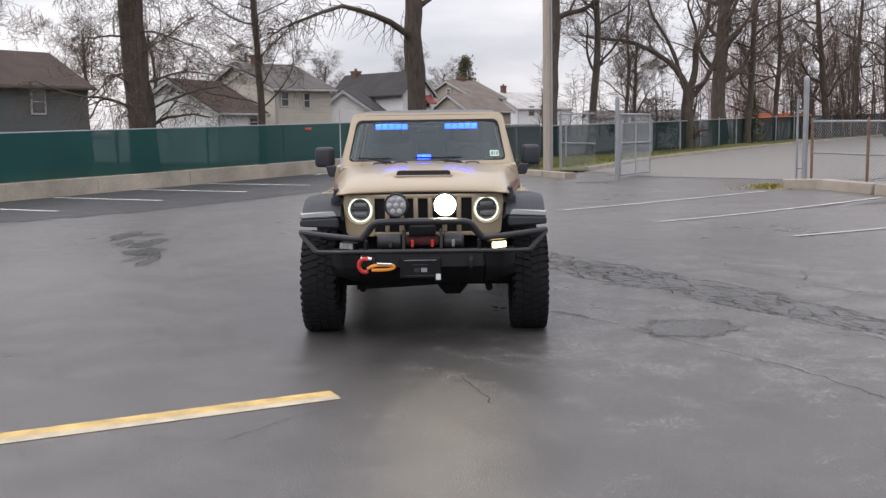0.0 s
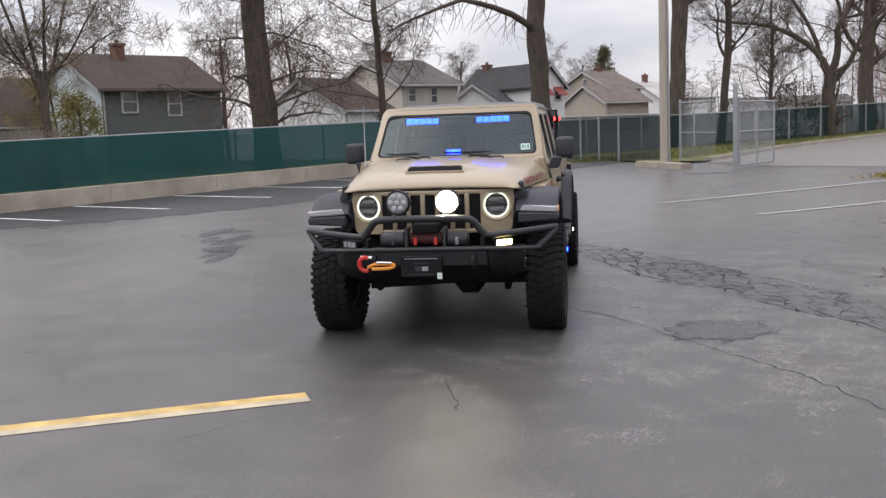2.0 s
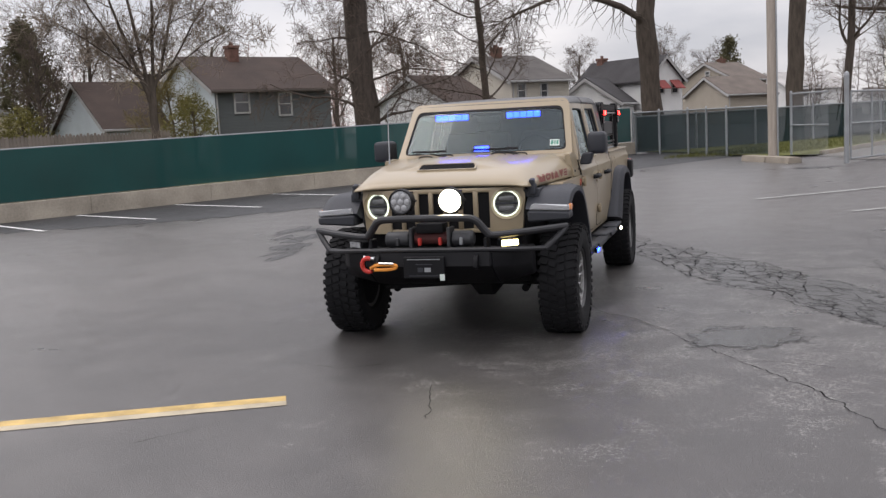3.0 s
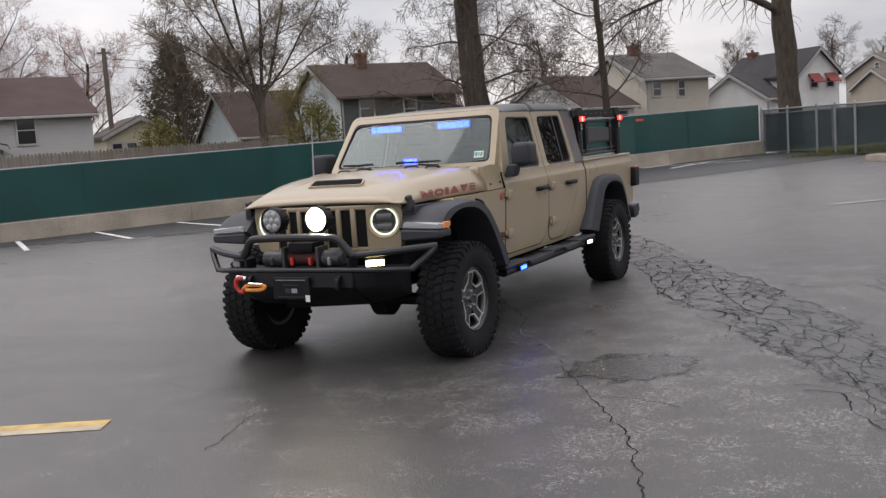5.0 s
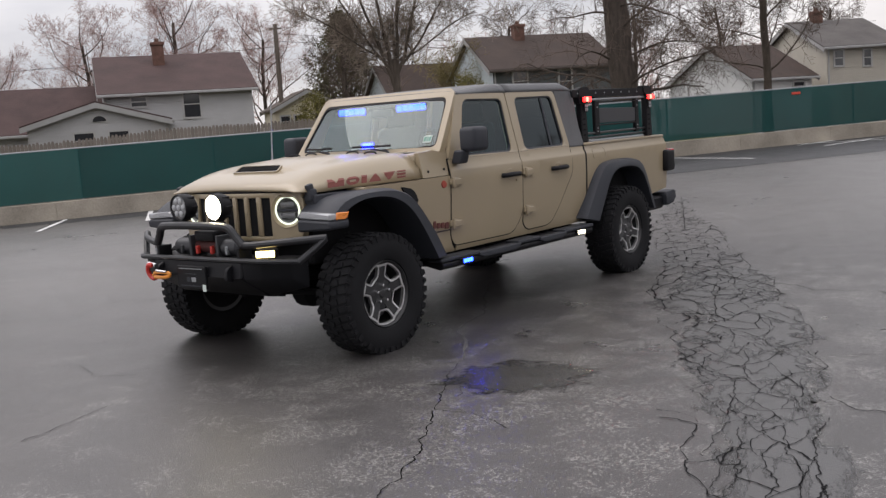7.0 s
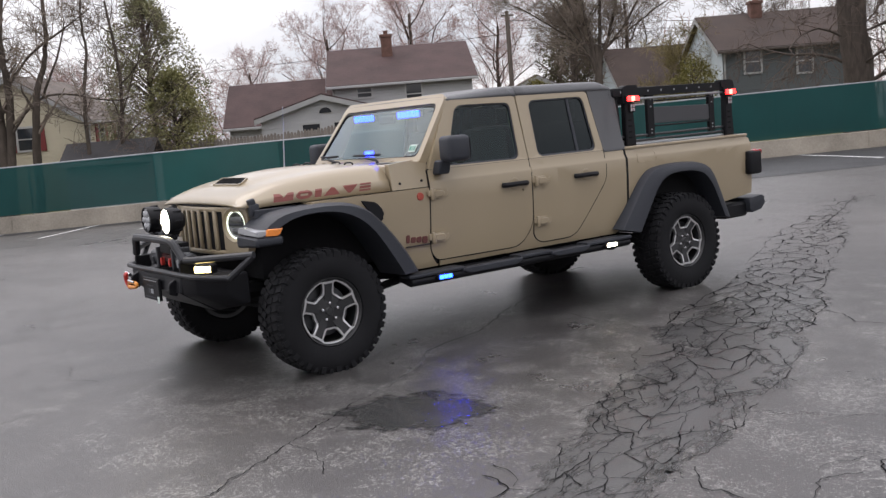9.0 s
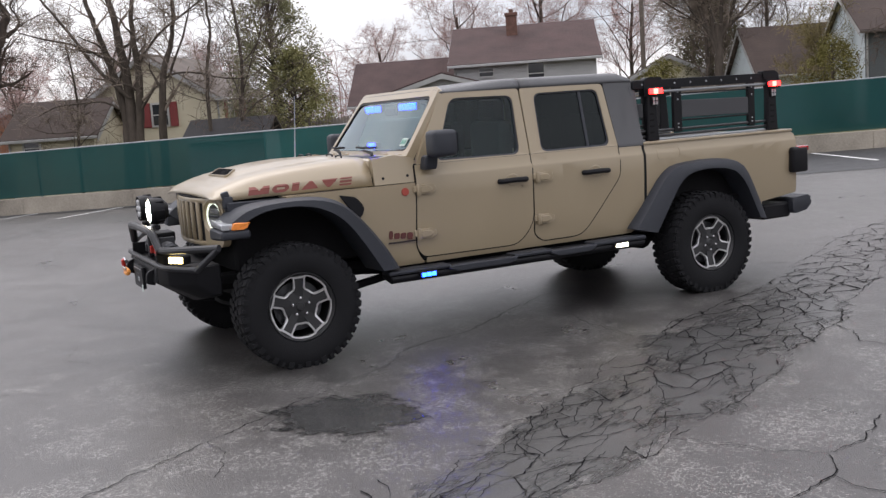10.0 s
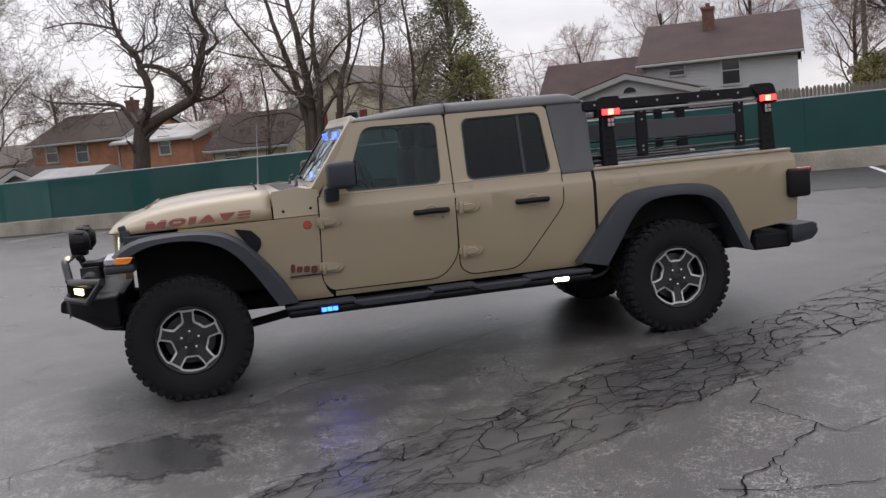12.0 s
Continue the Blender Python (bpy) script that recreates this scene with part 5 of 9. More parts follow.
bare_tree("large leaning bare tree behind the wooden pole", up(4.05, 32.0), 11, 0.34, 22, (0.2, 0.0), 0.5, 11, 1.0, 0.2, ratio=0.42, taper=0.75, line=((0, 0, -0.3), (0.05, 0, 2.0), (0.15, 0, 4.5), (0.2, 0, 11)))
bare_tree("slim dark bare tree beside the pole", up(5.9, 34.0), 11, 0.18, 23, (0, 0), 0.26, 15, 1.1, 0.2, ratio=0.3, bark=M_BARK2)
spread_r = bare_tree("spreading bare tree with curved limbs by the driveway", up(10.9, 37.2), 8.5, 0.34, 24, counts=(8, 6, 4), ratio=0.5, wiggle=0.22, paths=(
    ([(0, 0, -0.3), (0.0, 0, 0.8), (-0.1, 0, 1.8), (0.0, 0, 2.8)], 0.34, 0.24, 4, 1.6),
    ([(0, 0, 2.6), (-0.5, 0.2, 3.6), (-1.3, 0.4, 4.3), (-2.6, 0.3, 4.9), (-3.9, 0.1, 5.0), (-5.0, 0, 5.2)], 0.17, 0.03, 11, 1.8),
    ([(0, 0, 2.6), (0.3, 0, 3.6), (0.2, 0.1, 4.6), (0.9, 0.2, 5.6), (0.8, 0.1, 7.0), (1.6, 0, 8.4)], 0.18, 0.04, 11, 2.0),
    ([(0, 0, 2.2), (0.8, -0.2, 3.2), (1.3, -0.2, 4.6), (2.6, -0.4, 5.8), (3.2, -0.5, 7.2)], 0.14, 0.03, 10, 1.8),
    ([(-0.4, 0.2, 3.5), (-0.8, 0.4, 4.8), (-1.8, 0.3, 6.2), (-2.0, 0.2, 7.8)], 0.11, 0.03, 9, 1.7)))
tall_r = bare_tree("tall bare tree with a thick trunk by the driveway", up(13.6, 41.6), 15, 0.38, 25, (0, 0), 0.2, 18, 1.1, 0.18, ratio=0.3)
mid_r = bare_tree("bare tree with many side branches by the driveway", up(15.1, 42.6), 12, 0.18, 26, (0.05, 0), 0.16, 20, 1.15, 0.2, ratio=0.32, counts=(8, 6, 4))
YARD_LIMBS = ((-1.7, 6.9, 0.065), (-0.9, 7.4, 0.075), (0.3, 7.6, 0.07), (1.3, 7.0, 0.065), (-2.3, 5.9, 0.045), (2.3, 5.9, 0.045), (-2.9, 4.8, 0.03), (2.8, 4.7, 0.03))
bare_tree("spreading bare yard tree before the blue-grey house", at_wall(-16.1, 3.4), 7.0, 0.13, 27, wiggle=0.18, counts=(6, 5, 4), twig=M_TWIG_PALE, paths=(
    (leaning((0.0, -0.3), (0.02, 1.2), (-0.05, 2.4), (-0.03, 3.4)), 0.135, 0.1, 2, 0.9),
    *((leaning((-0.04, 2.5 + 0.12 * k), (0.25 * a, 3.6), (0.62 * a, 0.5 * top + 2.0), (0.9 * a, top)), r, 0.012, 12, 1.3) for k, (a, top, r) in enumerate(YARD_LIMBS))))
KB = Vector(at_wall(-33.2, 4.1))


def stem_line(*pts):
    """Points (X, z) in the wall's frame, set about the clump's foot."""
    out = []
    for i, (X, z) in enumerate(pts):
        p = WALL @ Vector((X, 4.1 + 0.2 * math.sin(1.7 * X + i), 0))
        out.append((p.x - KB.x, p.y - KB.y, z - KB.z))
    return out


bare_tree("tall bare clump of stems with arching branches behind the fence", tuple(KB), 9.0, 0.15, 28, counts=(5, 4, 3), ratio=0.5, wiggle=0.2, droop=0.25, twig=M_TWIG_PALE, paths=(
    (stem_line((-33.5, -0.6), (-33.46, 1.6), (-33.5, 2.4), (-33.7, 3.43), (-33.87, 4.13), (-33.93, 4.7), (-34.12, 5.28), (-34.42, 6.55)), 0.17, 0.045, 10, 1.5),
    (stem_line((-33.3, -0.6), (-33.3, 1.6), (-33.3, 2.94), (-33.32, 3.84), (-33.34, 4.74), (-33.39, 5.41), (-33.62, 6.1), (-33.73, 7.0)), 0.19, 0.045, 10, 1.5),
    (stem_line((-33.2, -0.6), (-33.1, 1.6), (-32.89, 3.13), (-32.81, 3.79), (-32.84, 4.57), (-32.82, 5.34), (-32.6, 7.0)), 0.155, 0.04, 9, 1.4),
    (stem_line((-32.4, -0.6), (-32.37, 1.5), (-32.12, 2.6), (-32.03, 3.37), (-31.75, 4.23), (-31.67, 4.87), (-31.58, 6.9)), 0.15, 0.035, 9, 1.4),
    (stem_line((-30.8, -0.6), (-30.74, 2.15), (-30.71, 3.57), (-30.56, 4.42), (-30.65, 5.29), (-30.44, 6.5)), 0.07, 0.02, 8, 1.2),
    (stem_line((-33.95, 4.02), (-34.7, 4.39), (-35.62, 4.6), (-36.4, 4.87)), 0.05, 0.012, 11, 1.2),
    (stem_line((-33.52, 2.39), (-33.99, 2.69), (-34.79, 2.64), (-35.47, 2.63), (-36.06, 2.38)), 0.045, 0.012, 9, 0.9),
    (stem_line((-32.92, 2.34), (-32.24, 3.2), (-31.34, 3.39), (-30.28, 3.07), (-29.57, 3.02)), 0.045, 0.012, 9, 1.0),
    (stem_line((-33.2, 2.7), (-34.02, 3.46), (-35.02, 5.05), (-35.72, 5.93), (-35.89, 6.64)), 0.07, 0.015, 12, 1.4),
    (stem_line((-32.81, 3.79), (-32.08, 4.59), (-31.03, 5.12), (-30.36, 5.68)), 0.05, 0.012, 10, 1.2),
    (stem_line((-31.98, 3.26), (-31.22, 4.49), (-31.01, 5.33)), 0.045, 0.012, 9, 1.1)))
stem = bare_tree("bare tree with a slender trunk behind the fence", at_wall(-29.9, 4.3), 6.4, 0.07, 29, (0.1, 0.1), 0.2, 15, 1.1, 0.2, ratio=0.4, counts=(6, 4, 3), droop=0.25)
CB = Vector(at_wall(-40.1, 4.3))


def limb_line(*pts, depth=4.3):
    """Points (X, z) in the wall's frame, set about the crooked tree's foot."""
    out = []
    for X, z in pts:
        p = WALL @ Vector((X, depth, 0))
        out.append((p.x - CB.x, p.y - CB.y, z - CB.z))
    return out


bare_tree("old bare tree with crooked twisting limbs", tuple(CB), 7.2, 0.3, 33, counts=(5, 5, 3), ratio=0.55, wiggle=0.22, droop=0.1, bark=M_BARK2, paths=(
    (limb_line((-40.3, -0.9), (-40.22, 0.87), (-40.04, 1.73), (-39.99, 2.41), (-39.85, 2.8)), 0.32, 0.25, 5, 1.4),
    (limb_line((-39.87, 2.55), (-39.15, 2.91), (-38.38, 3.16), (-37.76, 3.39), (-37.47, 3.6), (-37.51, 4.11), (-37.38, 4.51), (-37.14, 4.72), (-37.16, 5.08), (-36.83, 5.39), (-37.16, 5.78), (-37.34, 6.33), (-37.37, 7.1)), 0.2, 0.05, 18, 1.7),
    (limb_line((-39.91, 2.6), (-39.54, 3.35), (-39.37, 3.88), (-39.53, 4.38), (-39.74, 4.71), (-39.7, 5.01), (-40.18, 5.52), (-40.52, 6.01), (-40.56, 6.68), (-40.57, 7.4)), 0.17, 0.04, 18, 2.2),
    (limb_line((-39.7, 4.73), (-39.18, 4.69), (-38.55, 4.45), (-38.09, 4.14), (-37.83, 3.73), (-37.78, 3.43), depth=4.25), 0.07, 0.12, 11, 1.6),
    (limb_line((-39.96, 2.7), (-40.32, 3.21), (-40.55, 3.53), (-41.11, 3.56), (-42.12, 3.7), (-43.55, 3.84), (-44.46, 4.31), depth=4.1), 0.09, 0.015, 16, 1.9),
    (limb_line((-37.12, 4.84), (-36.65, 5.14), (-36.68, 5.43), (-36.99, 5.76), (-36.36, 6.26), depth=4.5), 0.06, 0.015, 11, 1.6),
    (limb_line((-40.18, 5.52), (-39.57, 5.11), (-39.16, 5.31), (-38.6, 5.6), (-38.78, 6.33), (-38.25, 6.97), depth=4.1), 0.06, 0.015, 13, 1.7),
    (limb_line((-40.52, 6.01), (-41.37, 6.3), (-42.59, 6.57), (-43.91, 6.48), depth=4.6), 0.06, 0.012, 14, 2.0)))
pink = bare_tree("bare tree with reddish spring buds behind the houses", at_wall(-21.3, 24), 7.4, 0.15, 41, (0, 0), 0.28, 15, 1.05, 0.17, twig=M_TWIG_RED, ratio=0.5, counts=(9, 8, 4), group="budding trees")
bare_tree("pale bare tree with dense fine twigs beyond the brick house", at_wall(-51.2, 8.2), 8.5, 0.16, 43, (0, 0), 0.18, 22, 1.1, 0.2, twig=M_TWIG_PALE, ratio=0.42, counts=(9, 8, 4))
bare_tree("small tree with olive spring buds before the yard garage", at_wall(-10.8, 14.4), 4.0, 0.07, 44, (0, 0), 0.2, 16, 1.05, 0.2, twig=M_TWIG_OLIVE, ratio=0.45, counts=(8, 6, 3), group="budding trees")
thin = bare_tree("thin bare tree behind the houses", at_wall(-14.3, 19.8), 6.3, 0.13, 42, (0, 0), 0.25, 13, 1.0, 0.22, ratio=0.42, counts=(8, 6, 4))


def plant(src, X, Y, turn, scale=1.0, world=None, dz=0.0):
    p = Vector(world) if world is not None else Vector(at_wall(X, Y))
    p.z += dz
    o = copy_thing(src, Matrix.Translation(p) @ pose(0, 0, 0, 0, 0, turn))
    o.scale = (scale, scale, scale)
    return o


for X, Y, a, s in ((-25.4, 25, 70, 0.9), (-29.2, 23.5, 160, 0.7), (-17.0, 27, 250, 0.9), (-36.5, 20, 40, 0.68), (-42.2, 13, 110, 0.62), (-40.1, 17, 200, 0.7), (-46, 20, 300, 0.7)):
    plant(pink, X, Y, a, s)
for X, Y, a, s in ((-11.5, 21.5, 30, 1.05), (-6.4, 20, 100, 0.95), (-0.3, 18.5, 200, 1.0), (7, 22.7, 300, 1.05), (14.8, 24, 50, 1.0), (32.4, 33.1, 150, 1.0), (42.6, 32.8, 10, 1.1), (51.3, 34.8, 80, 1.0), (-37, 20, 220, 0.8), (-47, 17.5, 20, 0.85), (-53.0, 14.5, 60, 0.95)):
    plant(thin, X, Y, a, s)
for X, Y, a, s in ((-35.6, 5.2, 15, 0.8),):
    plant(stem, X, Y, a, s)
for x, y, a, s, src in ((17.6, 46.0, 40, 0.8, mid_r), (21.0, 47.5, 100, 0.62, tall_r), (25.0, 49.0, 190, 0.9, mid_r), (30.5, 53.0, 330, 0.95, mid_r), (19.0, 55.0, 70, 0.85, mid_r), (24.5, 60.0, 140, 0.85, spread_r), (29.0, 64.0, 310, 1.0, mid_r), (12.0, 60.0, 60, 0.8, mid_r), (37.0, 64.0, 80, 0.9, mid_r)):
    plant(src, 0, 0, a, s, world=up(x, y))
plant(thin, 0, 0, 130, 0.8, world=up(8.3, 36.2))


def woods(label, places, seed, twig, lo=4.0, hi=7.0):
    """A belt of thin bare saplings and brush, far off."""
    q = random.Random(seed)
    t = Tubes()
    for x, y, z in places:
        h = q.uniform(lo, hi)
        d = Vector((q.gauss(0, 0.1), q.gauss(0, 0.1), 1)).normalized()
        p = Vector((x, y, z - 0.2))
        pts, rad = [p], [0.05]
        for i in range(6):
            d = (d + Vector((q.gauss(0, 0.08), q.gauss(0, 0.08), 0.1))).normalized()
            p = p + d * h / 6
            pts.append(p)
            rad.append(0.05 - 0.0068 * (i + 1))
        t.add(pts, rad, 4)
        for _ in range(26):
            i = q.randrange(1, 6)
            b = pts[i].lerp(pts[i + 1] if i < 6 else pts[i], q.random())
            e = Vector((q.gauss(0, 1), q.gauss(0, 1), q.uniform(-0.1, 1.1))).normalized()
            ln = q.uniform(0.5, 1.7) * (1.1 - 0.1 * i)
            mid = b + e * ln * 0.5
            end = mid + (e + Vector((q.gauss(0, 0.3), q.gauss(0, 0.3), 0.25))).normalized() * ln * 0.5
            t.add([b, mid, end], [0.016, 0.011, 0.006], 3)
            for _ in range(2):
                f = (e + Vector((q.gauss(0, 0.8), q.gauss(0, 0.8), q.gauss(0, 0.5)))).normalized()
                t.add([mid, mid + f * ln * 0.45], [0.009, 0.005], 3)
    ob = new("woods", t.mesh("woods", twig))
    return tagged(ob, label, "woods", kind="stuff")


wq = random.Random(71)
woods("far belt of thin bare brown saplings", [up(x, 66 + wq.gauss(0, 4) + 0.12 * x) for x in [wq.uniform(6, 62) for _ in range(110)]], 72, M_TWIG, 3.5, 6.5)
woods("nearer belt of reddish brown saplings past the driveway", [up(x, 54 + wq.gauss(0, 2.5) + 0.1 * x) for x in [wq.uniform(16, 50) for _ in range(110)]], 75, M_TWIG_RED, 5.0, 9.5)
woods("dense brown brush behind the driveway fence", [up(wq.uniform(19, 46), 0) + Vector((0, 50 + wq.gauss(0, 2.0), 0)) for _ in range(190)], 76, M_TWIG, 4.5, 10.0)
# unseen belt behind the added wall, tall enough to darken the side windows' reflections
woods("unseen tall bare woods, added to darken window reflections", [up(33 + wq.gauss(0, 2.5), 0) + Vector((0, wq.uniform(-46, 6), 0)) for _ in range(120)], 77, M_TWIG, 10.0, 16.0)
woods("belt of bare brush behind the houses", [at_wall(wq.uniform(-10.5, 12), wq.uniform(23, 30)) for _ in range(60)], 73, M_TWIG_RED, 4.0, 6.5)
woods("belt of bare budding brush behind the far houses", [at_wall(wq.uniform(-66, -30), wq.uniform(19, 26)) for _ in range(90)], 74, M_TWIG_RED, 3.5, 6.0)


def leafy(label, at, height, width, seed, mat, clumps, shape="cone", leaf=0.09, per=16, gaps=0.0, name="evergreen_tree"):
    """An evergreen or shrub: trunk, boughs and many small leaf sprays in uneven clumps."""
    q = random.Random(seed)
    holder = thing(name, label, "tree" if height > 2.5 else "shrub", Matrix.Translation(at))
    wood = Tubes()
    wood.add([Vector((0, 0, -0.3)), Vector((0.03, 0, height * 0.5)), Vector((0, 0.02, height * 0.95))], [0.05 * height ** 0.5, 0.035 * height ** 0.5, 0.01], 8)
    v, f = [], []
    for _ in range(clumps):
        t = q.random() ** 0.9
        if shape == "cone":
            r = width / 2 * (1 - t) ** 0.65 * (0.85 + 0.15 * math.sin(9 * t + seed))
        elif shape == "tiers":
            k = (t * 9) % 1.0
            r = width / 2 * (1 - t) ** 0.75 * (1.05 - 0.55 * k)
        elif shape == "egg":
            r = width / 2 * math.sin(math.pi * (0.2 + 0.8 * t) ** 0.8) ** 0.6
        else:
            r = width / 2 * math.sin(math.pi * min(1, 0.12 + 0.88 * t)) ** 0.6
        a = q.random() * 6.283
        rr = r * (0.35 + 0.65 * q.random() ** 0.5) * (1 + 0.22 * math.sin(3 * a + 7 * t + seed))
        c = Vector((rr * math.cos(a), rr * math.sin(a), height * (0.04 + 0.96 * t)))
        if gaps and noise.noise(c * 1.7 + Vector((seed, 0, 0))) > 0.35 - gaps:
            continue
        if q.random() < 0.12:
            wood.add([Vector((0, 0, c.z * 0.85)), c * 0.6 + Vector((0, 0, c.z * 0.37)), c], [0.018, 0.012, 0.005], 4)
        size = leaf * q.uniform(0.7, 1.5)
        for _ in range(per):
            p = c + Vector((q.gauss(0, 1), q.gauss(0, 1), q.gauss(0, 1))) * size * 1.3
            d = Vector((q.gauss(0, 1) + math.cos(a) * 0.8, q.gauss(0, 1) + math.sin(a) * 0.8, q.gauss(0, 0.8))).normalized() * size
            s = d.cross(Vector((q.gauss(0, 1), q.gauss(0, 1), q.gauss(0, 1)))).normalized() * size * 0.32
            i = len(v)
            v += [tuple(p - s), tuple(p + d), tuple(p + s)]
            f.append((i, i + 1, i + 2))
    t = new("trunk", wood.mesh("trunk", M_BARK2))
    t.parent = holder
    me = bpy.data.meshes.new("crown")
    me.from_pydata(v, [], f)
    me.materials.append(mat)
    c = new("crown", me)
    c.parent = holder
    return holder


leafy("tall ragged evergreen with olive green foliage", at_wall(-29.85, 7.9), 6.6, 3.5, 51, M_NEEDLE_G, 2600, "egg", 0.07, 14, 0.2)
leafy("shorter olive evergreen beside the tall one", at_wall(-28.95, 7.0), 4.1, 2.3, 52, M_NEEDLE, 1100, "egg", 0.075, 15, 0.15)
leafy("dark fir behind the yard garage", at_wall(-13.6, 23.6), 7.0, 6.6, 53, M_NEEDLE_D, 2300, "tiers", 0.1, 15, 0.12)
leafy("far dark fir above the roofs", at_wall(47.6, 29.5), 7.0, 4.6, 54, M_NEEDLE_D, 900, "cone", 0.13, 14, 0.05)
leafy("yellow-green shrub by the blue-grey house", at_wall(-11.2, 11.6), 3.1, 2.0, 55, M_SHRUB, 560, "ball", 0.07, 14, 0.12, "shrub")
leafy("yellow-green shrub beside the dark fir", at_wall(-16.7, 14.0), 3.0, 2.1, 56, M_SHRUB, 420, "ball", 0.07, 14, 0.1, "shrub")
leafy("small dark evergreen shrub by the driveway fence", up(15.6, 43.6), 2.6, 1.4, 57, M_NEEDLE_D, 260, "cone", 0.08, 14, 0.0, "shrub")
leafy("bushy brown thicket at the driveway's end", up(9.6, 38.0), 2.4, 2.6, 58, M_TWIG, 260, "ball", 0.08, 12, 0.1, "shrub")
M_ORANGE_FENCE = material("orange_barrier_mesh", (0.8, 0.2, 0.05), 0.6, vary=0.1)
bm = bmesh.new()
box(bm, (-1.6, 0, 1.5), (1.6, 0.04, 1.95), bevel=0.01)
ob = link(bm, "barrier", M_ORANGE_FENCE)
ob.matrix_basis = Matrix.Translation(up(19.4, 50.2, -0.5)) @ pose(0, 0, 0, 0, 0, -20)
tagged(ob, "bright orange barrier netting behind the far fence", "barrier")

# ---- the pickup truck; it faces -y, its front axle stands at y = 0 ----
M_PAINT = material("tan_paint", (0.315, 0.254, 0.166), 0.34, vary=0.035, scale=1.2, fine=220, bump=0.01, coat=0.42, rough_vary=0.05)
M_TRIM = material("black_textured_plastic", (0.029, 0.032, 0.04), 0.56, vary=0.12, scale=3, fine=300, bump=0.12, spec=0.4)
M_TOP = material("dark_grey_hardtop", (0.056, 0.057, 0.061), 0.42, vary=0.1, scale=3, fine=300, bump=0.15, spec=0.55)
M_BLACK = material("black_powder_coat", (0.007, 0.0072, 0.009), 0.5, spec=0.22, vary=0.2, scale=5, fine=220, bump=0.08)
M_BAR = material("satin_black_steel_tube", (0.014, 0.0148, 0.018), 0.42, vary=0.15, scale=4, fine=150, bump=0.05)
M_RUBBER = material("tyre_rubber", (0.0108, 0.011, 0.0125), 0.8, vary=0.25, scale=6, fine=90, bump=0.15, spec=0.22)
M_GAP = material("dark_underbody", (0.012, 0.012, 0.013), 0.9, vary=0.2, scale=5, fine=60, bump=0.1, spec=0.15)
M_SILVER = material("machined_aluminium", (0.62, 0.62, 0.62), 0.36, metal=0.85, vary=0.06, scale=8, fine=120, bump=0.02)
M_RIM = material("dark_grey_rim_paint", (0.018, 0.0185, 0.02), 0.45, vary=0.12, scale=8, fine=120, bump=0.02, coat=0.2)
M_CHROME = material("bright_chrome", (0.75, 0.75, 0.76), 0.15, metal=1.0, vary=0.04, scale=8, fine=90, bump=0.0, rough_vary=0.04)
M_DECAL = material("dark_red_decal", (0.2, 0.052, 0.04), 0.5, vary=0.1, scale=8, fine=90, bump=0.02)
M_BADGE = material("red_badge", (0.36, 0.06, 0.04), 0.4, vary=0.08, scale=8, fine=90, bump=0.02)
M_BADGE_R = material("dark_maroon_badge", (0.1, 0.026, 0.022), 0.4, vary=0.1, scale=8, fine=90, bump=0.02)
M_BADGE_D = material("black_badge", (0.03, 0.02, 0.02), 0.4, vary=0.1, scale=8, fine=90, bump=0.02)
M_RED = material("red_shackle_paint", (0.55, 0.04, 0.03), 0.4, vary=0.1, scale=8, fine=90, bump=0.03)
M_ORANGE = material("orange_hook_paint", (0.75, 0.28, 0.04), 0.4, vary=0.1, scale=8, fine=90, bump=0.03)
M_AMBER = material("amber_lens", (0.85, 0.26, 0.04), 0.2, vary=0.06, scale=8, fine=90, bump=0.0, coat=0.5)
M_CLEAR = material("clear_lamp_lens", (0.34, 0.35, 0.365), 0.16, vary=0.06, scale=8, fine=90, bump=0.0, coat=0.6)
M_BOWL = material("grey_headlight_bowl", (0.2, 0.205, 0.2), 0.3, metal=0.3, vary=0.15, scale=12, fine=90, bump=0.03)
M_LENS = material("dark_projector_lens", (0.13, 0.135, 0.14), 0.12, vary=0.1, scale=9, fine=90, bump=0.0, spec=0.8)
M_REDLENS = material("red_tail_lens", (0.35, 0.02, 0.02), 0.18, vary=0.06, scale=8, fine=90, bump=0.0, coat=0.6)
M_SEAT = material("black_seat_cloth", (0.03, 0.03, 0.032), 0.9, vary=0.15, scale=6, fine=120, bump=0.1)
M_WRAP = material("white_sticker", (0.6, 0.68, 0.64), 0.5, vary=0.05, scale=8, fine=90, bump=0.0)
M_STICK_D = material("sticker_green_ink", (0.05, 0.25, 0.18), 0.5, vary=0.05, scale=8, fine=90, bump=0.0)
G_BLUE = glowing("blue_led", (0.0005, 0.009, 1.0), 60.0)
G_BLUEW = glowing("blue_led_core", (0.001, 0.014, 1.0), 60.0)
G_VISOR = glowing("blue_visor_led", (0.003, 0.03, 1.0), 18.0)
G_RED = glowing("red_led", (1.0, 0.012, 0.01), 9.0)
G_REDC = glowing("red_led_core", (1.0, 0.07, 0.05), 13.0)
G_STEP = glowing("white_step_led", (1.0, 0.93, 0.66), 14.0)
G_WHITE = glowing("warm_white_led", (1.0, 0.93, 0.66), 75.0)
G_POD = glowing("yellow_white_led", (1.0, 0.8, 0.3), 8.0)
G_HALO = glowing("halo_ring_led", (0.88, 1.0, 0.82), 1.15)


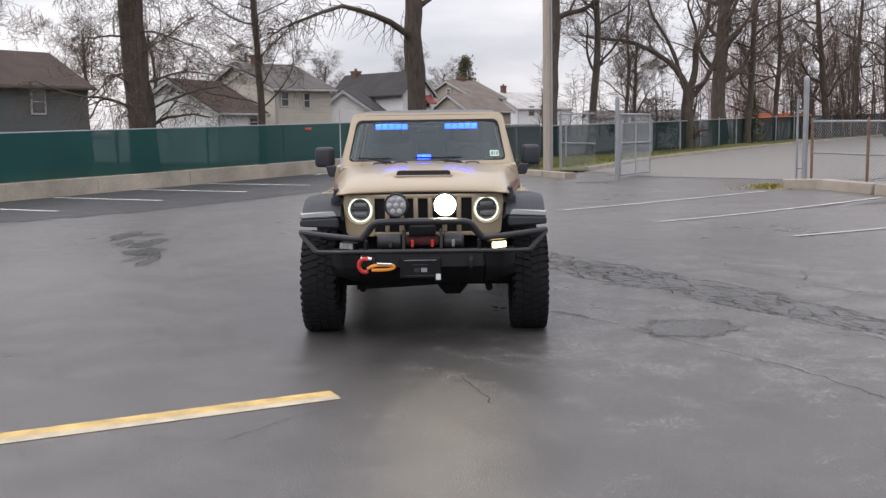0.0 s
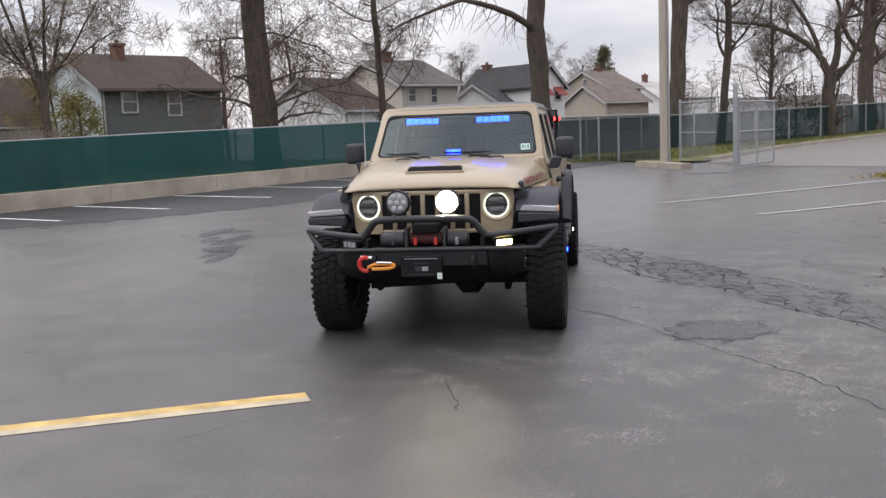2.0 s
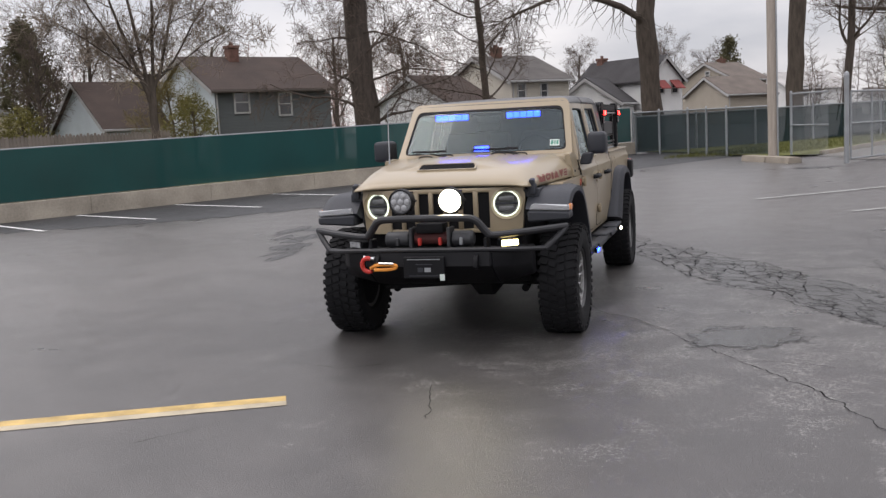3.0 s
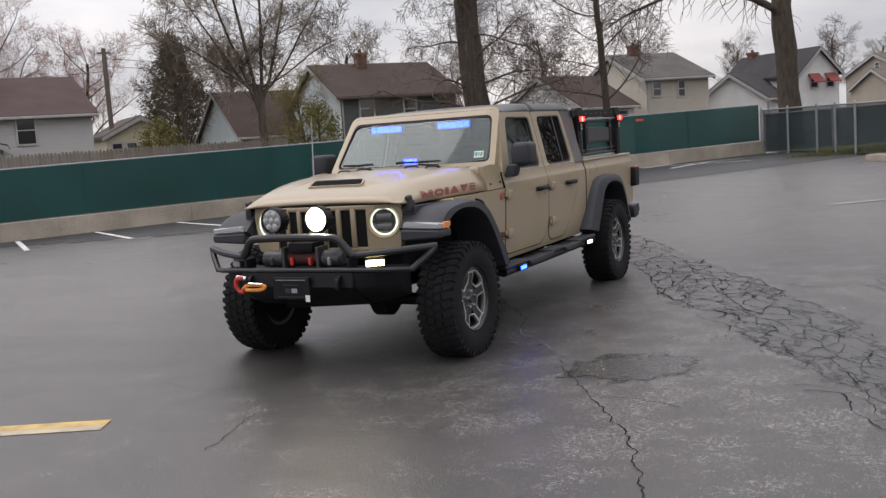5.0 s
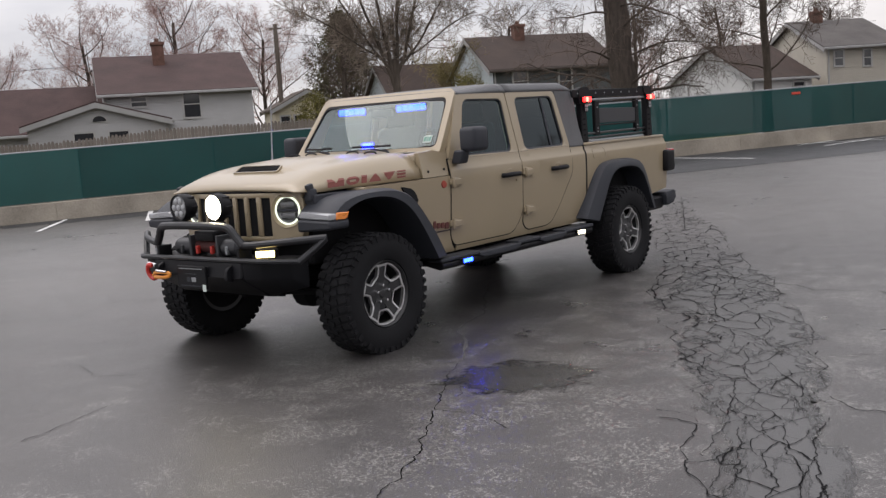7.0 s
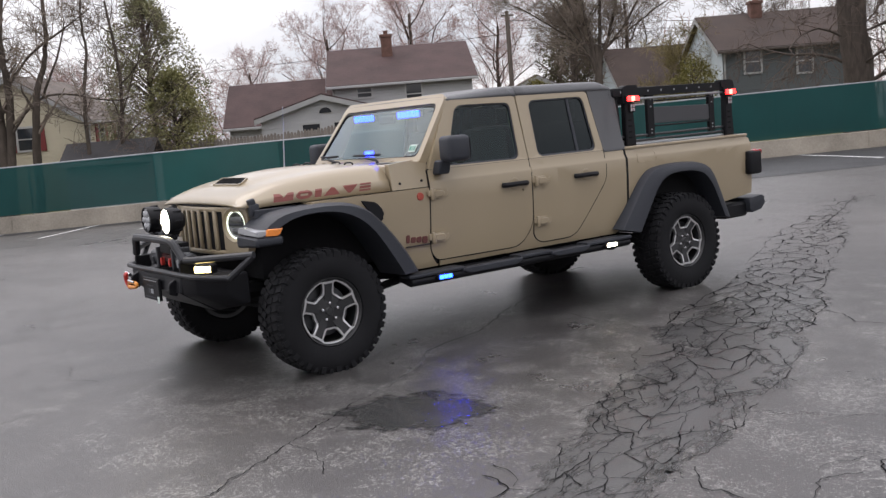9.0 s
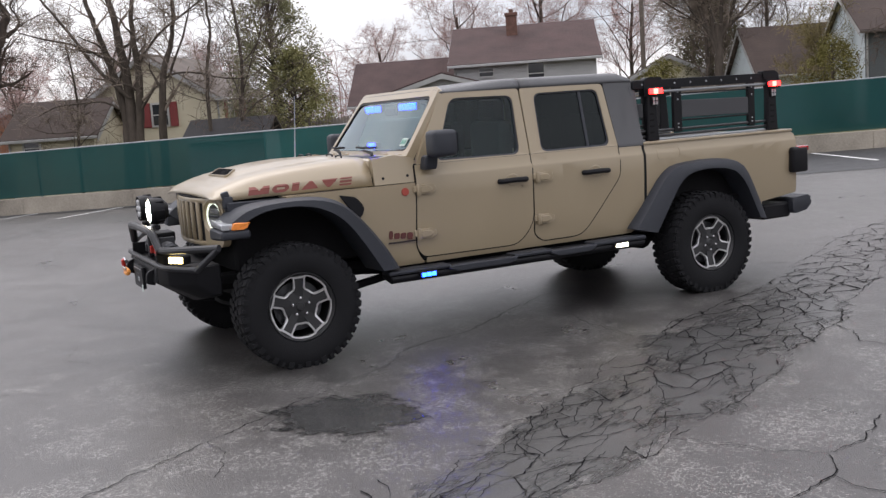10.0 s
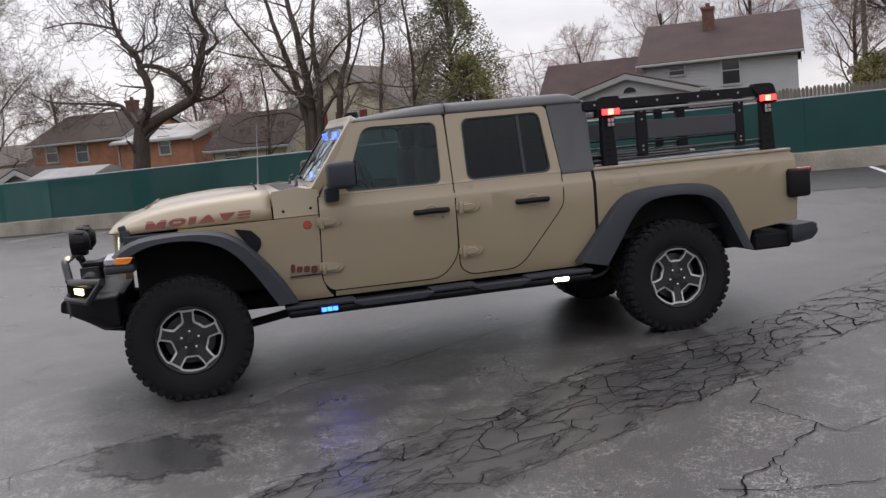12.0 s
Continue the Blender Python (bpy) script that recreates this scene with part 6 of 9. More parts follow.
def pane_material(name, tint, clear, gloss=0.07):
    """Thin glass: see-through, with a mirror reflection that grows at a slant; clear is how much light it lets by."""
    m = bpy.data.materials.new(name)
    m.use_nodes = True
    nt = m.node_tree
    nt.nodes.remove(nt.nodes["Principled BSDF"])
    tr, gl, mx, lw = (nt.nodes.new(k) for k in ("ShaderNodeBsdfTransparent", "ShaderNodeBsdfGlossy", "ShaderNodeMixShader", "ShaderNodeLayerWeight"))
    tr.inputs["Color"].default_value = (*[c * clear for c in tint], 1)
    gl.inputs["Roughness"].default_value = 0.015
    gl.inputs["Color"].default_value = (0.84, 0.95, 0.97, 1)
    lw.inputs["Blend"].default_value = 0.5
    pw, ml = nt.nodes.new("ShaderNodeMath"), nt.nodes.new("ShaderNodeMath")
    pw.operation, pw.inputs[1].default_value = "POWER", 3.2
    ml.operation, ml.inputs[1].default_value, ml.inputs[2].default_value = "MULTIPLY_ADD", 0.7, gloss
    nt.links.new(lw.outputs["Facing"], pw.inputs[0])
    nt.links.new(pw.outputs[0], ml.inputs[0])
    nt.links.new(ml.outputs[0], mx.inputs[0])
    nt.links.new(tr.outputs[0], mx.inputs[1])
    nt.links.new(gl.outputs[0], mx.inputs[2])
    nt.links.new(mx.outputs[0], nt.nodes["Material Output"].inputs["Surface"])
    return m


GL_FRONT = pane_material("windscreen_glass", (0.8, 0.95, 0.95), 0.72, 0.075)
GL_SIDE = pane_material("green_tinted_glass", (0.62, 0.95, 0.95), 0.6, 0.028)
GL_DARK = pane_material("dark_tinted_glass", (0.9, 0.95, 1.0), 0.05, 0.022)

truck = thing("pickup_truck", "tan four-door off-road pickup with black flares and lit light bars", "pickup truck", pose(-0.015, 0, 0))
BZ = [0.50, 0.58, 0.75, 1.0, 1.145, 1.162, 1.185, 1.245, 1.26, 1.74]
BX = [0.775, 0.80, 0.822, 0.834, 0.835, 0.829, 0.817, 0.806, 0.797, 0.692]


def side_x(z):
    return float(np.interp(z, BZ, BX))


def rounded(corners, r, m=5):
    """A polygon's corners rounded with radius r (one or one each), m points a corner."""
    out, n = [], len(corners)
    for i, c in enumerate(corners):
        a, c, b = Vector(corners[i - 1]), Vector(c), Vector(corners[(i + 1) % n])
        rr = r[i] if isinstance(r, (list, tuple)) else r
        u, v = (a - c), (b - c)
        k = min(rr, u.length * 0.45, v.length * 0.45)
        p, q = c + u.normalized() * k, c + v.normalized() * k
        for j in range(m):
            t = j / (m - 1)
            out.append(tuple(p * (1 - t) ** 2 + c * 2 * t * (1 - t) + q * t * t))
    return out


def skin(outline, thick, sx, out=0.0, fx=side_x):
    """A body panel on the truck's side: an outline of (y, z), bent to the side's shape, with thickness."""
    bm = bmesh.new()
    vs = [bm.verts.new((0, y, z)) for y, z in outline]
    bm.faces.new(vs)
    bm.normal_update()
    bmesh.ops.triangulate(bm, faces=list(bm.faces))
    for z in BZ[1:-1]:
        bmesh.ops.bisect_plane(bm, geom=list(bm.verts) + list(bm.edges) + list(bm.faces), plane_co=(0, 0, z), plane_no=(0, 0, 1), dist=1e-5)
    y0, y1 = min(p[0] for p in outline), max(p[0] for p in outline)
    n = int((y1 - y0) / 0.12)
    for k in range(1, n):
        bmesh.ops.bisect_plane(bm, geom=list(bm.verts) + list(bm.edges) + list(bm.faces), plane_co=(0, y0 + (y1 - y0) * k / n, 0), plane_no=(0, 1, 0), dist=1e-5)
    for v in bm.verts:
        v.co.x = fx(v.co.z) + out
    r = bmesh.ops.extrude_face_region(bm, geom=list(bm.faces))
    for g in r["geom"]:
        if isinstance(g, bmesh.types.BMVert):
            g.co.x -= thick
    if sx < 0:
        bmesh.ops.scale(bm, vec=(-1, 1, 1), verts=bm.verts)
    return bm


def dense(outline, step=0.05):
    """The same closed outline with points at most a step apart."""
    out = []
    for i, a in enumerate(outline):
        b = outline[(i + 1) % len(outline)]
        n = max(1, int(math.hypot(b[0] - a[0], b[1] - a[1]) / step))
        out += [(a[0] + (b[0] - a[0]) * k / n, a[1] + (b[1] - a[1]) * k / n) for k in range(n)]
    return out


def grown(outline, d):
    """An outline pushed outwards by d."""
    n, out = len(outline), []
    area = sum(outline[i - 1][0] * outline[i][1] - outline[i][0] * outline[i - 1][1] for i in range(n))
    for i in range(n):
        a, b = Vector(outline[i - 1]), Vector(outline[(i + 1) % n])
        t = (b - a).normalized()
        s = 1 if area > 0 else -1
        out.append((outline[i][0] + t.y * d * s, outline[i][1] - t.x * d * s))
    return out


def ring_panel(outer, inner, thick, place):
    """A frame between two loops of the same length; place maps (u, v, depth) to space."""
    bm = bmesh.new()
    loops = [[bm.verts.new(place(u, v, d)) for u, v in lp] for lp, d in ((outer, 0.0), (inner, 0.0), (inner, thick), (outer, thick))]
    n = len(outer)
    for a, b in ((0, 1), (1, 2), (2, 3), (3, 0)):
        for i in range(n):
            j = (i + 1) % n
            bm.faces.new((loops[a][i], loops[a][j], loops[b][j], loops[b][i]))
    return bm


def resample(pts, n):
    pts = [Vector(p) for p in pts]
    ln = [0.0]
    for a, b in zip(pts, pts[1:]):
        ln.append(ln[-1] + (b - a).length)
    out = []
    for i in range(n):
        s = ln[-1] * i / (n - 1)
        k = max(j for j in range(len(ln)) if ln[j] <= s + 1e-9)
        k = min(k, len(pts) - 2)
        out.append(pts[k].lerp(pts[k + 1], (s - ln[k]) / max(1e-9, ln[k + 1] - ln[k])))
    return out


def smoothed(pts, times=1):
    """Cuts corners of an open line (ends stay)."""
    for _ in range(times):
        q = [pts[0]]
        for a, b in zip(pts, pts[1:]):
            a, b = Vector(a), Vector(b)
            q += [tuple(a.lerp(b, 0.25)), tuple(a.lerp(b, 0.75))]
        pts = q + [pts[-1]]
    return pts


def loft(rails, closed=False):
    bm = bmesh.new()
    rows = [[bm.verts.new(p) for p in r] for r in rails]
    pairs = list(zip(rows, rows[1:])) + ([(rows[-1], rows[0])] if closed else [])
    for a, b in pairs:
        for i in range(len(a) - 1):
            bm.faces.new((a[i], a[i + 1], b[i + 1], b[i]))
    if closed:
        bm.faces.new([r[0] for r in rows])
        bm.faces.new([r[-1] for r in rows][::-1])
    return bm


def smooth01(t):
    t = min(1.0, max(0.0, t))
    return t * t * (3 - 2 * t)


# hood
HY = [-0.452, -0.447, -0.43, -0.40, -0.33, -0.27, -0.18, -0.08, 0.08, 0.25, 0.45, 0.622]
HT = [1.126, 1.142, 1.162, 1.180, 1.204, 1.222, 1.244, 1.262, 1.281, 1.294, 1.304, 1.309]
HS = [0.638, 0.645, 0.655, 0.662, 0.672, 0.682, 0.695, 0.71, 0.732, 0.754, 0.779, 0.8]


def hood_z(x, y):
    """The hood's top at a place, with its raised middle."""
    zt, xs = float(np.interp(y, HY, HT)), float(np.interp(y, HY, HS))
    a = abs(x) / xs
    crown = 0.014 * (1 - a * a)
    dome = 0.02 * smooth01((0.36 - abs(x)) / 0.1) * smooth01((y + 0.215) / 0.055) * smooth01((0.72 - y) / 0.5)
    edge = 0.0
    if a > 0.78:
        edge = -0.62 * (zt - 1.115) * ((a - 0.78) / 0.22) ** 2
    return zt + crown + dome + edge


def hood_side(y, z):
    """How far out the hood's side stands at a height."""
    zt, xs = float(np.interp(y, HY, HT)), float(np.interp(y, HY, HS))
    ze = hood_z(xs, y)
    if z <= ze:
        return xs + 0.012 * (ze - z) / max(0.02, ze - 1.115)
    return xs * (0.78 + 0.22 * math.sqrt(max(0.0, (zt + 0.003 - z) / (0.62 * (zt - 1.115)))))


bm = bmesh.new()
rows = []
ys = sorted(set([*HY] + [-0.24, -0.215, -0.2, -0.185, -0.17, -0.16, -0.12, 0.0, 0.16, 0.35, 0.54]))
for y in ys:
    xs, zb = float(np.interp(y, HY, HS)), float(np.interp(y, [-0.46, -0.40, -0.33, -0.05, 0.28, 0.63], [1.131, 1.124, 1.112, 1.118, 1.123, 1.123]))
    tops = [-1, -0.985, -0.96, -0.93, -0.89, -0.82, -0.7, -0.6, -0.52, -0.44, -0.36, -0.2, 0, 0.2, 0.36, 0.44, 0.52, 0.6, 0.7, 0.82, 0.89, 0.93, 0.96, 0.985, 1]
    row = [(-xs - 0.012, y, zb)] + [(a * xs, y, max(zb + 0.004, hood_z(a * xs, y))) for a in tops] + [(xs + 0.012, y, zb)]
    rows.append(row)
bm = loft(rows)
hood = part("hood", bm, M_PAINT, truck, smooth=40)
hood.modifiers.new("thickness", "SOLIDIFY").thickness = 0.012
vent = thing("hood_vent", "", "", parent=truck)
bm = bmesh.new()
o = rounded([(-0.235, -0.235), (0.235, -0.235), (0.215, -0.145), (-0.215, -0.145)], 0.03, 5)
i_ = rounded([(-0.222, -0.226), (0.222, -0.226), (0.203, -0.153), (-0.203, -0.153)], 0.025, 5)
bm = ring_panel(o, i_, -0.012, lambda u, v, d: (u, v, hood_z(u, v) + 0.013 + d))
part("bezel", bm, M_PAINT, vent)
bm = bmesh.new()
bm.faces.new([bm.verts.new((u, v, hood_z(u, v) + 0.008)) for u, v in i_])
part("opening", bm, M_GAP, vent)
for k in range(16):
    u = -0.19 + 0.38 * k / 15
    bm = bmesh.new()
    v0, v1 = -0.222, -0.156
    box(bm, (u - 0.003, v0, 0), (u + 0.003, v1, 0.0025))
    for v in bm.verts:
        v.co.z += hood_z(u, v.co.y) + 0.009
    part("slat", bm, M_GAP, vent)
for sx in (-1, 1):
    latch = thing("hood_latch", "", "", pose(sx * 0.675, -0.345, 1.11), parent=truck)
    bm = bmesh.new()
    box(bm, (-0.028, -0.035, -0.05), (0.028, 0.03, 0.03), bevel=0.012, seg=2)
    part("latch_base", bm, M_TRIM, latch)
    bm = bmesh.new()
    box(bm, (-0.02, -0.03, 0.02), (0.02, 0.02, 0.065), pose(0, 0, 0, 15, 0, 0), bevel=0.01, seg=2)
    part("latch_strap", bm, M_TRIM, latch)
    for k in range(2):
        w = thing("washer_nozzle", "", "", pose(sx * (0.22 + 0.18 * k), 0.55, hood_z(0.22 + 0.18 * k, 0.55)), parent=truck)
        bm = bmesh.new()
        tube(bm, smoothed([(-0.06, 0, -0.005), (-0.05, 0, 0.016), (0.05, 0, 0.016), (0.06, 0, -0.005)], 2), 0.006, 6)
        part("loop", bm, M_BLACK, w)

# plain decal shapes on the hood's sides
DECAL_SHAPES = (
    (0.145, lambda u, v: v < 0.98 - 0.5 * max(0.0, 1 - abs(u - 0.5) / 0.2) and v > 0.5 * max(0.0, 1 - abs(u - 0.5) / 0.12) - 0.5),
    (0.125, lambda u, v: (2 * u - 1) ** 2 + 0.8 * (2 * v - 1) ** 2 < 1.0 and not (abs(u - 0.5) < 0.24 and abs(v - 0.5) < 0.12)),
    (0.06, lambda u, v: True),
    (0.125, lambda u, v: abs(u - 0.5) < 0.52 - 0.42 * v),
    (0.12, lambda u, v: abs(u - 0.5) < 0.1 + 0.42 * v),
    (0.095, lambda u, v: v < 0.24 or v > 0.76 or 0.38 < v < 0.62))
for sx in (-1, 1):
    dec = thing("hood_decal", "", "", parent=truck)
    y = -0.215
    for w, inside in DECAL_SHAPES:
        bm = bmesh.new()
        h, s, nx, nz = 0.052, 0.016, 30, 14
        for a in range(nx):
            for b in range(nz):
                if not inside((a + 0.5) / nx, (b + 0.5) / nz):
                    continue
                q = []
                for uu, vv in ((a / nx, b / nz), ((a + 1) / nx, b / nz), ((a + 1) / nx, (b + 1) / nz), (a / nx, (b + 1) / nz)):
                    yy = y + uu * (w - 0.012) + vv * s
                    zz = 1.132 + 0.02 * (yy + 0.2) + vv * h
                    q.append((sx * (hood_side(yy, zz) + 0.0035), yy, zz + 0.001))
                bm.faces.new([bm.verts.new(p) for p in (q if sx > 0 else q[::-1])])
        bmesh.ops.remove_doubles(bm, verts=bm.verts, dist=1e-5)
        part("decal_shape", bm, M_DECAL, dec, "dark red decal shape")
        y += w + 0.006

# grille
GC = lambda x: -0.478 + 0.1 * (x / 0.6) ** 2


def grille_box(lo, hi, name="grille_bar", depth=0.04, bevel=0.008, mat=M_PAINT, parent=None, proud=0.0):
    bm = bmesh.new()
    box(bm, (lo[0], -0.001 - proud, lo[1]), (hi[0], depth, hi[1]), bevel=bevel, seg=2)
    if hi[0] - lo[0] > 0.12:
        bmesh.ops.subdivide_edges(bm, edges=[e for e in bm.edges if abs(e.verts[0].co.x - e.verts[1].co.x) > 0.08], cuts=10)
    for v in bm.verts:
        v.co.y += GC(v.co.x)
    return part(name, bm, mat, parent or grille, smooth=40)


grille = thing("grille", "", "", parent=truck)
grille_box((-0.62, 1.09), (0.62, 1.123), "grille_top")
grille_box((-0.61, 1.12), (0.61, 1.134), "hood_gap", 0.04, 0.0, M_GAP, proud=-0.008)
grille_box((-0.375, 0.80), (0.375, 0.832), "grille_sill")
for k in range(6):
    xc = -0.2755 + 0.1102 * k
    grille_box((xc - 0.0185, 0.83), (xc + 0.0185, 1.1), depth=0.02, bevel=0.01, proud=0.004)
grille_box((-0.375, 0.80), (0.375, 1.115), "grille_mesh", 0.04, 0.0, M_GAP, proud=-0.016)
for sx in (-1, 1):
    cx, cz = sx * 0.492, 1.003
    outer = [(sx * 0.375 if True else 0, 0.80), (sx * 0.375, 1.112), (sx * 0.628, 1.112), (sx * 0.60, 0.80)]
    o = dense(rounded(outer, [0.01, 0.01, 0.07, 0.05], 9), 0.018)
    ang = [math.atan2(v - cz, (u - cx)) for u, v in o]
    inn = [(cx + 0.116 * math.cos(a), cz + 0.108 * math.sin(a)) for a in ang]
    bm = ring_panel(o, inn, 0.05, lambda u, v, d: (u, GC(u) + d - 0.002, v))
    part("headlight_surround", bm, M_PAINT, grille, smooth=30)
    lamp = thing("headlight", "", "", pose(cx, GC(cx) + 0.008, cz, 90, 0, 15 * sx), parent=truck)
    bm = bmesh.new()
    lathe(bm, [(0.119, -0.01), (0.12, 0.012), (0.114, 0.014), (0.098, -0.012), (0.09, -0.02)], 36)
    part("bezel", bm, M_PAINT, lamp)
    bm = bmesh.new()
    lathe(bm, [(0.096, -0.012), (0.095, -0.002), (0.086, -0.002), (0.084, -0.012)], 40)
    part("halo_ring", bm, G_HALO, lamp, "lit white halo ring")
    bm = bmesh.new()
    lathe(bm, [(0.085, -0.008), (0.06, -0.03), (0.0, -0.036)], 32)
    part("reflector", bm, M_BOWL, lamp)
    for zz in (-0.036, 0.036):
        bm = bmesh.new()
        box(bm, (-0.055, zz - 0.018, -0.02), (0.055, zz + 0.018, -0.004), bevel=0.008, seg=2)
        part("projector", bm, M_LENS, lamp)
    bm = bmesh.new()
    box(bm, (-0.082, -0.008, -0.014), (0.082, 0.008, -0.004), bevel=0.004)
    part("divider", bm, M_TRIM, lamp)

# front inner structure
bm = bmesh.new()
box(bm, (-0.6, -0.31, 0.62), (0.6, 0.62, 1.10), bevel=0.02)
part("engine_bay", bm, M_GAP, truck)
bm = bmesh.new()
box(bm, (-0.79, 0.62, 0.56), (0.79, 2.93, 1.18), bevel=0.01)
part("cab_core", bm, M_GAP, truck)

# panels of the sides
for sx in (-1, 1):
    body = truck
    fq = rounded([(0.0, 1.114), (0.935, 1.118), (0.912, 0.70), (0.94, 0.60), (0.99, 0.545), (0.60, 0.545), (0.50, 0.80), (0.29, 1.045), (0.0, 1.092)], [0.01, 0.01, 0.02, 0.03, 0.01, 0.01, 0.02, 0.02, 0.01], 3)
    part("front_quarter", skin(fq, 0.03, sx), M_PAINT, body, smooth=25)
    bm = bmesh.new()
    box(bm, (0.66, 0.0, 1.094), (0.826, 0.94, 1.1125), bevel=0.003)
    bmesh.ops.transform(bm, matrix=Matrix.Diagonal((sx, 1, 1, 1)), verts=bm.verts)
    part("fender_ledge", bm, M_PAINT, body)
    bm = bmesh.new()
    box(bm, (0.58, -0.36, 1.04), (0.72, 0.0, 1.1), bevel=0.006)
    bmesh.ops.transform(bm, matrix=Matrix.Diagonal((sx, 1, 1, 1)), verts=bm.verts)
    part("inner_fender", bm, M_TRIM, body)
    cowl = [(0.632, 1.1225), (0.945, 1.1225), (0.953, 1.288), (0.80, 1.316), (0.636, 1.302)]
    part("cowl_side", skin(cowl, 0.05, sx, fx=lambda z: 0.824 - 0.034 * (z - 1.12) / 0.17), M_PAINT, body, smooth=25)
    door = thing("front_door", "", "", parent=truck)
    lo = rounded([(0.945, 1.236), (0.921, 0.66), (0.975, 0.59), (1.76, 0.585), (1.884, 0.73), (1.889, 1.236)], [0.005, 0.06, 0.05, 0.1, 0.08, 0.005], 5)
    part("door_skin", skin(lo, 0.03, sx, 0.004), M_PAINT, door, smooth=25)
    part("door_seam", ring_panel(grown(dense(lo), 0.008), grown(dense(lo), -0.002), 0.012, lambda u, v, d, s=sx: (s * (side_x(v) + 0.002 - d), u, v)), M_GAP, door)
    place = lambda u, v, d, s=sx: (s * (side_x(v) + 0.004 - d), u, v)
    o = rounded([(0.957, 1.238), (1.232, 1.722), (1.886, 1.724), (1.889, 1.238)], [0.005, 0.06, 0.03, 0.005], 7)
    w = rounded([(1.125, 1.252), (1.305, 1.682), (1.826, 1.676), (1.812, 1.245)], [0.05, 0.07, 0.06, 0.06], 7)
    part("window_frame", ring_panel(o, w, 0.045, place), M_PAINT, door, smooth=30)
    w2 = rounded([(1.138, 1.262), (1.31, 1.671), (1.816, 1.666), (1.802, 1.256)], [0.05, 0.07, 0.06, 0.06], 7)
    part("window_seal", ring_panel(w, w2, 0.02, lambda u, v, d, s=sx: (s * (side_x(v) - 0.003 - d), u, v)), M_TRIM, door)
    bm = bmesh.new()
    bm.faces.new([bm.verts.new((sx * (side_x(v) - 0.014), u, v)) for u, v in w2])
    part("window_glass", bm, GL_SIDE, door)
    rdoor = thing("rear_door", "", "", parent=truck)
    lo = rounded([(1.897, 1.236), (1.897, 0.64), (1.97, 0.586), (2.33, 0.588), (2.688, 1.01), (2.692, 1.236)], [0.005, 0.06, 0.05, 0.09, 0.06, 0.005], 5)
    part("door_skin", skin(lo, 0.03, sx, 0.004), M_PAINT, rdoor, smooth=25)
    part("door_seam", ring_panel(grown(dense(lo), 0.008), grown(dense(lo), -0.002), 0.012, lambda u, v, d, s=sx: (s * (side_x(v) + 0.002 - d), u, v)), M_GAP, rdoor)
    o = rounded([(1.897, 1.238), (1.899, 1.724), (2.648, 1.722), (2.694, 1.238)], [0.005, 0.03, 0.04, 0.005], 7)
    w = rounded([(2.0, 1.245), (2.01, 1.68), (2.592, 1.684), (2.628, 1.247)], 0.06, 7)
    part("window_frame", ring_panel(o, w, 0.045, place), M_PAINT, rdoor, smooth=30)
    w2 = rounded([(2.012, 1.257), (2.021, 1.669), (2.583, 1.673), (2.616, 1.258)], 0.055, 7)
    part("window_seal", ring_panel(w, w2, 0.02, lambda u, v, d, s=sx: (s * (side_x(v) - 0.003 - d), u, v)), M_TRIM, rdoor)
    bm = bmesh.new()
    bm.faces.new([bm.verts.new((sx * (side_x(v) - 0.014), u, v)) for u, v in w2])
    part("window_glass", bm, GL_DARK, rdoor)
    bm = bmesh.new()
    box(bm, (-0.006, -0.012, 1.26), (0.006, 0.012, 1.67))
    for v in bm.verts:
        v.co = Vector((sx * (side_x(v.co.z) - 0.012) + v.co.x, v.co.y + 2.43, v.co.z))
    part("window_divider", bm, M_TRIM, rdoor)
    rq = [(1.0, 1.222), (2.924, 1.222), (2.918, 0.60), (2.80, 0.545), (1.0, 0.545)]
    part("body_side", skin(rq, 0.03, sx), M_PAINT, body, smooth=25)
    # hardtop's rear quarter
    hq = rounded([(2.703, 1.225), (2.657, 1.728), (2.90, 1.742), (2.958, 1.225)], [0.01, 0.02, 0.05, 0.01], 5)
    part("hardtop_quarter", skin(hq, 0.03, sx, 0.002), M_TOP, body, smooth=30)
    # hinges and handles
    for yy, zz, d in ((0.945, 1.065, door), (0.935, 0.755, door), (1.925, 1.063, rdoor), (1.925, 0.752, rdoor)):
        bm = bmesh.new()
        prism(bm, rounded([(0.0, -0.035), (0.095, -0.033), (0.135, -0.02), (0.135, 0.022), (0.1, 0.035), (0.0, 0.036)], 0.012, 4), "x", 0, 0.02, bevel=0.006)
        prism(bm, rounded([(0.01, -0.024), (0.085, -0.022), (0.105, 0.0), (0.085, 0.025), (0.01, 0.026)], 0.008, 3), "x", 0.012, 0.029, bevel=0.005)
        lathe(bm, [(0.0, -0.042), (0.014, -0.04), (0.016, -0.036), (0.016, 0.036), (0.014, 0.04), (0.0, 0.042)], 12, "z", pose(0.02, -0.002, 0))
        box(bm, (0, -0.036, -0.016), (0.018, 0.0, 0.03), bevel=0.005, seg=1)
        lathe(bm, [(0.0, 0.022), (0.007, 0.021), (0.008, 0.01)], 8, "x", pose(0, 0.1, 0.001))
        bmesh.ops.transform(bm, matrix=Matrix.Diagonal((sx, 1, 1, 1)), verts=bm.verts)
        hinge = part("hinge", bm, M_PAINT, d)
        hinge.location = (sx * (side_x(zz) + 0.002), yy, zz)
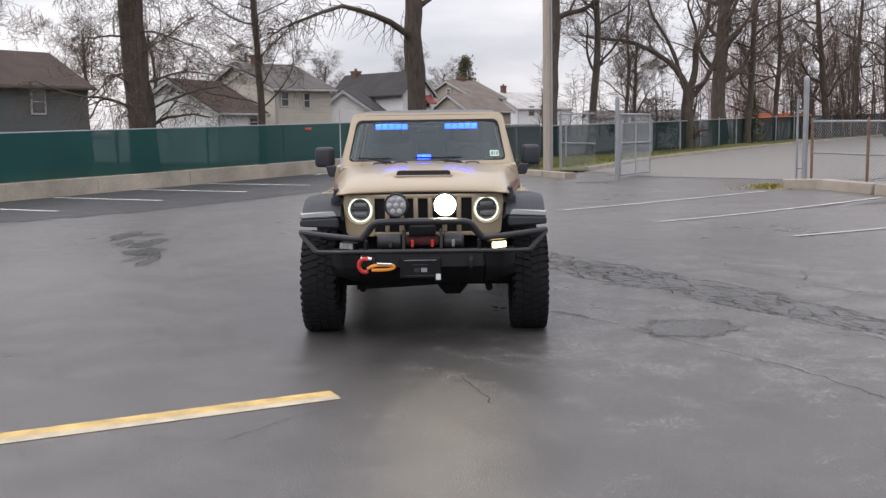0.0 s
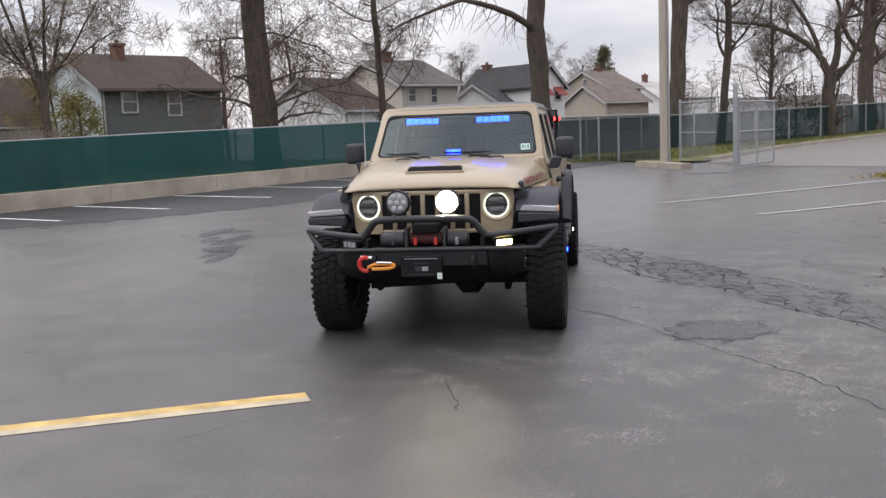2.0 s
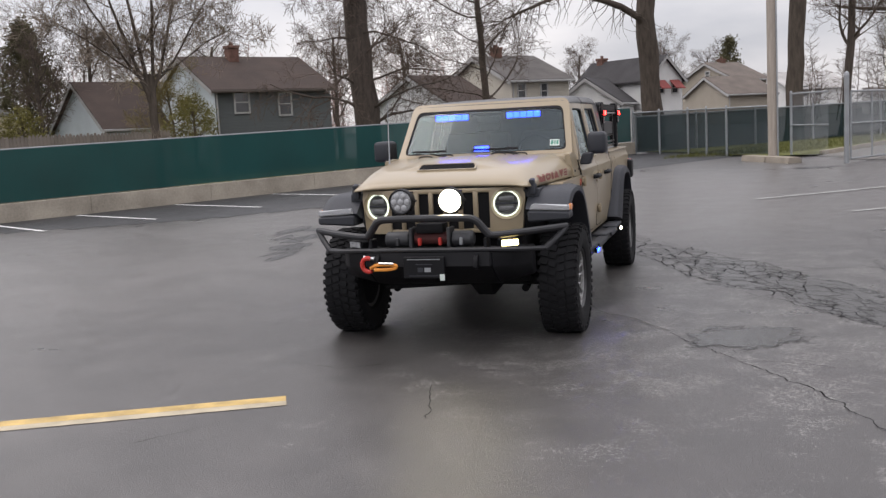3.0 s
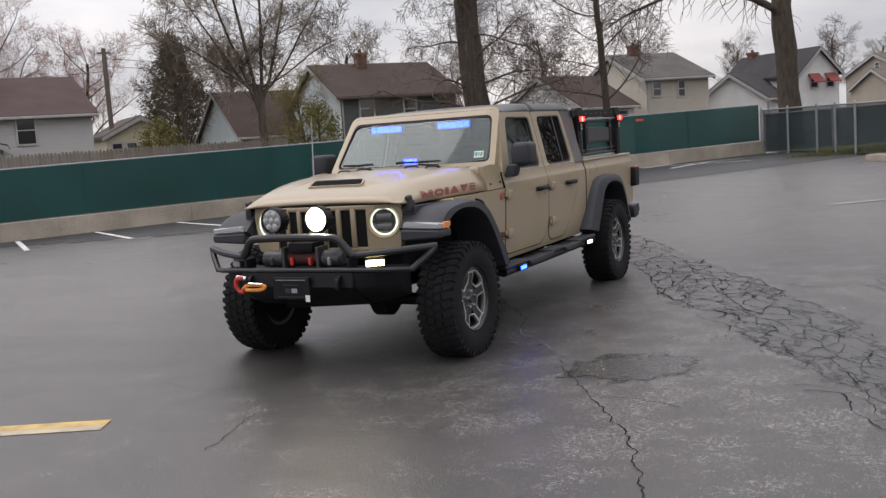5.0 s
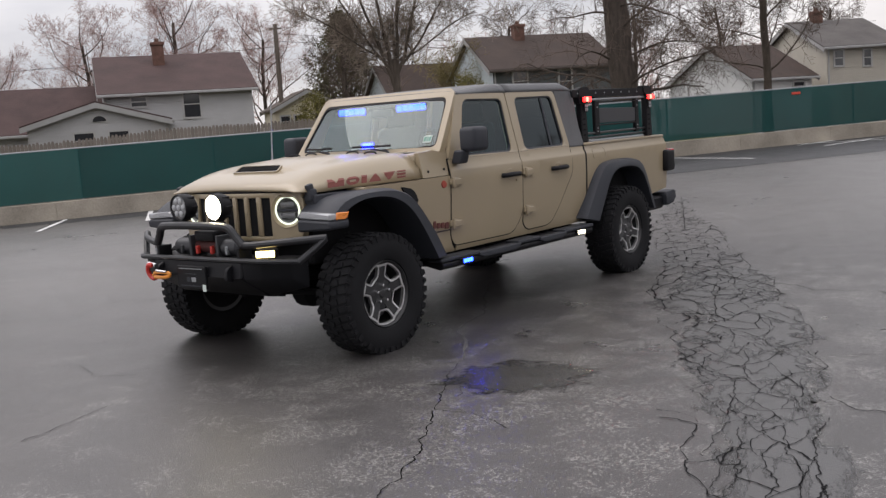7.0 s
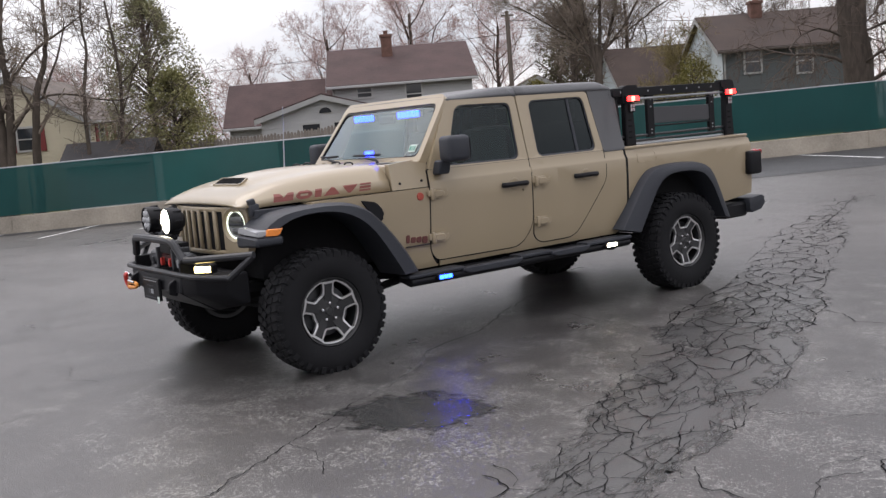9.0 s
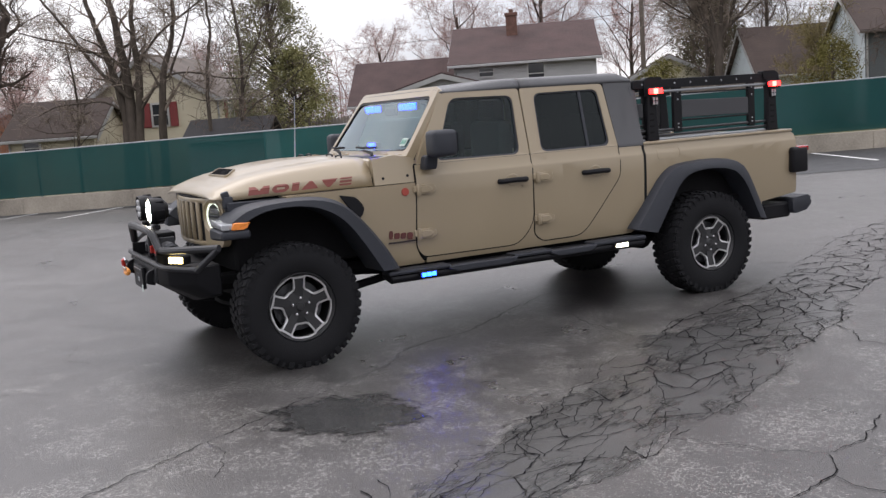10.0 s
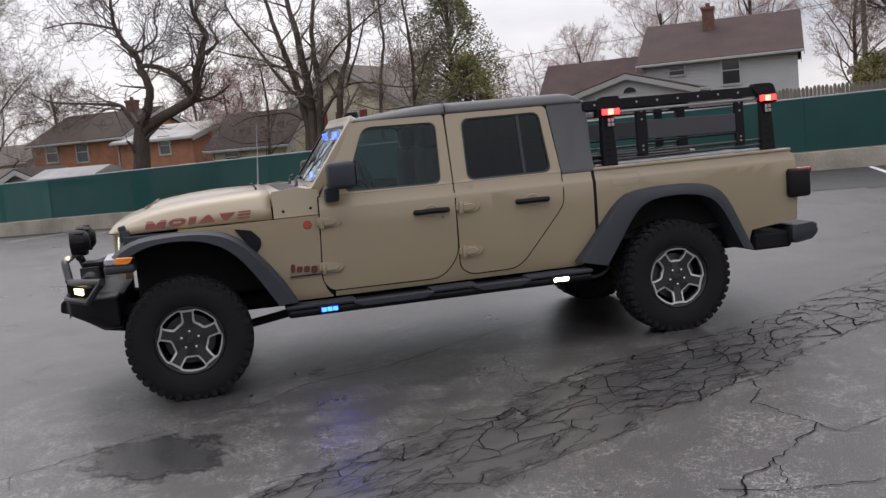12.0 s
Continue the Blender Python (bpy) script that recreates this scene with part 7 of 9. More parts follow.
    for yy, d in ((1.715, door), (2.455, rdoor)):
        hd = thing("door_handle", "", "", pose(sx * (side_x(1.06) + 0.004), yy, 1.062), parent=d)
        bm = bmesh.new()
        tube(bm, smoothed([(0, -0.115, 0), (sx * 0.035, -0.1, 0.0), (sx * 0.04, 0, 0.004), (sx * 0.035, 0.1, 0), (0, 0.115, 0)], 2), 0.019, 8)
        part("grip", bm, M_BLACK, hd)
        bm = bmesh.new()
        lathe(bm, [(0.0, 0.002), (0.05, 0.004), (0.056, 0.0)], 20, "x", pose(0, 0, 0.004) @ Matrix.Diagonal((sx, 1, 0.8, 1)))
        part("cup", bm, M_PAINT, hd)
        if d is door:
            bm = bmesh.new()
            lathe(bm, [(0.0, 0.01), (0.011, 0.008), (0.012, 0.0)], 14, "x", pose(0, 0.085, -0.048) @ Matrix.Diagonal((sx, 1, 1, 1)))
            part("lock", bm, M_PAINT, hd)
    # mirror
    mir = thing("side_mirror", "", "", parent=truck)
    bm = bmesh.new()
    box(bm, (0.862, 1.0, 1.285), (1.03, 1.19, 1.468), bevel=0.035, seg=3)
    for v in bm.verts:
        if v.co.y < 1.08:
            v.co.x += 0.015 * (v.co.x < 0.95)
        v.co.x *= sx
    part("mirror_cap", bm, M_TRIM, mir)
    bm = bmesh.new()
    prism(bm, rounded([(0.805, 1.2), (0.9, 1.2), (0.93, 1.3), (0.84, 1.3)], 0.02, 4), "y", 0.985, 1.08, bevel=0.01)
    bmesh.ops.transform(bm, matrix=Matrix.Diagonal((sx, 1, 1, 1)), verts=bm.verts)
    part("mirror_arm", bm, M_TRIM, mir)
    bm = bmesh.new()
    bm.faces.new([bm.verts.new((sx * a, 1.192, b)) for a, b in rounded([(0.882, 1.305), (1.015, 1.305), (1.015, 1.448), (0.882, 1.448)], 0.02, 4)])
    part("mirror_glass", bm, M_CHROME, mir)
    # front flare
    outer = [(-0.462, 0.965), (-0.40, 1.02), (-0.31, 1.075), (-0.165, 1.098), (0.138, 1.105), (0.304, 1.072), (0.40, 1.015), (0.50, 0.91), (0.60, 0.785), (0.68, 0.665), (0.735, 0.562)]
    inner = [(-0.40, 0.925), (-0.35, 0.965), (-0.23, 1.032), (-0.07, 1.058), (0.13, 1.045), (0.275, 0.985), (0.375, 0.9), (0.462, 0.78), (0.54, 0.655), (0.6, 0.552)]
    A, B = resample(smoothed(outer, 2), 26), resample(smoothed(inner, 2), 26)
    flare = thing("front_flare", "", "", parent=truck)
    rails = [[(sx * (0.64 if p[0] < 0.2 else 0.64 + 0.19 * smooth01((p[0] - 0.2) / 0.2)), p[0], p[1] - 0.004) for p in A],
             [(sx * 0.86, p[0], p[1]) for p in A], [(sx * 0.915, p[0] * 0.995, p[1] - 0.012) for p in A],
             [(sx * 0.94, a[0] + 0.25 * (b[0] - a[0]), a[1] + 0.25 * (b[1] - a[1]) - 0.004) for a, b in zip(A, B)],
             [(sx * 0.948, b[0], b[1]) for b in B], [(sx * 0.93, b[0], b[1] - 0.006) for b in B], [(sx * 0.62, b[0], b[1] - 0.01) for b in B]]
    part("flare_shell", loft(rails, True), M_TRIM, flare, smooth=40)
    bm = bmesh.new()
    prism(bm, rounded([(0.655, 0.868), (0.655, 0.95), (0.95, 0.94), (0.95, 0.885)], 0.02, 4), "y", -0.48, -0.29, bevel=0.012)
    bmesh.ops.transform(bm, matrix=Matrix.Diagonal((sx, 1, 1, 1)), verts=bm.verts)
    part("lower_corner", bm, M_TRIM, flare)
    bm = bmesh.new()
    prism(bm, rounded([(0.665, 0.955), (0.945, 0.945), (0.945, 0.985), (0.69, 1.0)], 0.012, 4), "y", -0.474, -0.37, bevel=0.008)
    bmesh.ops.transform(bm, matrix=Matrix.Diagonal((sx, 1, 1, 1)), verts=bm.verts)
    part("running_lamp", bm, M_CLEAR, flare, "clear running lamp lens")
    bm = bmesh.new()
    prism(bm, rounded([(-0.415, 0.943), (-0.32, 0.942), (-0.285, 0.985), (-0.40, 0.99)], 0.012, 4), "x", 0.93, 0.952, bevel=0.006)
    bmesh.ops.transform(bm, matrix=Matrix.Diagonal((sx, 1, 1, 1)), verts=bm.verts)
    part("side_marker", bm, M_AMBER, flare, "amber side marker lens")
    bm = bmesh.new()
    box(bm, (0.92, -0.468, 0.945), (0.949, -0.42, 0.985), bevel=0.006)
    bmesh.ops.transform(bm, matrix=Matrix.Diagonal((sx, 1, 1, 1)), verts=bm.verts)
    part("turn_signal", bm, M_CLEAR, flare, "clear corner lamp lens")
    # side vent
    bm = bmesh.new()
    prism(bm, rounded([(0.36, 1.085), (0.475, 1.062), (0.53, 1.0), (0.53, 0.955), (0.49, 0.9)], 0.014, 4), "x", 0.825, 0.848, bevel=0.008)
    bmesh.ops.transform(bm, matrix=Matrix.Diagonal((sx, 1, 1, 1)), verts=bm.verts)
    part("side_vent", bm, M_BLACK, truck)
    # badges as plain shapes
    bdg = thing("side_badge", "", "", parent=truck)
    for y0, y1, z0, z1, mat in ((0.706, 0.735, 0.745, 0.802, M_BADGE_R), (0.745, 0.785, 0.742, 0.783, M_BADGE_R), (0.794, 0.834, 0.738, 0.78, M_BADGE_R), (0.843, 0.885, 0.728, 0.777, M_BADGE_R), (0.698, 0.905, 0.712, 0.722, M_BADGE_D)):
        bm = bmesh.new()
        prism(bm, rounded([(y0, z0), (y1, z0), (y1 + 0.004, z1), (y0 + 0.004, z1)], 0.012, 3), "x", side_x(0.75) + 0.0, side_x(0.75) + 0.007)
        bmesh.ops.transform(bm, matrix=Matrix.Diagonal((sx, 1, 1, 1)), verts=bm.verts)
        part("badge_bar", bm, mat, bdg)
    bm = bmesh.new()
    lathe(bm, [(0.0, 0.009), (0.026, 0.008), (0.029, 0.0)], 24, "x", pose(sx * side_x(1.06), 0.85, 1.06) @ Matrix.Diagonal((sx, 1, 1, 1)))
    part("round_badge", bm, M_BADGE, bdg, "round red trail badge")
    for yy, zz in ((0.70, 1.165), (0.885, 1.17)):
        bm = bmesh.new()
        lathe(bm, [(0.0, 0.008), (0.009, 0.006), (0.01, 0.0)], 12, "x", pose(sx * 0.815, yy, zz) @ Matrix.Diagonal((sx, 1, 1, 1)))
        part("cowl_bolt", bm, M_BLACK, bdg)
    # bed side
    arch = [(4.165, 0.56), (4.10, 0.60), (3.93, 0.92), (3.80, 1.0), (3.56, 1.03), (3.30, 1.02), (3.17, 0.95), (2.98, 0.62)]
    bed = [(2.942, 1.236), (4.50, 1.238), (4.56, 1.2), (4.568, 0.84), (4.565, 0.70), (4.18, 0.655)] + arch + [(2.95, 0.56), (2.942, 0.56)]
    part("bed_side", skin(bed, 0.05, sx), M_PAINT, truck, smooth=25)
    bm = bmesh.new()
    box(bm, (0.70, 2.94, 1.222), (0.822, 4.54, 1.246), bevel=0.01, seg=2)
    bmesh.ops.transform(bm, matrix=Matrix.Diagonal((sx, 1, 1, 1)), verts=bm.verts)
    part("bed_rail_cap", bm, M_PAINT, truck)
    fo = [(2.755, 0.585), (2.93, 0.80), (3.10, 1.012), (3.24, 1.06), (3.568, 1.073), (3.823, 1.048), (3.94, 0.97), (4.05, 0.74), (4.15, 0.52)]
    fi = [(2.955, 0.54), (3.07, 0.71), (3.20, 0.91), (3.32, 0.985), (3.56, 1.0), (3.777, 0.967), (3.887, 0.86), (3.97, 0.69), (4.04, 0.545)]
    A, B = resample(smoothed(fo, 2), 26), resample(smoothed(fi, 2), 26)
    rails = [[(sx * 0.80, p[0], p[1]) for p in A], [(sx * 0.865, p[0], p[1]) for p in A], [(sx * 0.905, a[0] + 0.12 * (b[0] - a[0]), a[1] + 0.12 * (b[1] - a[1])) for a, b in zip(A, B)],
             [(sx * 0.93, a[0] + 0.6 * (b[0] - a[0]), a[1] + 0.6 * (b[1] - a[1])) for a, b in zip(A, B)], [(sx * 0.932, b[0], b[1]) for b in B], [(sx * 0.91, b[0], b[1] - 0.005) for b in B], [(sx * 0.7, b[0], b[1] - 0.01) for b in B]]
    part("rear_flare", loft(rails, True), M_TRIM, truck, smooth=40)
    # tail lamp
    tl = thing("tail_lamp", "", "", parent=truck)
    bm = bmesh.new()
    box(bm, (0.775, 4.478, 0.872), (0.885, 4.66, 1.088), bevel=0.025, seg=3)
    bmesh.ops.transform(bm, matrix=Matrix.Diagonal((sx, 1, 1, 1)), verts=bm.verts)
    part("lamp_housing", bm, M_BLACK, tl)
    bm = bmesh.new()
    box(bm, (0.79, 4.55, 1.05), (0.878, 4.672, 1.094), bevel=0.012, seg=2)
    bmesh.ops.transform(bm, matrix=Matrix.Diagonal((sx, 1, 1, 1)), verts=bm.verts)
    part("lamp_lens", bm, M_REDLENS, tl, "dark red tail lens")
    # dark strip over the cab-to-bed gap: the gap's shade as colour
    part("bed_gap", skin([(2.922, 1.226), (2.945, 1.226), (2.945, 0.58), (2.922, 0.58)], 0.02, sx, 0.0015), M_GAP, truck)
    # fuel flap
    if sx > 0:
        o = rounded([(3.06, 1.10), (3.29, 1.10), (3.29, 1.19), (3.06, 1.19)], 0.03, 5)
        i_ = rounded([(3.064, 1.104), (3.286, 1.104), (3.286, 1.186), (3.064, 1.186)], 0.028, 5)
        part("fuel_flap", ring_panel(o, i_, 0.004, lambda u, v, d: (side_x(v) + 0.0025 - d, u, v)), M_PAINT, truck)
    # side step
    stp = thing("side_step", "", "", parent=truck)
    bm = bmesh.new()
    prism(bm, rounded([(0.75, 0.475), (0.90, 0.445), (0.93, 0.465), (0.93, 0.495), (0.90, 0.51), (0.76, 0.52)], 0.012, 3), "y", 0.66, 2.83, bevel=0.006)
    bmesh.ops.transform(bm, matrix=Matrix.Diagonal((sx, 1, 1, 1)), verts=bm.verts)
    part("step_beam", bm, M_BLACK, stp)
    for y0, y1 in ((1.10, 1.66), (1.95, 2.36)):
        bm = bmesh.new()
        pts = [(y0, 0.50), (y0 + 0.07, 0.475), (y1 - 0.07, 0.475), (y1, 0.50), (y1, 0.52), (y0, 0.52)]
        prism(bm, pts, "x", 0.86, 0.945, bevel=0.006)
        bmesh.ops.transform(bm, matrix=Matrix.Diagonal((sx, 1, 1, 1)), verts=bm.verts)
        part("step_pad", bm, M_TRIM, stp)
    for y0, y1 in ((0.64, 1.12), (1.64, 1.97), (2.34, 2.84)):
        bm = bmesh.new()
        box(bm, (0.80, y0, 0.505), (0.935, y1, 0.535), bevel=0.012, seg=2)
        bmesh.ops.transform(bm, matrix=Matrix.Diagonal((sx, 1, 1, 1)), verts=bm.verts)
        part("step_cover", bm, M_TRIM, stp)
    for yy in (0.85, 1.8, 2.65):
        bm = bmesh.new()
        box(bm, (0.42, yy - 0.03, 0.44), (0.82, yy + 0.03, 0.48), bevel=0.008)
        bmesh.ops.transform(bm, matrix=Matrix.Diagonal((sx, 1, 1, 1)), verts=bm.verts)
        part("step_bracket", bm, M_BLACK, stp)
    for yy, mat, lab in ((0.93, G_BLUEW, "lit blue step light"), (2.585, G_STEP, "lit white step light")):
        sl_ = thing("step_light", "", "", pose(sx * 0.943, yy, 0.488), parent=stp)
        bm = bmesh.new()
        box(bm, (-0.01, -0.07, -0.022), (0.012, 0.07, 0.022), bevel=0.006)
        part("light_housing", bm, M_BLACK, sl_)
        for q in (-1, 0, 1):
            bm = bmesh.new()
            box(bm, (0.008, q * 0.038 - 0.017, -0.014), (0.018, q * 0.038 + 0.017, 0.014), bevel=0.003)
            if sx < 0:
                bmesh.ops.scale(bm, vec=(-1, 1, 1), verts=bm.verts)
            part("led", bm, mat, sl_, lab)

# windscreen
def screen_place(u, v, d):
    return (u, 0.905 + (v - 1.295) * 0.735 + 0.82 * d - 0.05 * (1 - (u / 0.75) ** 2) * 0.8, v - 0.55 * d)


o = rounded([(-0.768, 1.295), (-0.698, 1.772), (0.698, 1.772), (0.768, 1.295)], [0.03, 0.07, 0.07, 0.03], 9)
w = rounded([(-0.715, 1.335), (-0.652, 1.708), (0.652, 1.708), (0.715, 1.335)], [0.05, 0.06, 0.06, 0.05], 9)
ws = thing("windscreen", "", "", parent=truck)
bm = ring_panel(o, w, 0.06, screen_place)
part("screen_frame", bm, M_PAINT, ws, smooth=30)
w2 = rounded([(-0.703, 1.348), (-0.642, 1.69), (0.642, 1.69), (0.703, 1.348)], [0.05, 0.06, 0.06, 0.05], 9)
part("screen_seal", ring_panel(w, w2, 0.015, lambda u, v, d: screen_place(u, v, d + 0.004)), M_BLACK, ws)
bm = bmesh.new()
rows = []
for k in range(9):
    t = k / 8
    zz = 1.345 + 0.348 * t
    hw = 0.706 - 0.062 * t
    rows.append([screen_place(-hw + 2 * hw * j / 12, zz, 0.012) for j in range(13)])
part("screen_glass", loft(rows), GL_FRONT, ws, smooth=180)
bm = bmesh.new()
box(bm, (-0.76, 0.62, 1.19), (0.76, 0.96, 1.298), bevel=0.02, seg=2)
for v in bm.verts:
    if v.co.y > 0.8 and v.co.z > 1.25:
        v.co.z += 0.012
part("cowl_panel", bm, M_PAINT, truck)
bm = bmesh.new()
box(bm, (-0.62, 0.70, 1.296), (0.62, 0.86, 1.306), bevel=0.004)
part("cowl_grille", bm, M_BLACK, truck)
for x0, x1, zt in ((-0.30, -0.62, 0.03), (0.33, -0.10, 0.035)):
    wp = thing("wiper", "", "", parent=truck)
    bm = bmesh.new()
    tube(bm, [(x0, 0.84, 1.30), (x0 - 0.03, 0.85, 1.325), (0.5 * (x0 + x1), 0.865, 1.345)], [0.014, 0.011, 0.008], 6)
    part("wiper_arm", bm, M_BLACK, wp)
    bm = bmesh.new()
    tube(bm, [(x1, 0.90, 1.365 + 0.0), (0.5 * (x0 + x1), 0.868, 1.352 + zt * 0.3), (x0 - 0.02, 0.885, 1.365)], 0.009, 6)
    part("wiper_blade", bm, M_BLACK, wp)
for x0 in (-0.62, -0.33, 0.42, 0.66):
    bm = bmesh.new()
    box(bm, (x0 - 0.03, 0.885, 1.298), (x0 + 0.03, 0.93, 1.318), bevel=0.006)
    part("screen_hinge", bm, M_PAINT, truck)
st = thing("inspection_sticker", "", "", parent=ws)
bm = bmesh.new()
bm.faces.new([bm.verts.new(screen_place(u, v, 0.006)) for u, v in ((0.572, 1.373), (0.652, 1.373), (0.648, 1.425), (0.568, 1.425))])
part("sticker", bm, M_WRAP, st)
for u0, u1 in ((0.58, 0.60), (0.608, 0.618), (0.626, 0.642)):
    bm = bmesh.new()
    bm.faces.new([bm.verts.new(screen_place(u, v, 0.003)) for u, v in ((u0, 1.382), (u1, 1.382), (u1, 1.415), (u0, 1.415))])
    part("sticker_bar", bm, M_STICK_D, st)

# roof
roof = thing("hardtop", "", "", parent=truck)
for y0, y1, nm in ((1.225, 1.905, "front_roof_panel"), (1.913, 2.93, "rear_roof_panel")):
    rows = []
    n = 10
    for k in range(n + 1):
        y = y0 + (y1 - y0) * k / n
        ft = 0.12 + 0.88 * smooth01((y - 1.15) / 0.75)
        rt = smooth01((2.945 - y) / 0.09)
        zc = 1.742 + 0.062 * ft * (0.35 + 0.65 * rt)
        row = []
        for a, dz in ((-1, None), (-0.985, 0.3), (-0.95, 0.7), (-0.9, 0.9), (-0.75, 1.0), (-0.4, 1.06), (0, 1.08), (0.4, 1.06), (0.75, 1.0), (0.9, 0.9), (0.95, 0.7), (0.985, 0.3), (1, None)):
            row.append((a * 0.702, y, 1.724 if dz is None else 1.724 + (zc - 1.724) * dz))
        rows.append(row)
    ob = part(nm, loft(rows), M_TOP, roof, smooth=50)
    ob.modifiers.new("thickness", "SOLIDIFY").thickness = 0.03
bm = bmesh.new()
prism(bm, rounded([(-0.79, 1.222), (0.79, 1.222), (0.70, 1.74), (-0.70, 1.74)], 0.05, 5), "y", 2.9, 2.955, bevel=0.01)
part("hardtop_back", bm, M_TOP, roof)
bm = bmesh.new()
prism(bm, rounded([(-0.6, 1.3), (0.6, 1.3), (0.55, 1.66), (-0.55, 1.66)], 0.05, 5), "y", 2.954, 2.962)
part("rear_window", bm, GL_DARK, roof)

# bed
bed = thing("cargo_bed", "", "", parent=truck)
bm = bmesh.new()
box(bm, (-0.78, 2.96, 0.70), (0.78, 4.53, 0.74))
part("bed_floor", bm, M_BLACK, bed)
bm = bmesh.new()
box(bm, (-0.79, 2.95, 0.6), (0.79, 2.975, 1.215))
part("bed_front", bm, M_GAP, bed)
bm = bmesh.new()
box(bm, (-0.72, 4.505, 0.70), (0.72, 4.575, 1.232), bevel=0.015, seg=2)
part("tailgate", bm, M_PAINT, bed)
bm = bmesh.new()
box(bm, (-0.70, 2.98, 1.20), (0.70, 4.50, 1.232), bevel=0.01)
part("tonneau_cover", bm, M_BLACK, bed)
bm = bmesh.new()
box(bm, (-0.69, 2.99, 1.225), (0.69, 3.13, 1.32), bevel=0.03, seg=3)
part("tonneau_roll", bm, M_BLACK, bed)
for sx in (-1, 1):
    bm = bmesh.new()
    tube(bm, [(sx * 0.69, 3.0, 1.25), (sx * 0.69, 4.48, 1.25)], 0.014, 8)
    part("tonneau_rail", bm, M_STEEL, bed)

# bed rack
rack = thing("bed_rack", "", "", parent=truck)
M_PANEL = material("dark_grey_panel", (0.05, 0.051, 0.056), 0.5, vary=0.1, scale=4, fine=150, bump=0.05)
for sx in (-1, 1):
    for y0, y1 in ((3.055, 3.165), (4.352, 4.458)):
        bm = bmesh.new()
        prism(bm, [(y0, 1.245), (y1 + 0.01, 1.245), (y1 - 0.02, 1.70), (y0 + 0.01, 1.70)], "x", 0.675, 0.735, bevel=0.008)
        bmesh.ops.transform(bm, matrix=Matrix.Diagonal((sx, 1, 1, 1)), verts=bm.verts)
        part("upright", bm, M_BLACK, rack)
        for k in range(4):
            bm = bmesh.new()
            box(bm, (0.73, 0.5 * (y0 + y1) - 0.03, 1.305 + 0.048 * k), (0.7365, 0.5 * (y0 + y1) + 0.016, 1.323 + 0.048 * k), bevel=0.003)
            bmesh.ops.transform(bm, matrix=Matrix.Diagonal((sx, 1, 1, 1)), verts=bm.verts)
            part("slot", bm, M_GAP, rack)
    bm = bmesh.new()
    prism(bm, rounded([(2.925, 1.655), (4.42, 1.655), (4.44, 1.69), (4.40, 1.728), (2.93, 1.73)], 0.02, 4), "x", 0.69, 0.728, bevel=0.006)
    bmesh.ops.transform(bm, matrix=Matrix.Diagonal((sx, 1, 1, 1)), verts=bm.verts)
    part("side_rail", bm, M_BLACK, rack)
    for k in range(9):
        bm = bmesh.new()
        lathe(bm, [(0.0, 0.001), (0.008, 0.001), (0.009, 0.0)], 10, "x", pose(sx * 0.7285, 3.02 + 0.165 * k, 1.693) @ Matrix.Diagonal((sx, 1, 1, 1)))
        part("bolt", bm, M_STEEL, rack)
    for y0, y1 in ((3.345, 3.43), (4.15, 4.225)):
        bm = bmesh.new()
        prism(bm, [(y0, 1.30), (y1, 1.30), (y1, 1.66), (y0, 1.66)], "x", 0.68, 0.715, bevel=0.006)
        bmesh.ops.transform(bm, matrix=Matrix.Diagonal((sx, 1, 1, 1)), verts=bm.verts)
        part("mid_post", bm, M_BLACK, rack)
        for zz in (1.335, 1.365, 1.56, 1.62):
            bm = bmesh.new()
            lathe(bm, [(0.0, 0.004), (0.007, 0.003), (0.008, 0.0)], 8, "x", pose(sx * 0.715, 0.5 * (y0 + y1), zz) @ Matrix.Diagonal((sx, 1, 1, 1)))
            part("bolt", bm, M_STEEL, rack)
    bm = bmesh.new()
    prism(bm, rounded([(3.43, 1.412), (4.155, 1.405), (4.155, 1.54), (3.43, 1.553)], 0.015, 4), "x", 0.685, 0.71, bevel=0.004)
    bmesh.ops.transform(bm, matrix=Matrix.Diagonal((sx, 1, 1, 1)), verts=bm.verts)
    part("side_panel", bm, M_PANEL, rack)
    for yy, s_ in ((3.06, 1), (4.452, -1)):
        bm = bmesh.new()
        prism(bm, rounded([(yy - 0.03 * s_, 1.60), (yy - 0.03 * s_, 1.748), (yy + 0.15 * s_, 1.748), (yy + 0.15 * s_, 1.69), (yy + 0.09 * s_, 1.66), (yy + 0.09 * s_, 1.60)], [0.005, 0.05, 0.01, 0.005, 0.02, 0.005], 6), "x", 0.672, 0.738, bevel=0.006)
        bmesh.ops.transform(bm, matrix=Matrix.Diagonal((sx, 1, 1, 1)), verts=bm.verts)
        part("elbow", bm, M_BLACK, rack)
    bm = bmesh.new()
    tube(bm, [(sx * 0.715, 3.14, 1.632), (sx * 0.715, 4.37, 1.638)], 0.011, 8)
    part("upper_rail", bm, M_STEEL, rack)
    for y0, y1, z0, z1 in ((3.42, 4.16, 1.385, 1.4), (3.42, 4.16, 1.6, 1.612)):
        bm = bmesh.new()
        box(bm, (0.682, y0, z0), (0.716, y1, z1), bevel=0.004)
        bmesh.ops.transform(bm, matrix=Matrix.Diagonal((sx, 1, 1, 1)), verts=bm.verts)
        part("panel_rail", bm, M_BLACK, rack)
    for zz in (1.285, 1.325):
        bm = bmesh.new()
        tube(bm, [(sx * 0.70, 2.98, zz - 0.004), (sx * 0.70, 4.36, zz)], 0.011, 8)
        part("lower_rail", bm, M_BAR, rack)
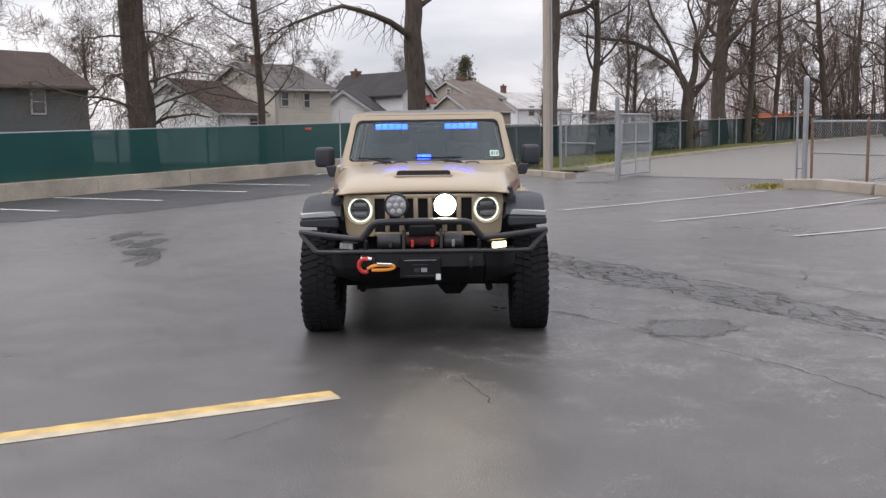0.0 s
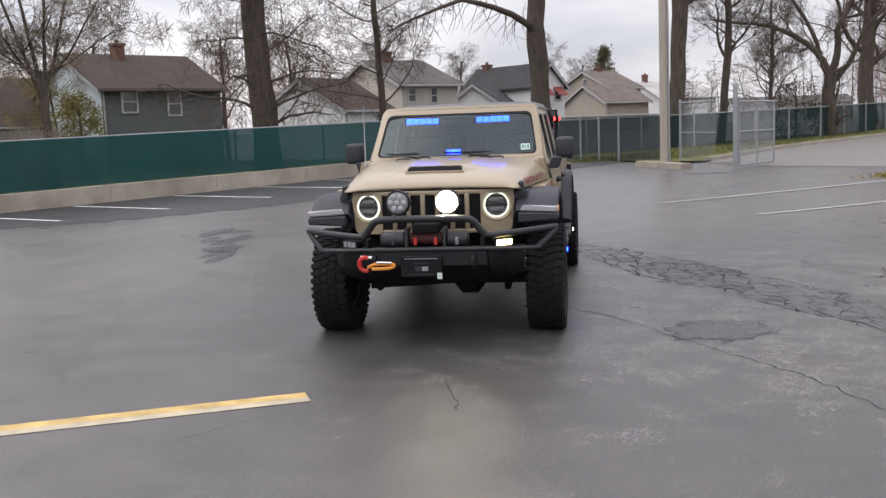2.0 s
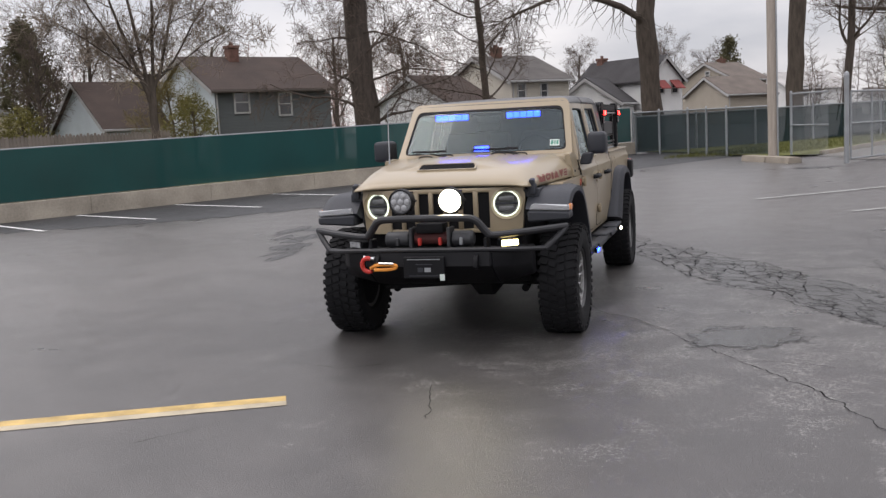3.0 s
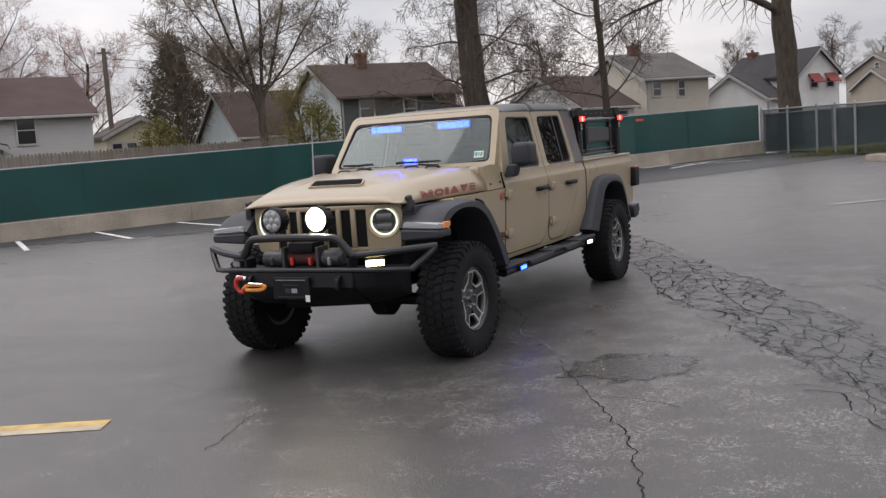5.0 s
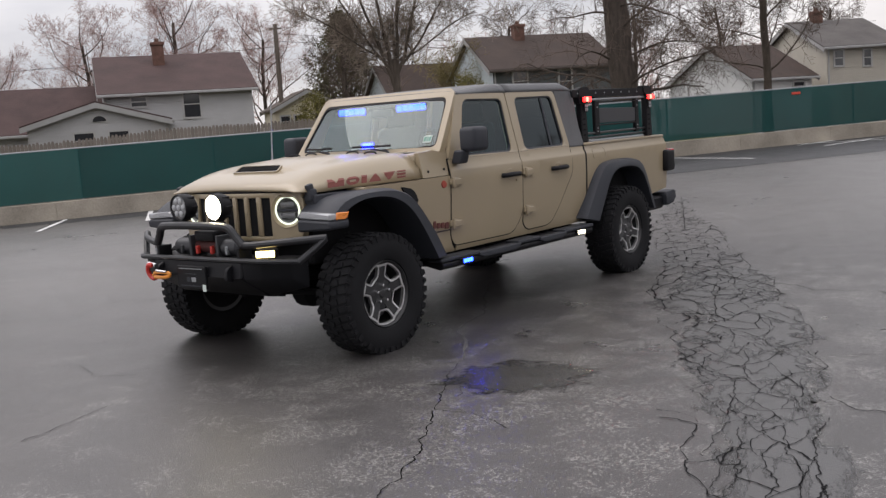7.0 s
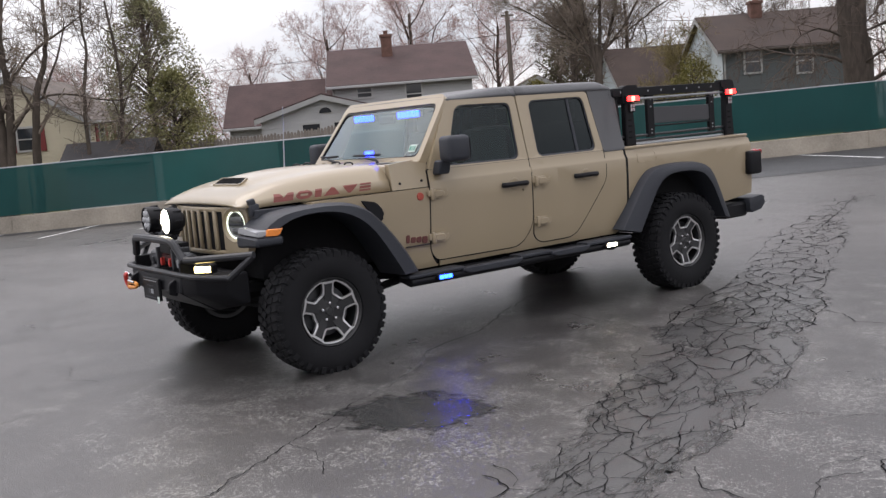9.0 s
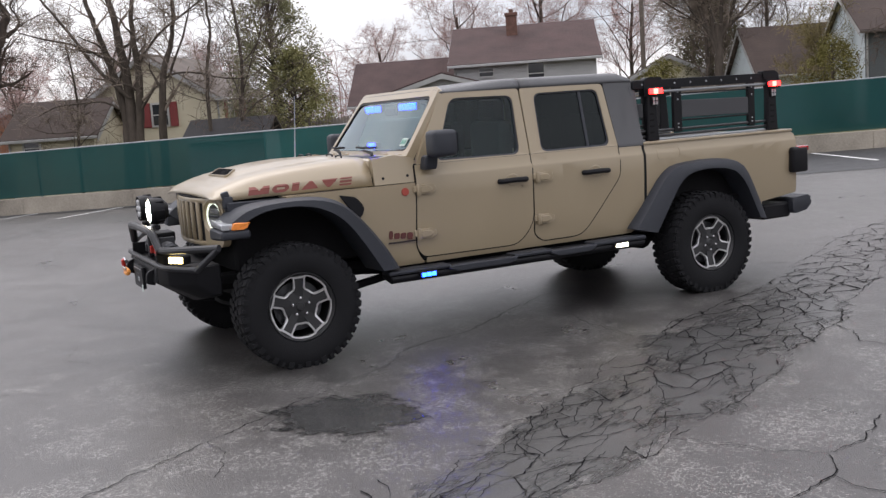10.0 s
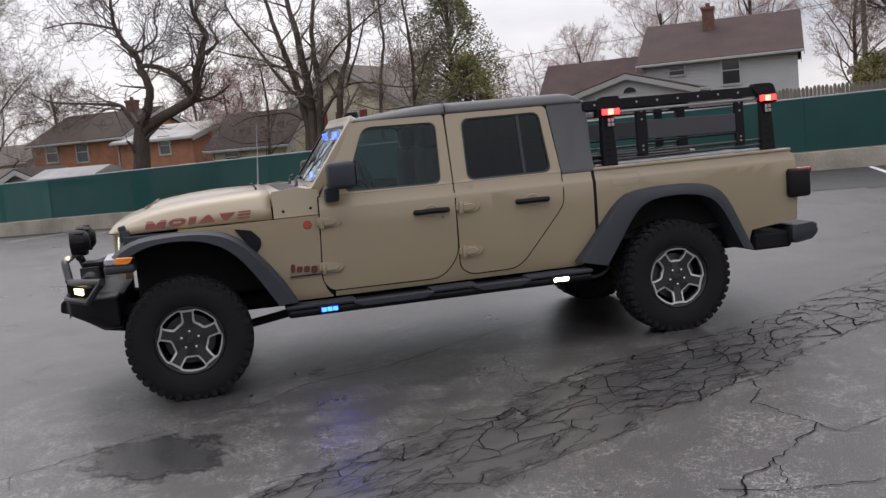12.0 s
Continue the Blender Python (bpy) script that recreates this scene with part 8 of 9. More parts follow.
    for yy in (3.13, 4.405):
        rl = thing("rack_light", "", "", pose(sx * 0.745, yy, 1.636), parent=rack)
        bm = bmesh.new()
        box(bm, (-0.012, -0.08, -0.03), (0.012, 0.08, 0.03), bevel=0.006)
        part("light_housing", bm, M_BLACK, rl)
        for q in (-1, 0, 1):
            bm = bmesh.new()
            box(bm, (0.008, q * 0.046 - 0.021, -0.021), (0.022, q * 0.046 + 0.021, 0.021), bevel=0.003)
            if sx < 0:
                bmesh.ops.scale(bm, vec=(-1, 1, 1), verts=bm.verts)
            part("led", bm, G_REDC if q == 0 else G_RED, rl, "lit red light")
        # small unlit pod with four lenses below the light
        bm = bmesh.new()
        box(bm, (-0.01, -0.034, -0.112), (0.006, 0.034, -0.04), bevel=0.006)
        part("pod_housing", bm, M_BLACK, rl)
        for q, w in ((-1, -1), (-1, 1), (1, -1), (1, 1)):
            bm = bmesh.new()
            x_ = 0.009 * sx
            box(bm, (min(0, x_), q * 0.014 - 0.011, -0.076 + w * 0.016 - 0.013), (max(0, x_), q * 0.014 + 0.011, -0.076 + w * 0.016 + 0.013), bevel=0.003)
            part("pod_lens", bm, M_CLEAR, rl, "unlit clear light")
for yy in (3.10, 3.42, 3.75, 4.08, 4.40):
    bm = bmesh.new()
    box(bm, (-0.69, yy - 0.035, 1.672), (0.69, yy + 0.035, 1.712), bevel=0.008)
    part("crossbar", bm, M_BLACK, rack)

# rear bumper, underbody
bm = bmesh.new()
prism(bm, rounded([(4.50, 0.655), (4.70, 0.67), (4.725, 0.63), (4.70, 0.545), (4.50, 0.515)], 0.035, 5), "x", -0.85, 0.85, bevel=0.02, seg=3)
part("rear_bumper", bm, M_TRIM, truck)
bm = bmesh.new()
box(bm, (-0.8, 4.2, 0.49), (0.8, 4.53, 0.62), bevel=0.02)
part("bumper_bracket", bm, M_BLACK, truck)
chassis = thing("chassis", "", "", parent=truck)
for sx in (-1, 1):
    bm = bmesh.new()
    tube(bm, [(sx * 0.42, -0.5, 0.56), (sx * 0.42, 0.5, 0.54), (sx * 0.45, 1.2, 0.47), (sx * 0.45, 2.6, 0.47), (sx * 0.43, 3.2, 0.6), (sx * 0.43, 4.5, 0.6)], 0.06, 6)
    part("frame_rail", bm, M_GAP, chassis)
    bm = bmesh.new()
    tube(bm, [(sx * 0.6, 0.08, 0.45), (sx * 0.56, 0.02, 0.98)], 0.03, 8)
    tube(bm, [(sx * 0.6, 0.08, 0.5), (sx * 0.57, 0.03, 0.8)], 0.045, 8)
    part("shock", bm, M_GAP, chassis)
    bm = bmesh.new()
    tube(bm, [(sx * 0.52, 0.0, 0.32), (sx * 0.48, 0.95, 0.46)], 0.03, 8)
    part("control_arm", bm, M_GAP, chassis)
    bm = bmesh.new()
    box(bm, (min(sx * 0.45, sx * 0.61), -0.28, 0.96), (max(sx * 0.45, sx * 0.61), 0.62, 1.085))
    part("inner_arch", bm, M_GAP, chassis)
    bm = bmesh.new()
    box(bm, (min(sx * 0.56, sx * 0.72), 2.85, 0.6), (max(sx * 0.56, sx * 0.72), 4.2, 1.1))
    part("inner_arch", bm, M_GAP, chassis)
for yy, dx in ((0.0, 0.22), (3.487, 0.0)):
    bm = bmesh.new()
    tube(bm, [(-0.8, yy, 0.395), (0.8, yy, 0.395)], 0.045, 10)
    tube(bm, [(dx - 0.12, yy, 0.39), (dx - 0.06, yy, 0.39), (dx + 0.06, yy, 0.39), (dx + 0.12, yy, 0.39)], [0.05, 0.12, 0.12, 0.05], 14)
    part("axle", bm, M_GAP, chassis)
bm = bmesh.new()
tube(bm, [(-0.55, -0.16, 0.36), (0.6, -0.14, 0.42)], 0.022, 8)
part("track_bar", bm, M_GAP, chassis)
bm = bmesh.new()
tube(bm, [(0.02, 0.3, 0.44), (0.0, 3.3, 0.42)], 0.04, 10)
part("drive_shaft", bm, M_GAP, chassis)
bm = bmesh.new()
box(bm, (-0.3, 1.1, 0.40), (0.3, 2.1, 0.56), bevel=0.05)
part("skid_plate", bm, M_GAP, chassis)
bm = bmesh.new()
tube(bm, [(0.3, 3.9, 0.56), (0.3, 4.4, 0.56)], 0.1, 12)
part("muffler", bm, M_GAP, chassis)

# front bumper with bull bar, winch and lamps
bumper = thing("front_bumper", "", "", parent=truck)
bm = bmesh.new()
prof = [(-0.80, 0.705), (-0.815, 0.61), (-0.58, 0.455), (-0.44, 0.43), (-0.42, 0.70), (-0.58, 0.72)]
prism(bm, prof, "x", -0.46, 0.46, bevel=0.012)
part("centre_plate", bm, M_BLACK, bumper)
for sx in (-1, 1):
    bm = bmesh.new()
    a = [(0.46, -0.80), (0.46, -0.44), (0.70, -0.44), (0.70, -0.60), (0.60, -0.76)]
    lo = [bm.verts.new((sx * x, -0.44 + (y + 0.44) * 0.38, 0.46 + 0.2 * (x - 0.46))) for x, y in a]
    mid = [bm.verts.new((sx * x, y, 0.60)) for x, y in a]
    hi = [bm.verts.new((sx * x, y, 0.71 + 0.02 * (x - 0.46))) for x, y in a]
    for r0, r1 in ((lo, mid), (mid, hi)):
        for i in range(5):
            bm.faces.new((r0[i], r0[(i + 1) % 5], r1[(i + 1) % 5], r1[i]))
    bm.faces.new(lo)
    bm.faces.new(hi[::-1])
    bmesh.ops.bevel(bm, geom=list(bm.edges), offset=0.01, segments=1, affect="EDGES")
    part("wing_plate", bm, M_BLACK, bumper)
    bm = bmesh.new()
    tube(bm, smoothed([(sx * 0.94, -0.50, 0.843), (sx * 0.80, -0.60, 0.835), (sx * 0.70, -0.67, 0.83), (sx * 0.50, -0.745, 0.815), (sx * 0.44, -0.765, 0.82)], 2), 0.024, 10)
    part("side_bar", bm, M_BAR, bumper)
    bm = bmesh.new()
    tube(bm, smoothed([(sx * 0.935, -0.505, 0.838), (sx * 0.89, -0.55, 0.785), (sx * 0.80, -0.62, 0.70)], 1), 0.022, 8)
    part("strut", bm, M_BAR, bumper)
    bm = bmesh.new()
    box(bm, (sx * 0.42 - 0.012, -0.79, 0.70), (sx * 0.42 + 0.012, -0.68, 0.80), bevel=0.004)
    part("bar_gusset", bm, M_BLACK, bumper)
    # recovery eye
    bm = bmesh.new()
    prism(bm, rounded([(-0.86, 0.60), (-0.80, 0.58), (-0.79, 0.70), (-0.85, 0.67)], 0.015, 4), "x", sx * 0.36 - 0.014, sx * 0.36 + 0.014, bevel=0.003)
    part("recovery_eye", bm, M_BLACK, bumper)
    # small square light pods
    pod = thing("light_pod", "", "", pose(sx * 0.56, -0.675, 0.755, 0, 0, 32 * sx), parent=bumper)
    bm = bmesh.new()
    box(bm, (-0.07, -0.02, -0.03), (0.07, 0.05, 0.03), bevel=0.01)
    part("pod_housing", bm, M_BLACK, pod)
    for q in (-1, 0, 1):
        bm = bmesh.new()
        box(bm, (q * 0.042 - 0.019, -0.03, -0.021), (q * 0.042 + 0.019, -0.018, 0.021), bevel=0.003)
        part("led", bm, G_POD if sx > 0 else M_CLEAR, pod, "lit yellow-white light" if sx > 0 else "unlit clear light")
bm = bmesh.new()
hoop = smoothed([(-0.45, -0.765, 0.815), (-0.405, -0.775, 0.865), (-0.36, -0.79, 0.93), (-0.29, -0.80, 0.945), (0.29, -0.80, 0.945), (0.36, -0.79, 0.93), (0.405, -0.775, 0.865), (0.45, -0.765, 0.815)], 2)
tube(bm, hoop, 0.027, 10)
part("hoop_bar", bm, M_BAR, bumper)
bm = bmesh.new()
tube(bm, smoothed([(-0.80, -0.62, 0.705), (-0.66, -0.76, 0.718), (-0.56, -0.79, 0.722), (0.56, -0.79, 0.722), (0.66, -0.76, 0.718), (0.80, -0.62, 0.705)], 2), 0.018, 8)
part("lower_bar", bm, M_BAR, bumper)
M_REFL = material("lamp_reflector", (0.32, 0.33, 0.34), 0.22, metal=0.7, vary=0.1, scale=9, fine=90, bump=0.02)
for sx, xx in ((-1, -0.19), (1, 0.172)):
    lm = thing("round_lamp", "", "", pose(xx, -0.745, 1.06, 90, 0, 0), parent=bumper)
    bm = bmesh.new()
    lathe(bm, [(0.078, 0.012), (0.086, 0.016), (0.09, 0.006), (0.09, -0.04), (0.082, -0.08), (0.05, -0.11), (0.0, -0.115)], 32)
    part("lamp_housing", bm, M_BLACK, lm)
    bm = bmesh.new()
    lathe(bm, [(0.0, 0.012), (0.05, 0.011), (0.079, 0.006)], 32)
    part("lamp_lens", bm, G_WHITE if sx > 0 else M_REFL, lm, "lit warm white driving lamp" if sx > 0 else "unlit grey reflector")
    for k in range(7):
        bm = bmesh.new()
        a, d = 2 * math.pi * k / 6, 0.0 if k == 6 else 0.048
        lathe(bm, [(0.0, 0.02), (0.012, 0.019), (0.02, 0.015), (0.022, 0.009)], 12, "z", pose(d * math.cos(a), d * math.sin(a), 0))
        part("led_lens", bm, G_WHITE if sx > 0 else M_CLEAR, lm)
    for k in range(8):
        bm = bmesh.new()
        a = 2 * math.pi * k / 8
        box(bm, (-0.006, 0.075, -0.08), (0.006, 0.094, -0.025), pose(0, 0, 0, 0, 0, math.degrees(a)), bevel=0.002)
        part("cooling_fin", bm, M_BLACK, lm)
    bm = bmesh.new()
    box(bm, (-0.055, -0.125, -0.045), (0.055, -0.095, -0.01), bevel=0.006)
    part("lamp_bracket", bm, M_BLACK, lm)
# winch behind the hoop
M_ROPE = material("dark_red_rope", (0.07, 0.018, 0.017), 0.8, vary=0.3, scale=12, fine=120, bump=0.4)
M_WINCH = material("grey_winch_castings", (0.055, 0.057, 0.062), 0.45, metal=0.4, vary=0.15, scale=8, fine=90, bump=0.05)
winch = thing("winch", "", "", parent=bumper)
bm = bmesh.new()
tube(bm, [(-0.12, -0.66, 0.79), (0.12, -0.66, 0.79)], 0.045, 14)
part("drum", bm, M_ROPE, winch, "drum wound with red rope")
for x0, x1, mat, nm in ((-0.34, -0.15, M_WINCH, "motor"), (0.15, 0.31, M_WINCH, "gearbox")):
    bm = bmesh.new()
    tube(bm, [(x0, -0.66, 0.785), (x0 + 0.015, -0.66, 0.785), (x1 - 0.015, -0.66, 0.785), (x1, -0.66, 0.785)], [0.04, 0.058, 0.058, 0.04], 16)
    part(nm, bm, mat, winch)
bm = bmesh.new()
box(bm, (-0.1, -0.72, 0.83), (0.1, -0.58, 0.9), bevel=0.012, seg=2)
part("control_box", bm, M_BLACK, winch)
for xx in (-0.14, 0.14):
    bm = bmesh.new()
    box(bm, (xx - 0.012, -0.73, 0.72), (xx + 0.012, -0.6, 0.87), bevel=0.004)
    part("side_plate", bm, M_WINCH, winch)
for xx, mat in ((-0.075, M_RED), (0.075, M_RED), (-0.24, M_WINCH), (0.23, M_STEEL)):
    bm = bmesh.new()
    box(bm, (xx - 0.012, -0.73, 0.745), (xx + 0.012, -0.70, 0.80), bevel=0.005)
    part("fitting", bm, mat, winch)
# plate with plain bars
plate = thing("front_plate", "", "", pose(-0.015, -0.828, 0.605), parent=bumper)
bm = bmesh.new()
box(bm, (-0.15, -0.012, -0.075), (0.15, 0.01, 0.075), bevel=0.004)
part("plate_body", bm, M_BLACK, plate)
for u0, u1, v0, v1, mat in ((-0.12, 0.12, 0.055, 0.06, M_STEEL), (-0.06, 0.06, 0.02, 0.026, M_TRIM), (-0.045, -0.005, -0.03, 0.0, M_TRIM), (0.005, 0.05, -0.03, 0.0, M_STEEL), (-0.11, 0.11, -0.06, -0.054, M_TRIM), (0.115, 0.15, -0.09, -0.045, M_WRAP)):
    bm = bmesh.new()
    box(bm, (u0, -0.015, v0), (u1, -0.0125, v1))
    part("plate_bar", bm, mat, plate)
# shackle and tow hook
bm = bmesh.new()
loop = [(-0.42 + 0.045 * math.cos(a), -0.855 - 0.01 * math.sin(a), 0.63 + 0.05 * math.sin(a)) for a in [math.pi * (0.35 + 1.3 * k / 12) for k in range(13)]]
tube(bm, loop, 0.016, 8)
part("shackle", bm, M_RED, bumper, "red bow shackle")
bm = bmesh.new()
tube(bm, [(-0.45, -0.855, 0.685), (-0.37, -0.855, 0.675)], 0.014, 8)
part("shackle_pin", bm, M_CHROME, bumper)
bm = bmesh.new()
tube(bm, smoothed([(-0.40, -0.86, 0.605), (-0.36, -0.87, 0.63), (-0.27, -0.875, 0.635), (-0.20, -0.87, 0.628), (-0.215, -0.87, 0.605), (-0.28, -0.875, 0.598), (-0.37, -0.87, 0.597)], 2), 0.013, 8)
part("tow_hook", bm, M_ORANGE, bumper, "orange winch hook")
bm = bmesh.new()
tube(bm, [(-0.33, -0.885, 0.645), (-0.22, -0.885, 0.64)], 0.008, 6)
part("hook_latch", bm, M_CHROME, bumper)

# antenna
bm = bmesh.new()
tube(bm, [(-0.74, 0.60, 1.27), (-0.745, 0.62, 1.32), (-0.75, 0.66, 1.80)], [0.012, 0.006, 0.003], 6)
part("antenna", bm, M_STEEL, truck)

# cabin inside
cabin = thing("cabin", "", "", parent=truck)
bm = bmesh.new()
prism(bm, rounded([(0.95, 1.10), (1.02, 1.335), (1.14, 1.33), (1.30, 1.26), (1.30, 1.05)], 0.03, 4), "x", -0.72, 0.72, bevel=0.02)
part("dashboard", bm, M_SEAT, cabin)
bm = bmesh.new()
box(bm, (-0.74, 0.95, 1.17), (0.74, 2.9, 1.19))
part("cabin_floor", bm, M_GAP, cabin)
for xx, yy in ((-0.38, 1.75), (0.38, 1.75), (-0.38, 2.6), (0.38, 2.6)):
    s = thing("cabin_seat", "", "", pose(xx, yy, 0), parent=truck)
    bm = bmesh.new()
    box(bm, (-0.23, 0.0, 1.12), (0.23, 0.14, 1.5), pose(0, 0, 0), bevel=0.05, seg=2)
    part("backrest", bm, M_SEAT, s)
    bm = bmesh.new()
    box(bm, (-0.13, 0.03, 1.5), (0.13, 0.12, 1.66), bevel=0.035, seg=2)
    part("headrest", bm, M_SEAT, s)
bm = bmesh.new()
ring = [(0.38 + 0.17 * math.cos(2 * math.pi * k / 24), 1.36 - 0.06 * math.sin(2 * math.pi * k / 24), 1.30 + 0.165 * math.sin(2 * math.pi * k / 24)) for k in range(25)]
tube(bm, ring, 0.014, 8, cap=False)
part("steering_wheel", bm, M_SEAT, cabin)
bm = bmesh.new()
box(bm, (-0.11, 1.16, 1.585), (0.11, 1.19, 1.65), bevel=0.012)
part("rear_view_mirror", bm, M_BLACK, cabin)
for x0, x1 in ((-0.47, -0.19), (0.17, 0.45)):
    vb = thing("visor_light_bar", "", "", pose(0.5 * (x0 + x1), 1.165, 1.645), parent=truck)
    bm = bmesh.new()
    box(bm, (-0.17, 0.0, -0.026), (0.17, 0.03, 0.026), bevel=0.006)
    part("bar_housing", bm, M_BLACK, vb)
    for q in range(5):
        bm = bmesh.new()
        box(bm, (-0.15 + 0.06 * q + 0.003, -0.008, -0.024), (-0.15 + 0.06 * q + 0.057, 0.002, 0.024), bevel=0.004)
        part("led", bm, G_VISOR, vb, "lit blue light")
dl = thing("dash_light", "", "", pose(-0.03, 1.0, 1.368), parent=truck)
bm = bmesh.new()
box(bm, (-0.075, 0.0, -0.03), (0.075, 0.05, 0.025), bevel=0.006)
part("bar_housing", bm, M_BLACK, dl)
for q in range(3):
    bm = bmesh.new()
    box(bm, (-0.062 + 0.042 * q, -0.008, -0.021), (-0.022 + 0.042 * q, 0.002, 0.021), bevel=0.004)
    part("led", bm, G_BLUEW if q == 1 else G_BLUE, dl, "lit blue light")

# wheels
R_T, W_T = 0.415, 0.285


def wheel_thing():
    """One wheel about the x axis, outer side to +x, standing apart from the truck's frame."""
    w = thing("wheel", "", "", parent=truck)
    ty = thing("tyre", "", "", parent=w)
    bm = bmesh.new()
    h = W_T / 2
    prof = [(0.222, h - 0.045), (0.235, h - 0.018), (0.27, h - 0.004), (0.33, h), (0.365, h - 0.006), (0.392, h - 0.016), (0.402, h - 0.04), (0.404, 0), (0.402, -h + 0.04), (0.392, -h + 0.016), (0.365, -h + 0.006), (0.33, -h), (0.27, -h + 0.004), (0.235, -h + 0.018), (0.222, -h + 0.045)]
    lathe(bm, prof, 56, "x")
    part("carcass", bm, M_RUBBER, ty, smooth=40)
    bm = bmesh.new()
    n = 42
    for k in range(n):
        a = 360 * k / n
        for x0, x1, y0, y1, r0, r1, da in ((h - 0.075, h - 0.012, -0.0215, 0.0215, 0.385, R_T - 0.004, 0), (-h + 0.012, -h + 0.075, -0.0215, 0.0215, 0.385, R_T - 0.004, 4), (0.006, 0.058, -0.0195, 0.0215, 0.39, R_T, 3), (-0.058, -0.006, -0.0215, 0.0195, 0.39, R_T, 7)):
            rot = pose(0, 0, 0, a + da, 0, 0)
            vs = box(bm, (x0, y0, r0), (x1, y1, r1))
            for v in vs:
                if v.co.z > r1 - 0.001:
                    v.co.x *= 0.97
                    v.co.y *= 0.9
            bmesh.ops.rotate(bm, verts=vs, cent=((x0 + x1) / 2, 0, 0), matrix=Matrix.Rotation(radians(14 if x0 > 0 else -14), 3, "Z"))
            bmesh.ops.transform(bm, matrix=rot, verts=vs)
        # shoulder lugs run down the sidewall
        for side, da in ((1, 0), (-1, 5)):
            vs = box(bm, (side * (h - 0.012) - 0.011, -0.0175 if k % 2 else -0.012, 0.36 if k % 2 else 0.374), (side * (h - 0.012) + 0.011, 0.0175 if k % 2 else 0.012, 0.402))
            bmesh.ops.transform(bm, matrix=pose(0, 0, 0, a + da, 0, 0), verts=vs)
    ob = part("tread", bm, M_RUBBER, ty, smooth=30)
    ob["kind"] = "stuff"
    rim = thing("rim", "", "", parent=w)
    bm = bmesh.new()
    lathe(bm, [(0.226, h - 0.05), (0.229, h - 0.028), (0.222, h - 0.022), (0.212, h - 0.035), (0.2, h - 0.075), (0.195, -h + 0.05), (0.226, -h + 0.045)], 48, "x")
    part("barrel", bm, M_RIM, rim, smooth=40)
    bm = bmesh.new()
    lathe(bm, [(0.0, h - 0.125), (0.165, h - 0.125), (0.165, h - 0.115), (0.0, h - 0.115)], 36, "x")
    part("brake_disc", bm, M_WINCH, rim)
    bm = bmesh.new()
    lathe(bm, [(0.206, -h + 0.06), (0.206, -h + 0.05), (0.0, -h + 0.05)], 36, "x")
    part("back_plate", bm, M_GAP, rim)
    xs = h - 0.045
    for k in range(5):
        a0 = math.radians(-90 + 72 * k)

        def pt(r, da, x):
            a = a0 + math.radians(da)
            return (x, r * math.cos(a), r * math.sin(a))
        # spoke between two windows
        bm = bmesh.new()
        lo = [pt(0.215, 36 - 11, xs - 0.03), pt(0.215, 36 + 11, xs - 0.03), pt(0.115, 36 + 14, xs - 0.045), pt(0.06, 36 + 30, xs - 0.045), pt(0.06, 36 - 30, xs - 0.045), pt(0.115, 36 - 14, xs - 0.045)]
        hi = [pt(0.212, 36 - 10.5, xs), pt(0.212, 36 + 10.5, xs), pt(0.115, 36 + 13, xs - 0.016), pt(0.06, 36 + 30, xs - 0.022), pt(0.06, 36 - 30, xs - 0.022), pt(0.115, 36 - 13, xs - 0.016)]
        v0, v1 = [bm.verts.new(p) for p in lo], [bm.verts.new(p) for p in hi]
        bm.faces.new(v0[::-1])
        bm.faces.new(v1)
        for i in range(6):
            bm.faces.new((v0[i], v0[(i + 1) % 6], v1[(i + 1) % 6], v1[i]))
        bmesh.ops.bevel(bm, geom=[e for e in bm.edges if e.calc_length() > 0.02], offset=0.003, segments=1, affect="EDGES")
        part("spoke", bm, M_RIM, rim)
        # bright machined edge round each window: a flat band with straight sides
        win = [pt(0.205, -25, xs + 0.001)] + [pt(0.212, d, xs + 0.002) for d in (-22, -11, 0, 11, 22)] + [pt(0.205, 25, xs + 0.001), pt(0.197, 26.5, xs), pt(0.165, 26, xs - 0.004), pt(0.124, 23, xs - 0.014), pt(0.112, 17, xs - 0.017), pt(0.108, 0, xs - 0.019), pt(0.112, -17, xs - 0.017), pt(0.124, -23, xs - 0.014), pt(0.165, -26, xs - 0.004), pt(0.197, -26.5, xs)]
        mid_w = Vector((0, 0.16 * math.cos(a0), 0.16 * math.sin(a0)))
        inner_w = []
        for p in win:
            t = Vector((0, p[1], p[2])) - mid_w
            t *= (t.length - 0.0135) / t.length
            inner_w.append((p[0] - 0.002, mid_w.y + t.y, mid_w.z + t.z))
        bm = bmesh.new()
        loops_w = [[bm.verts.new(p) for p in win], [bm.verts.new((p[0] + 0.003, p[1], p[2])) for p in win], [bm.verts.new((p[0] + 0.003, p[1], p[2])) for p in inner_w], [bm.verts.new((p[0] - 0.02, p[1], p[2])) for p in inner_w]]
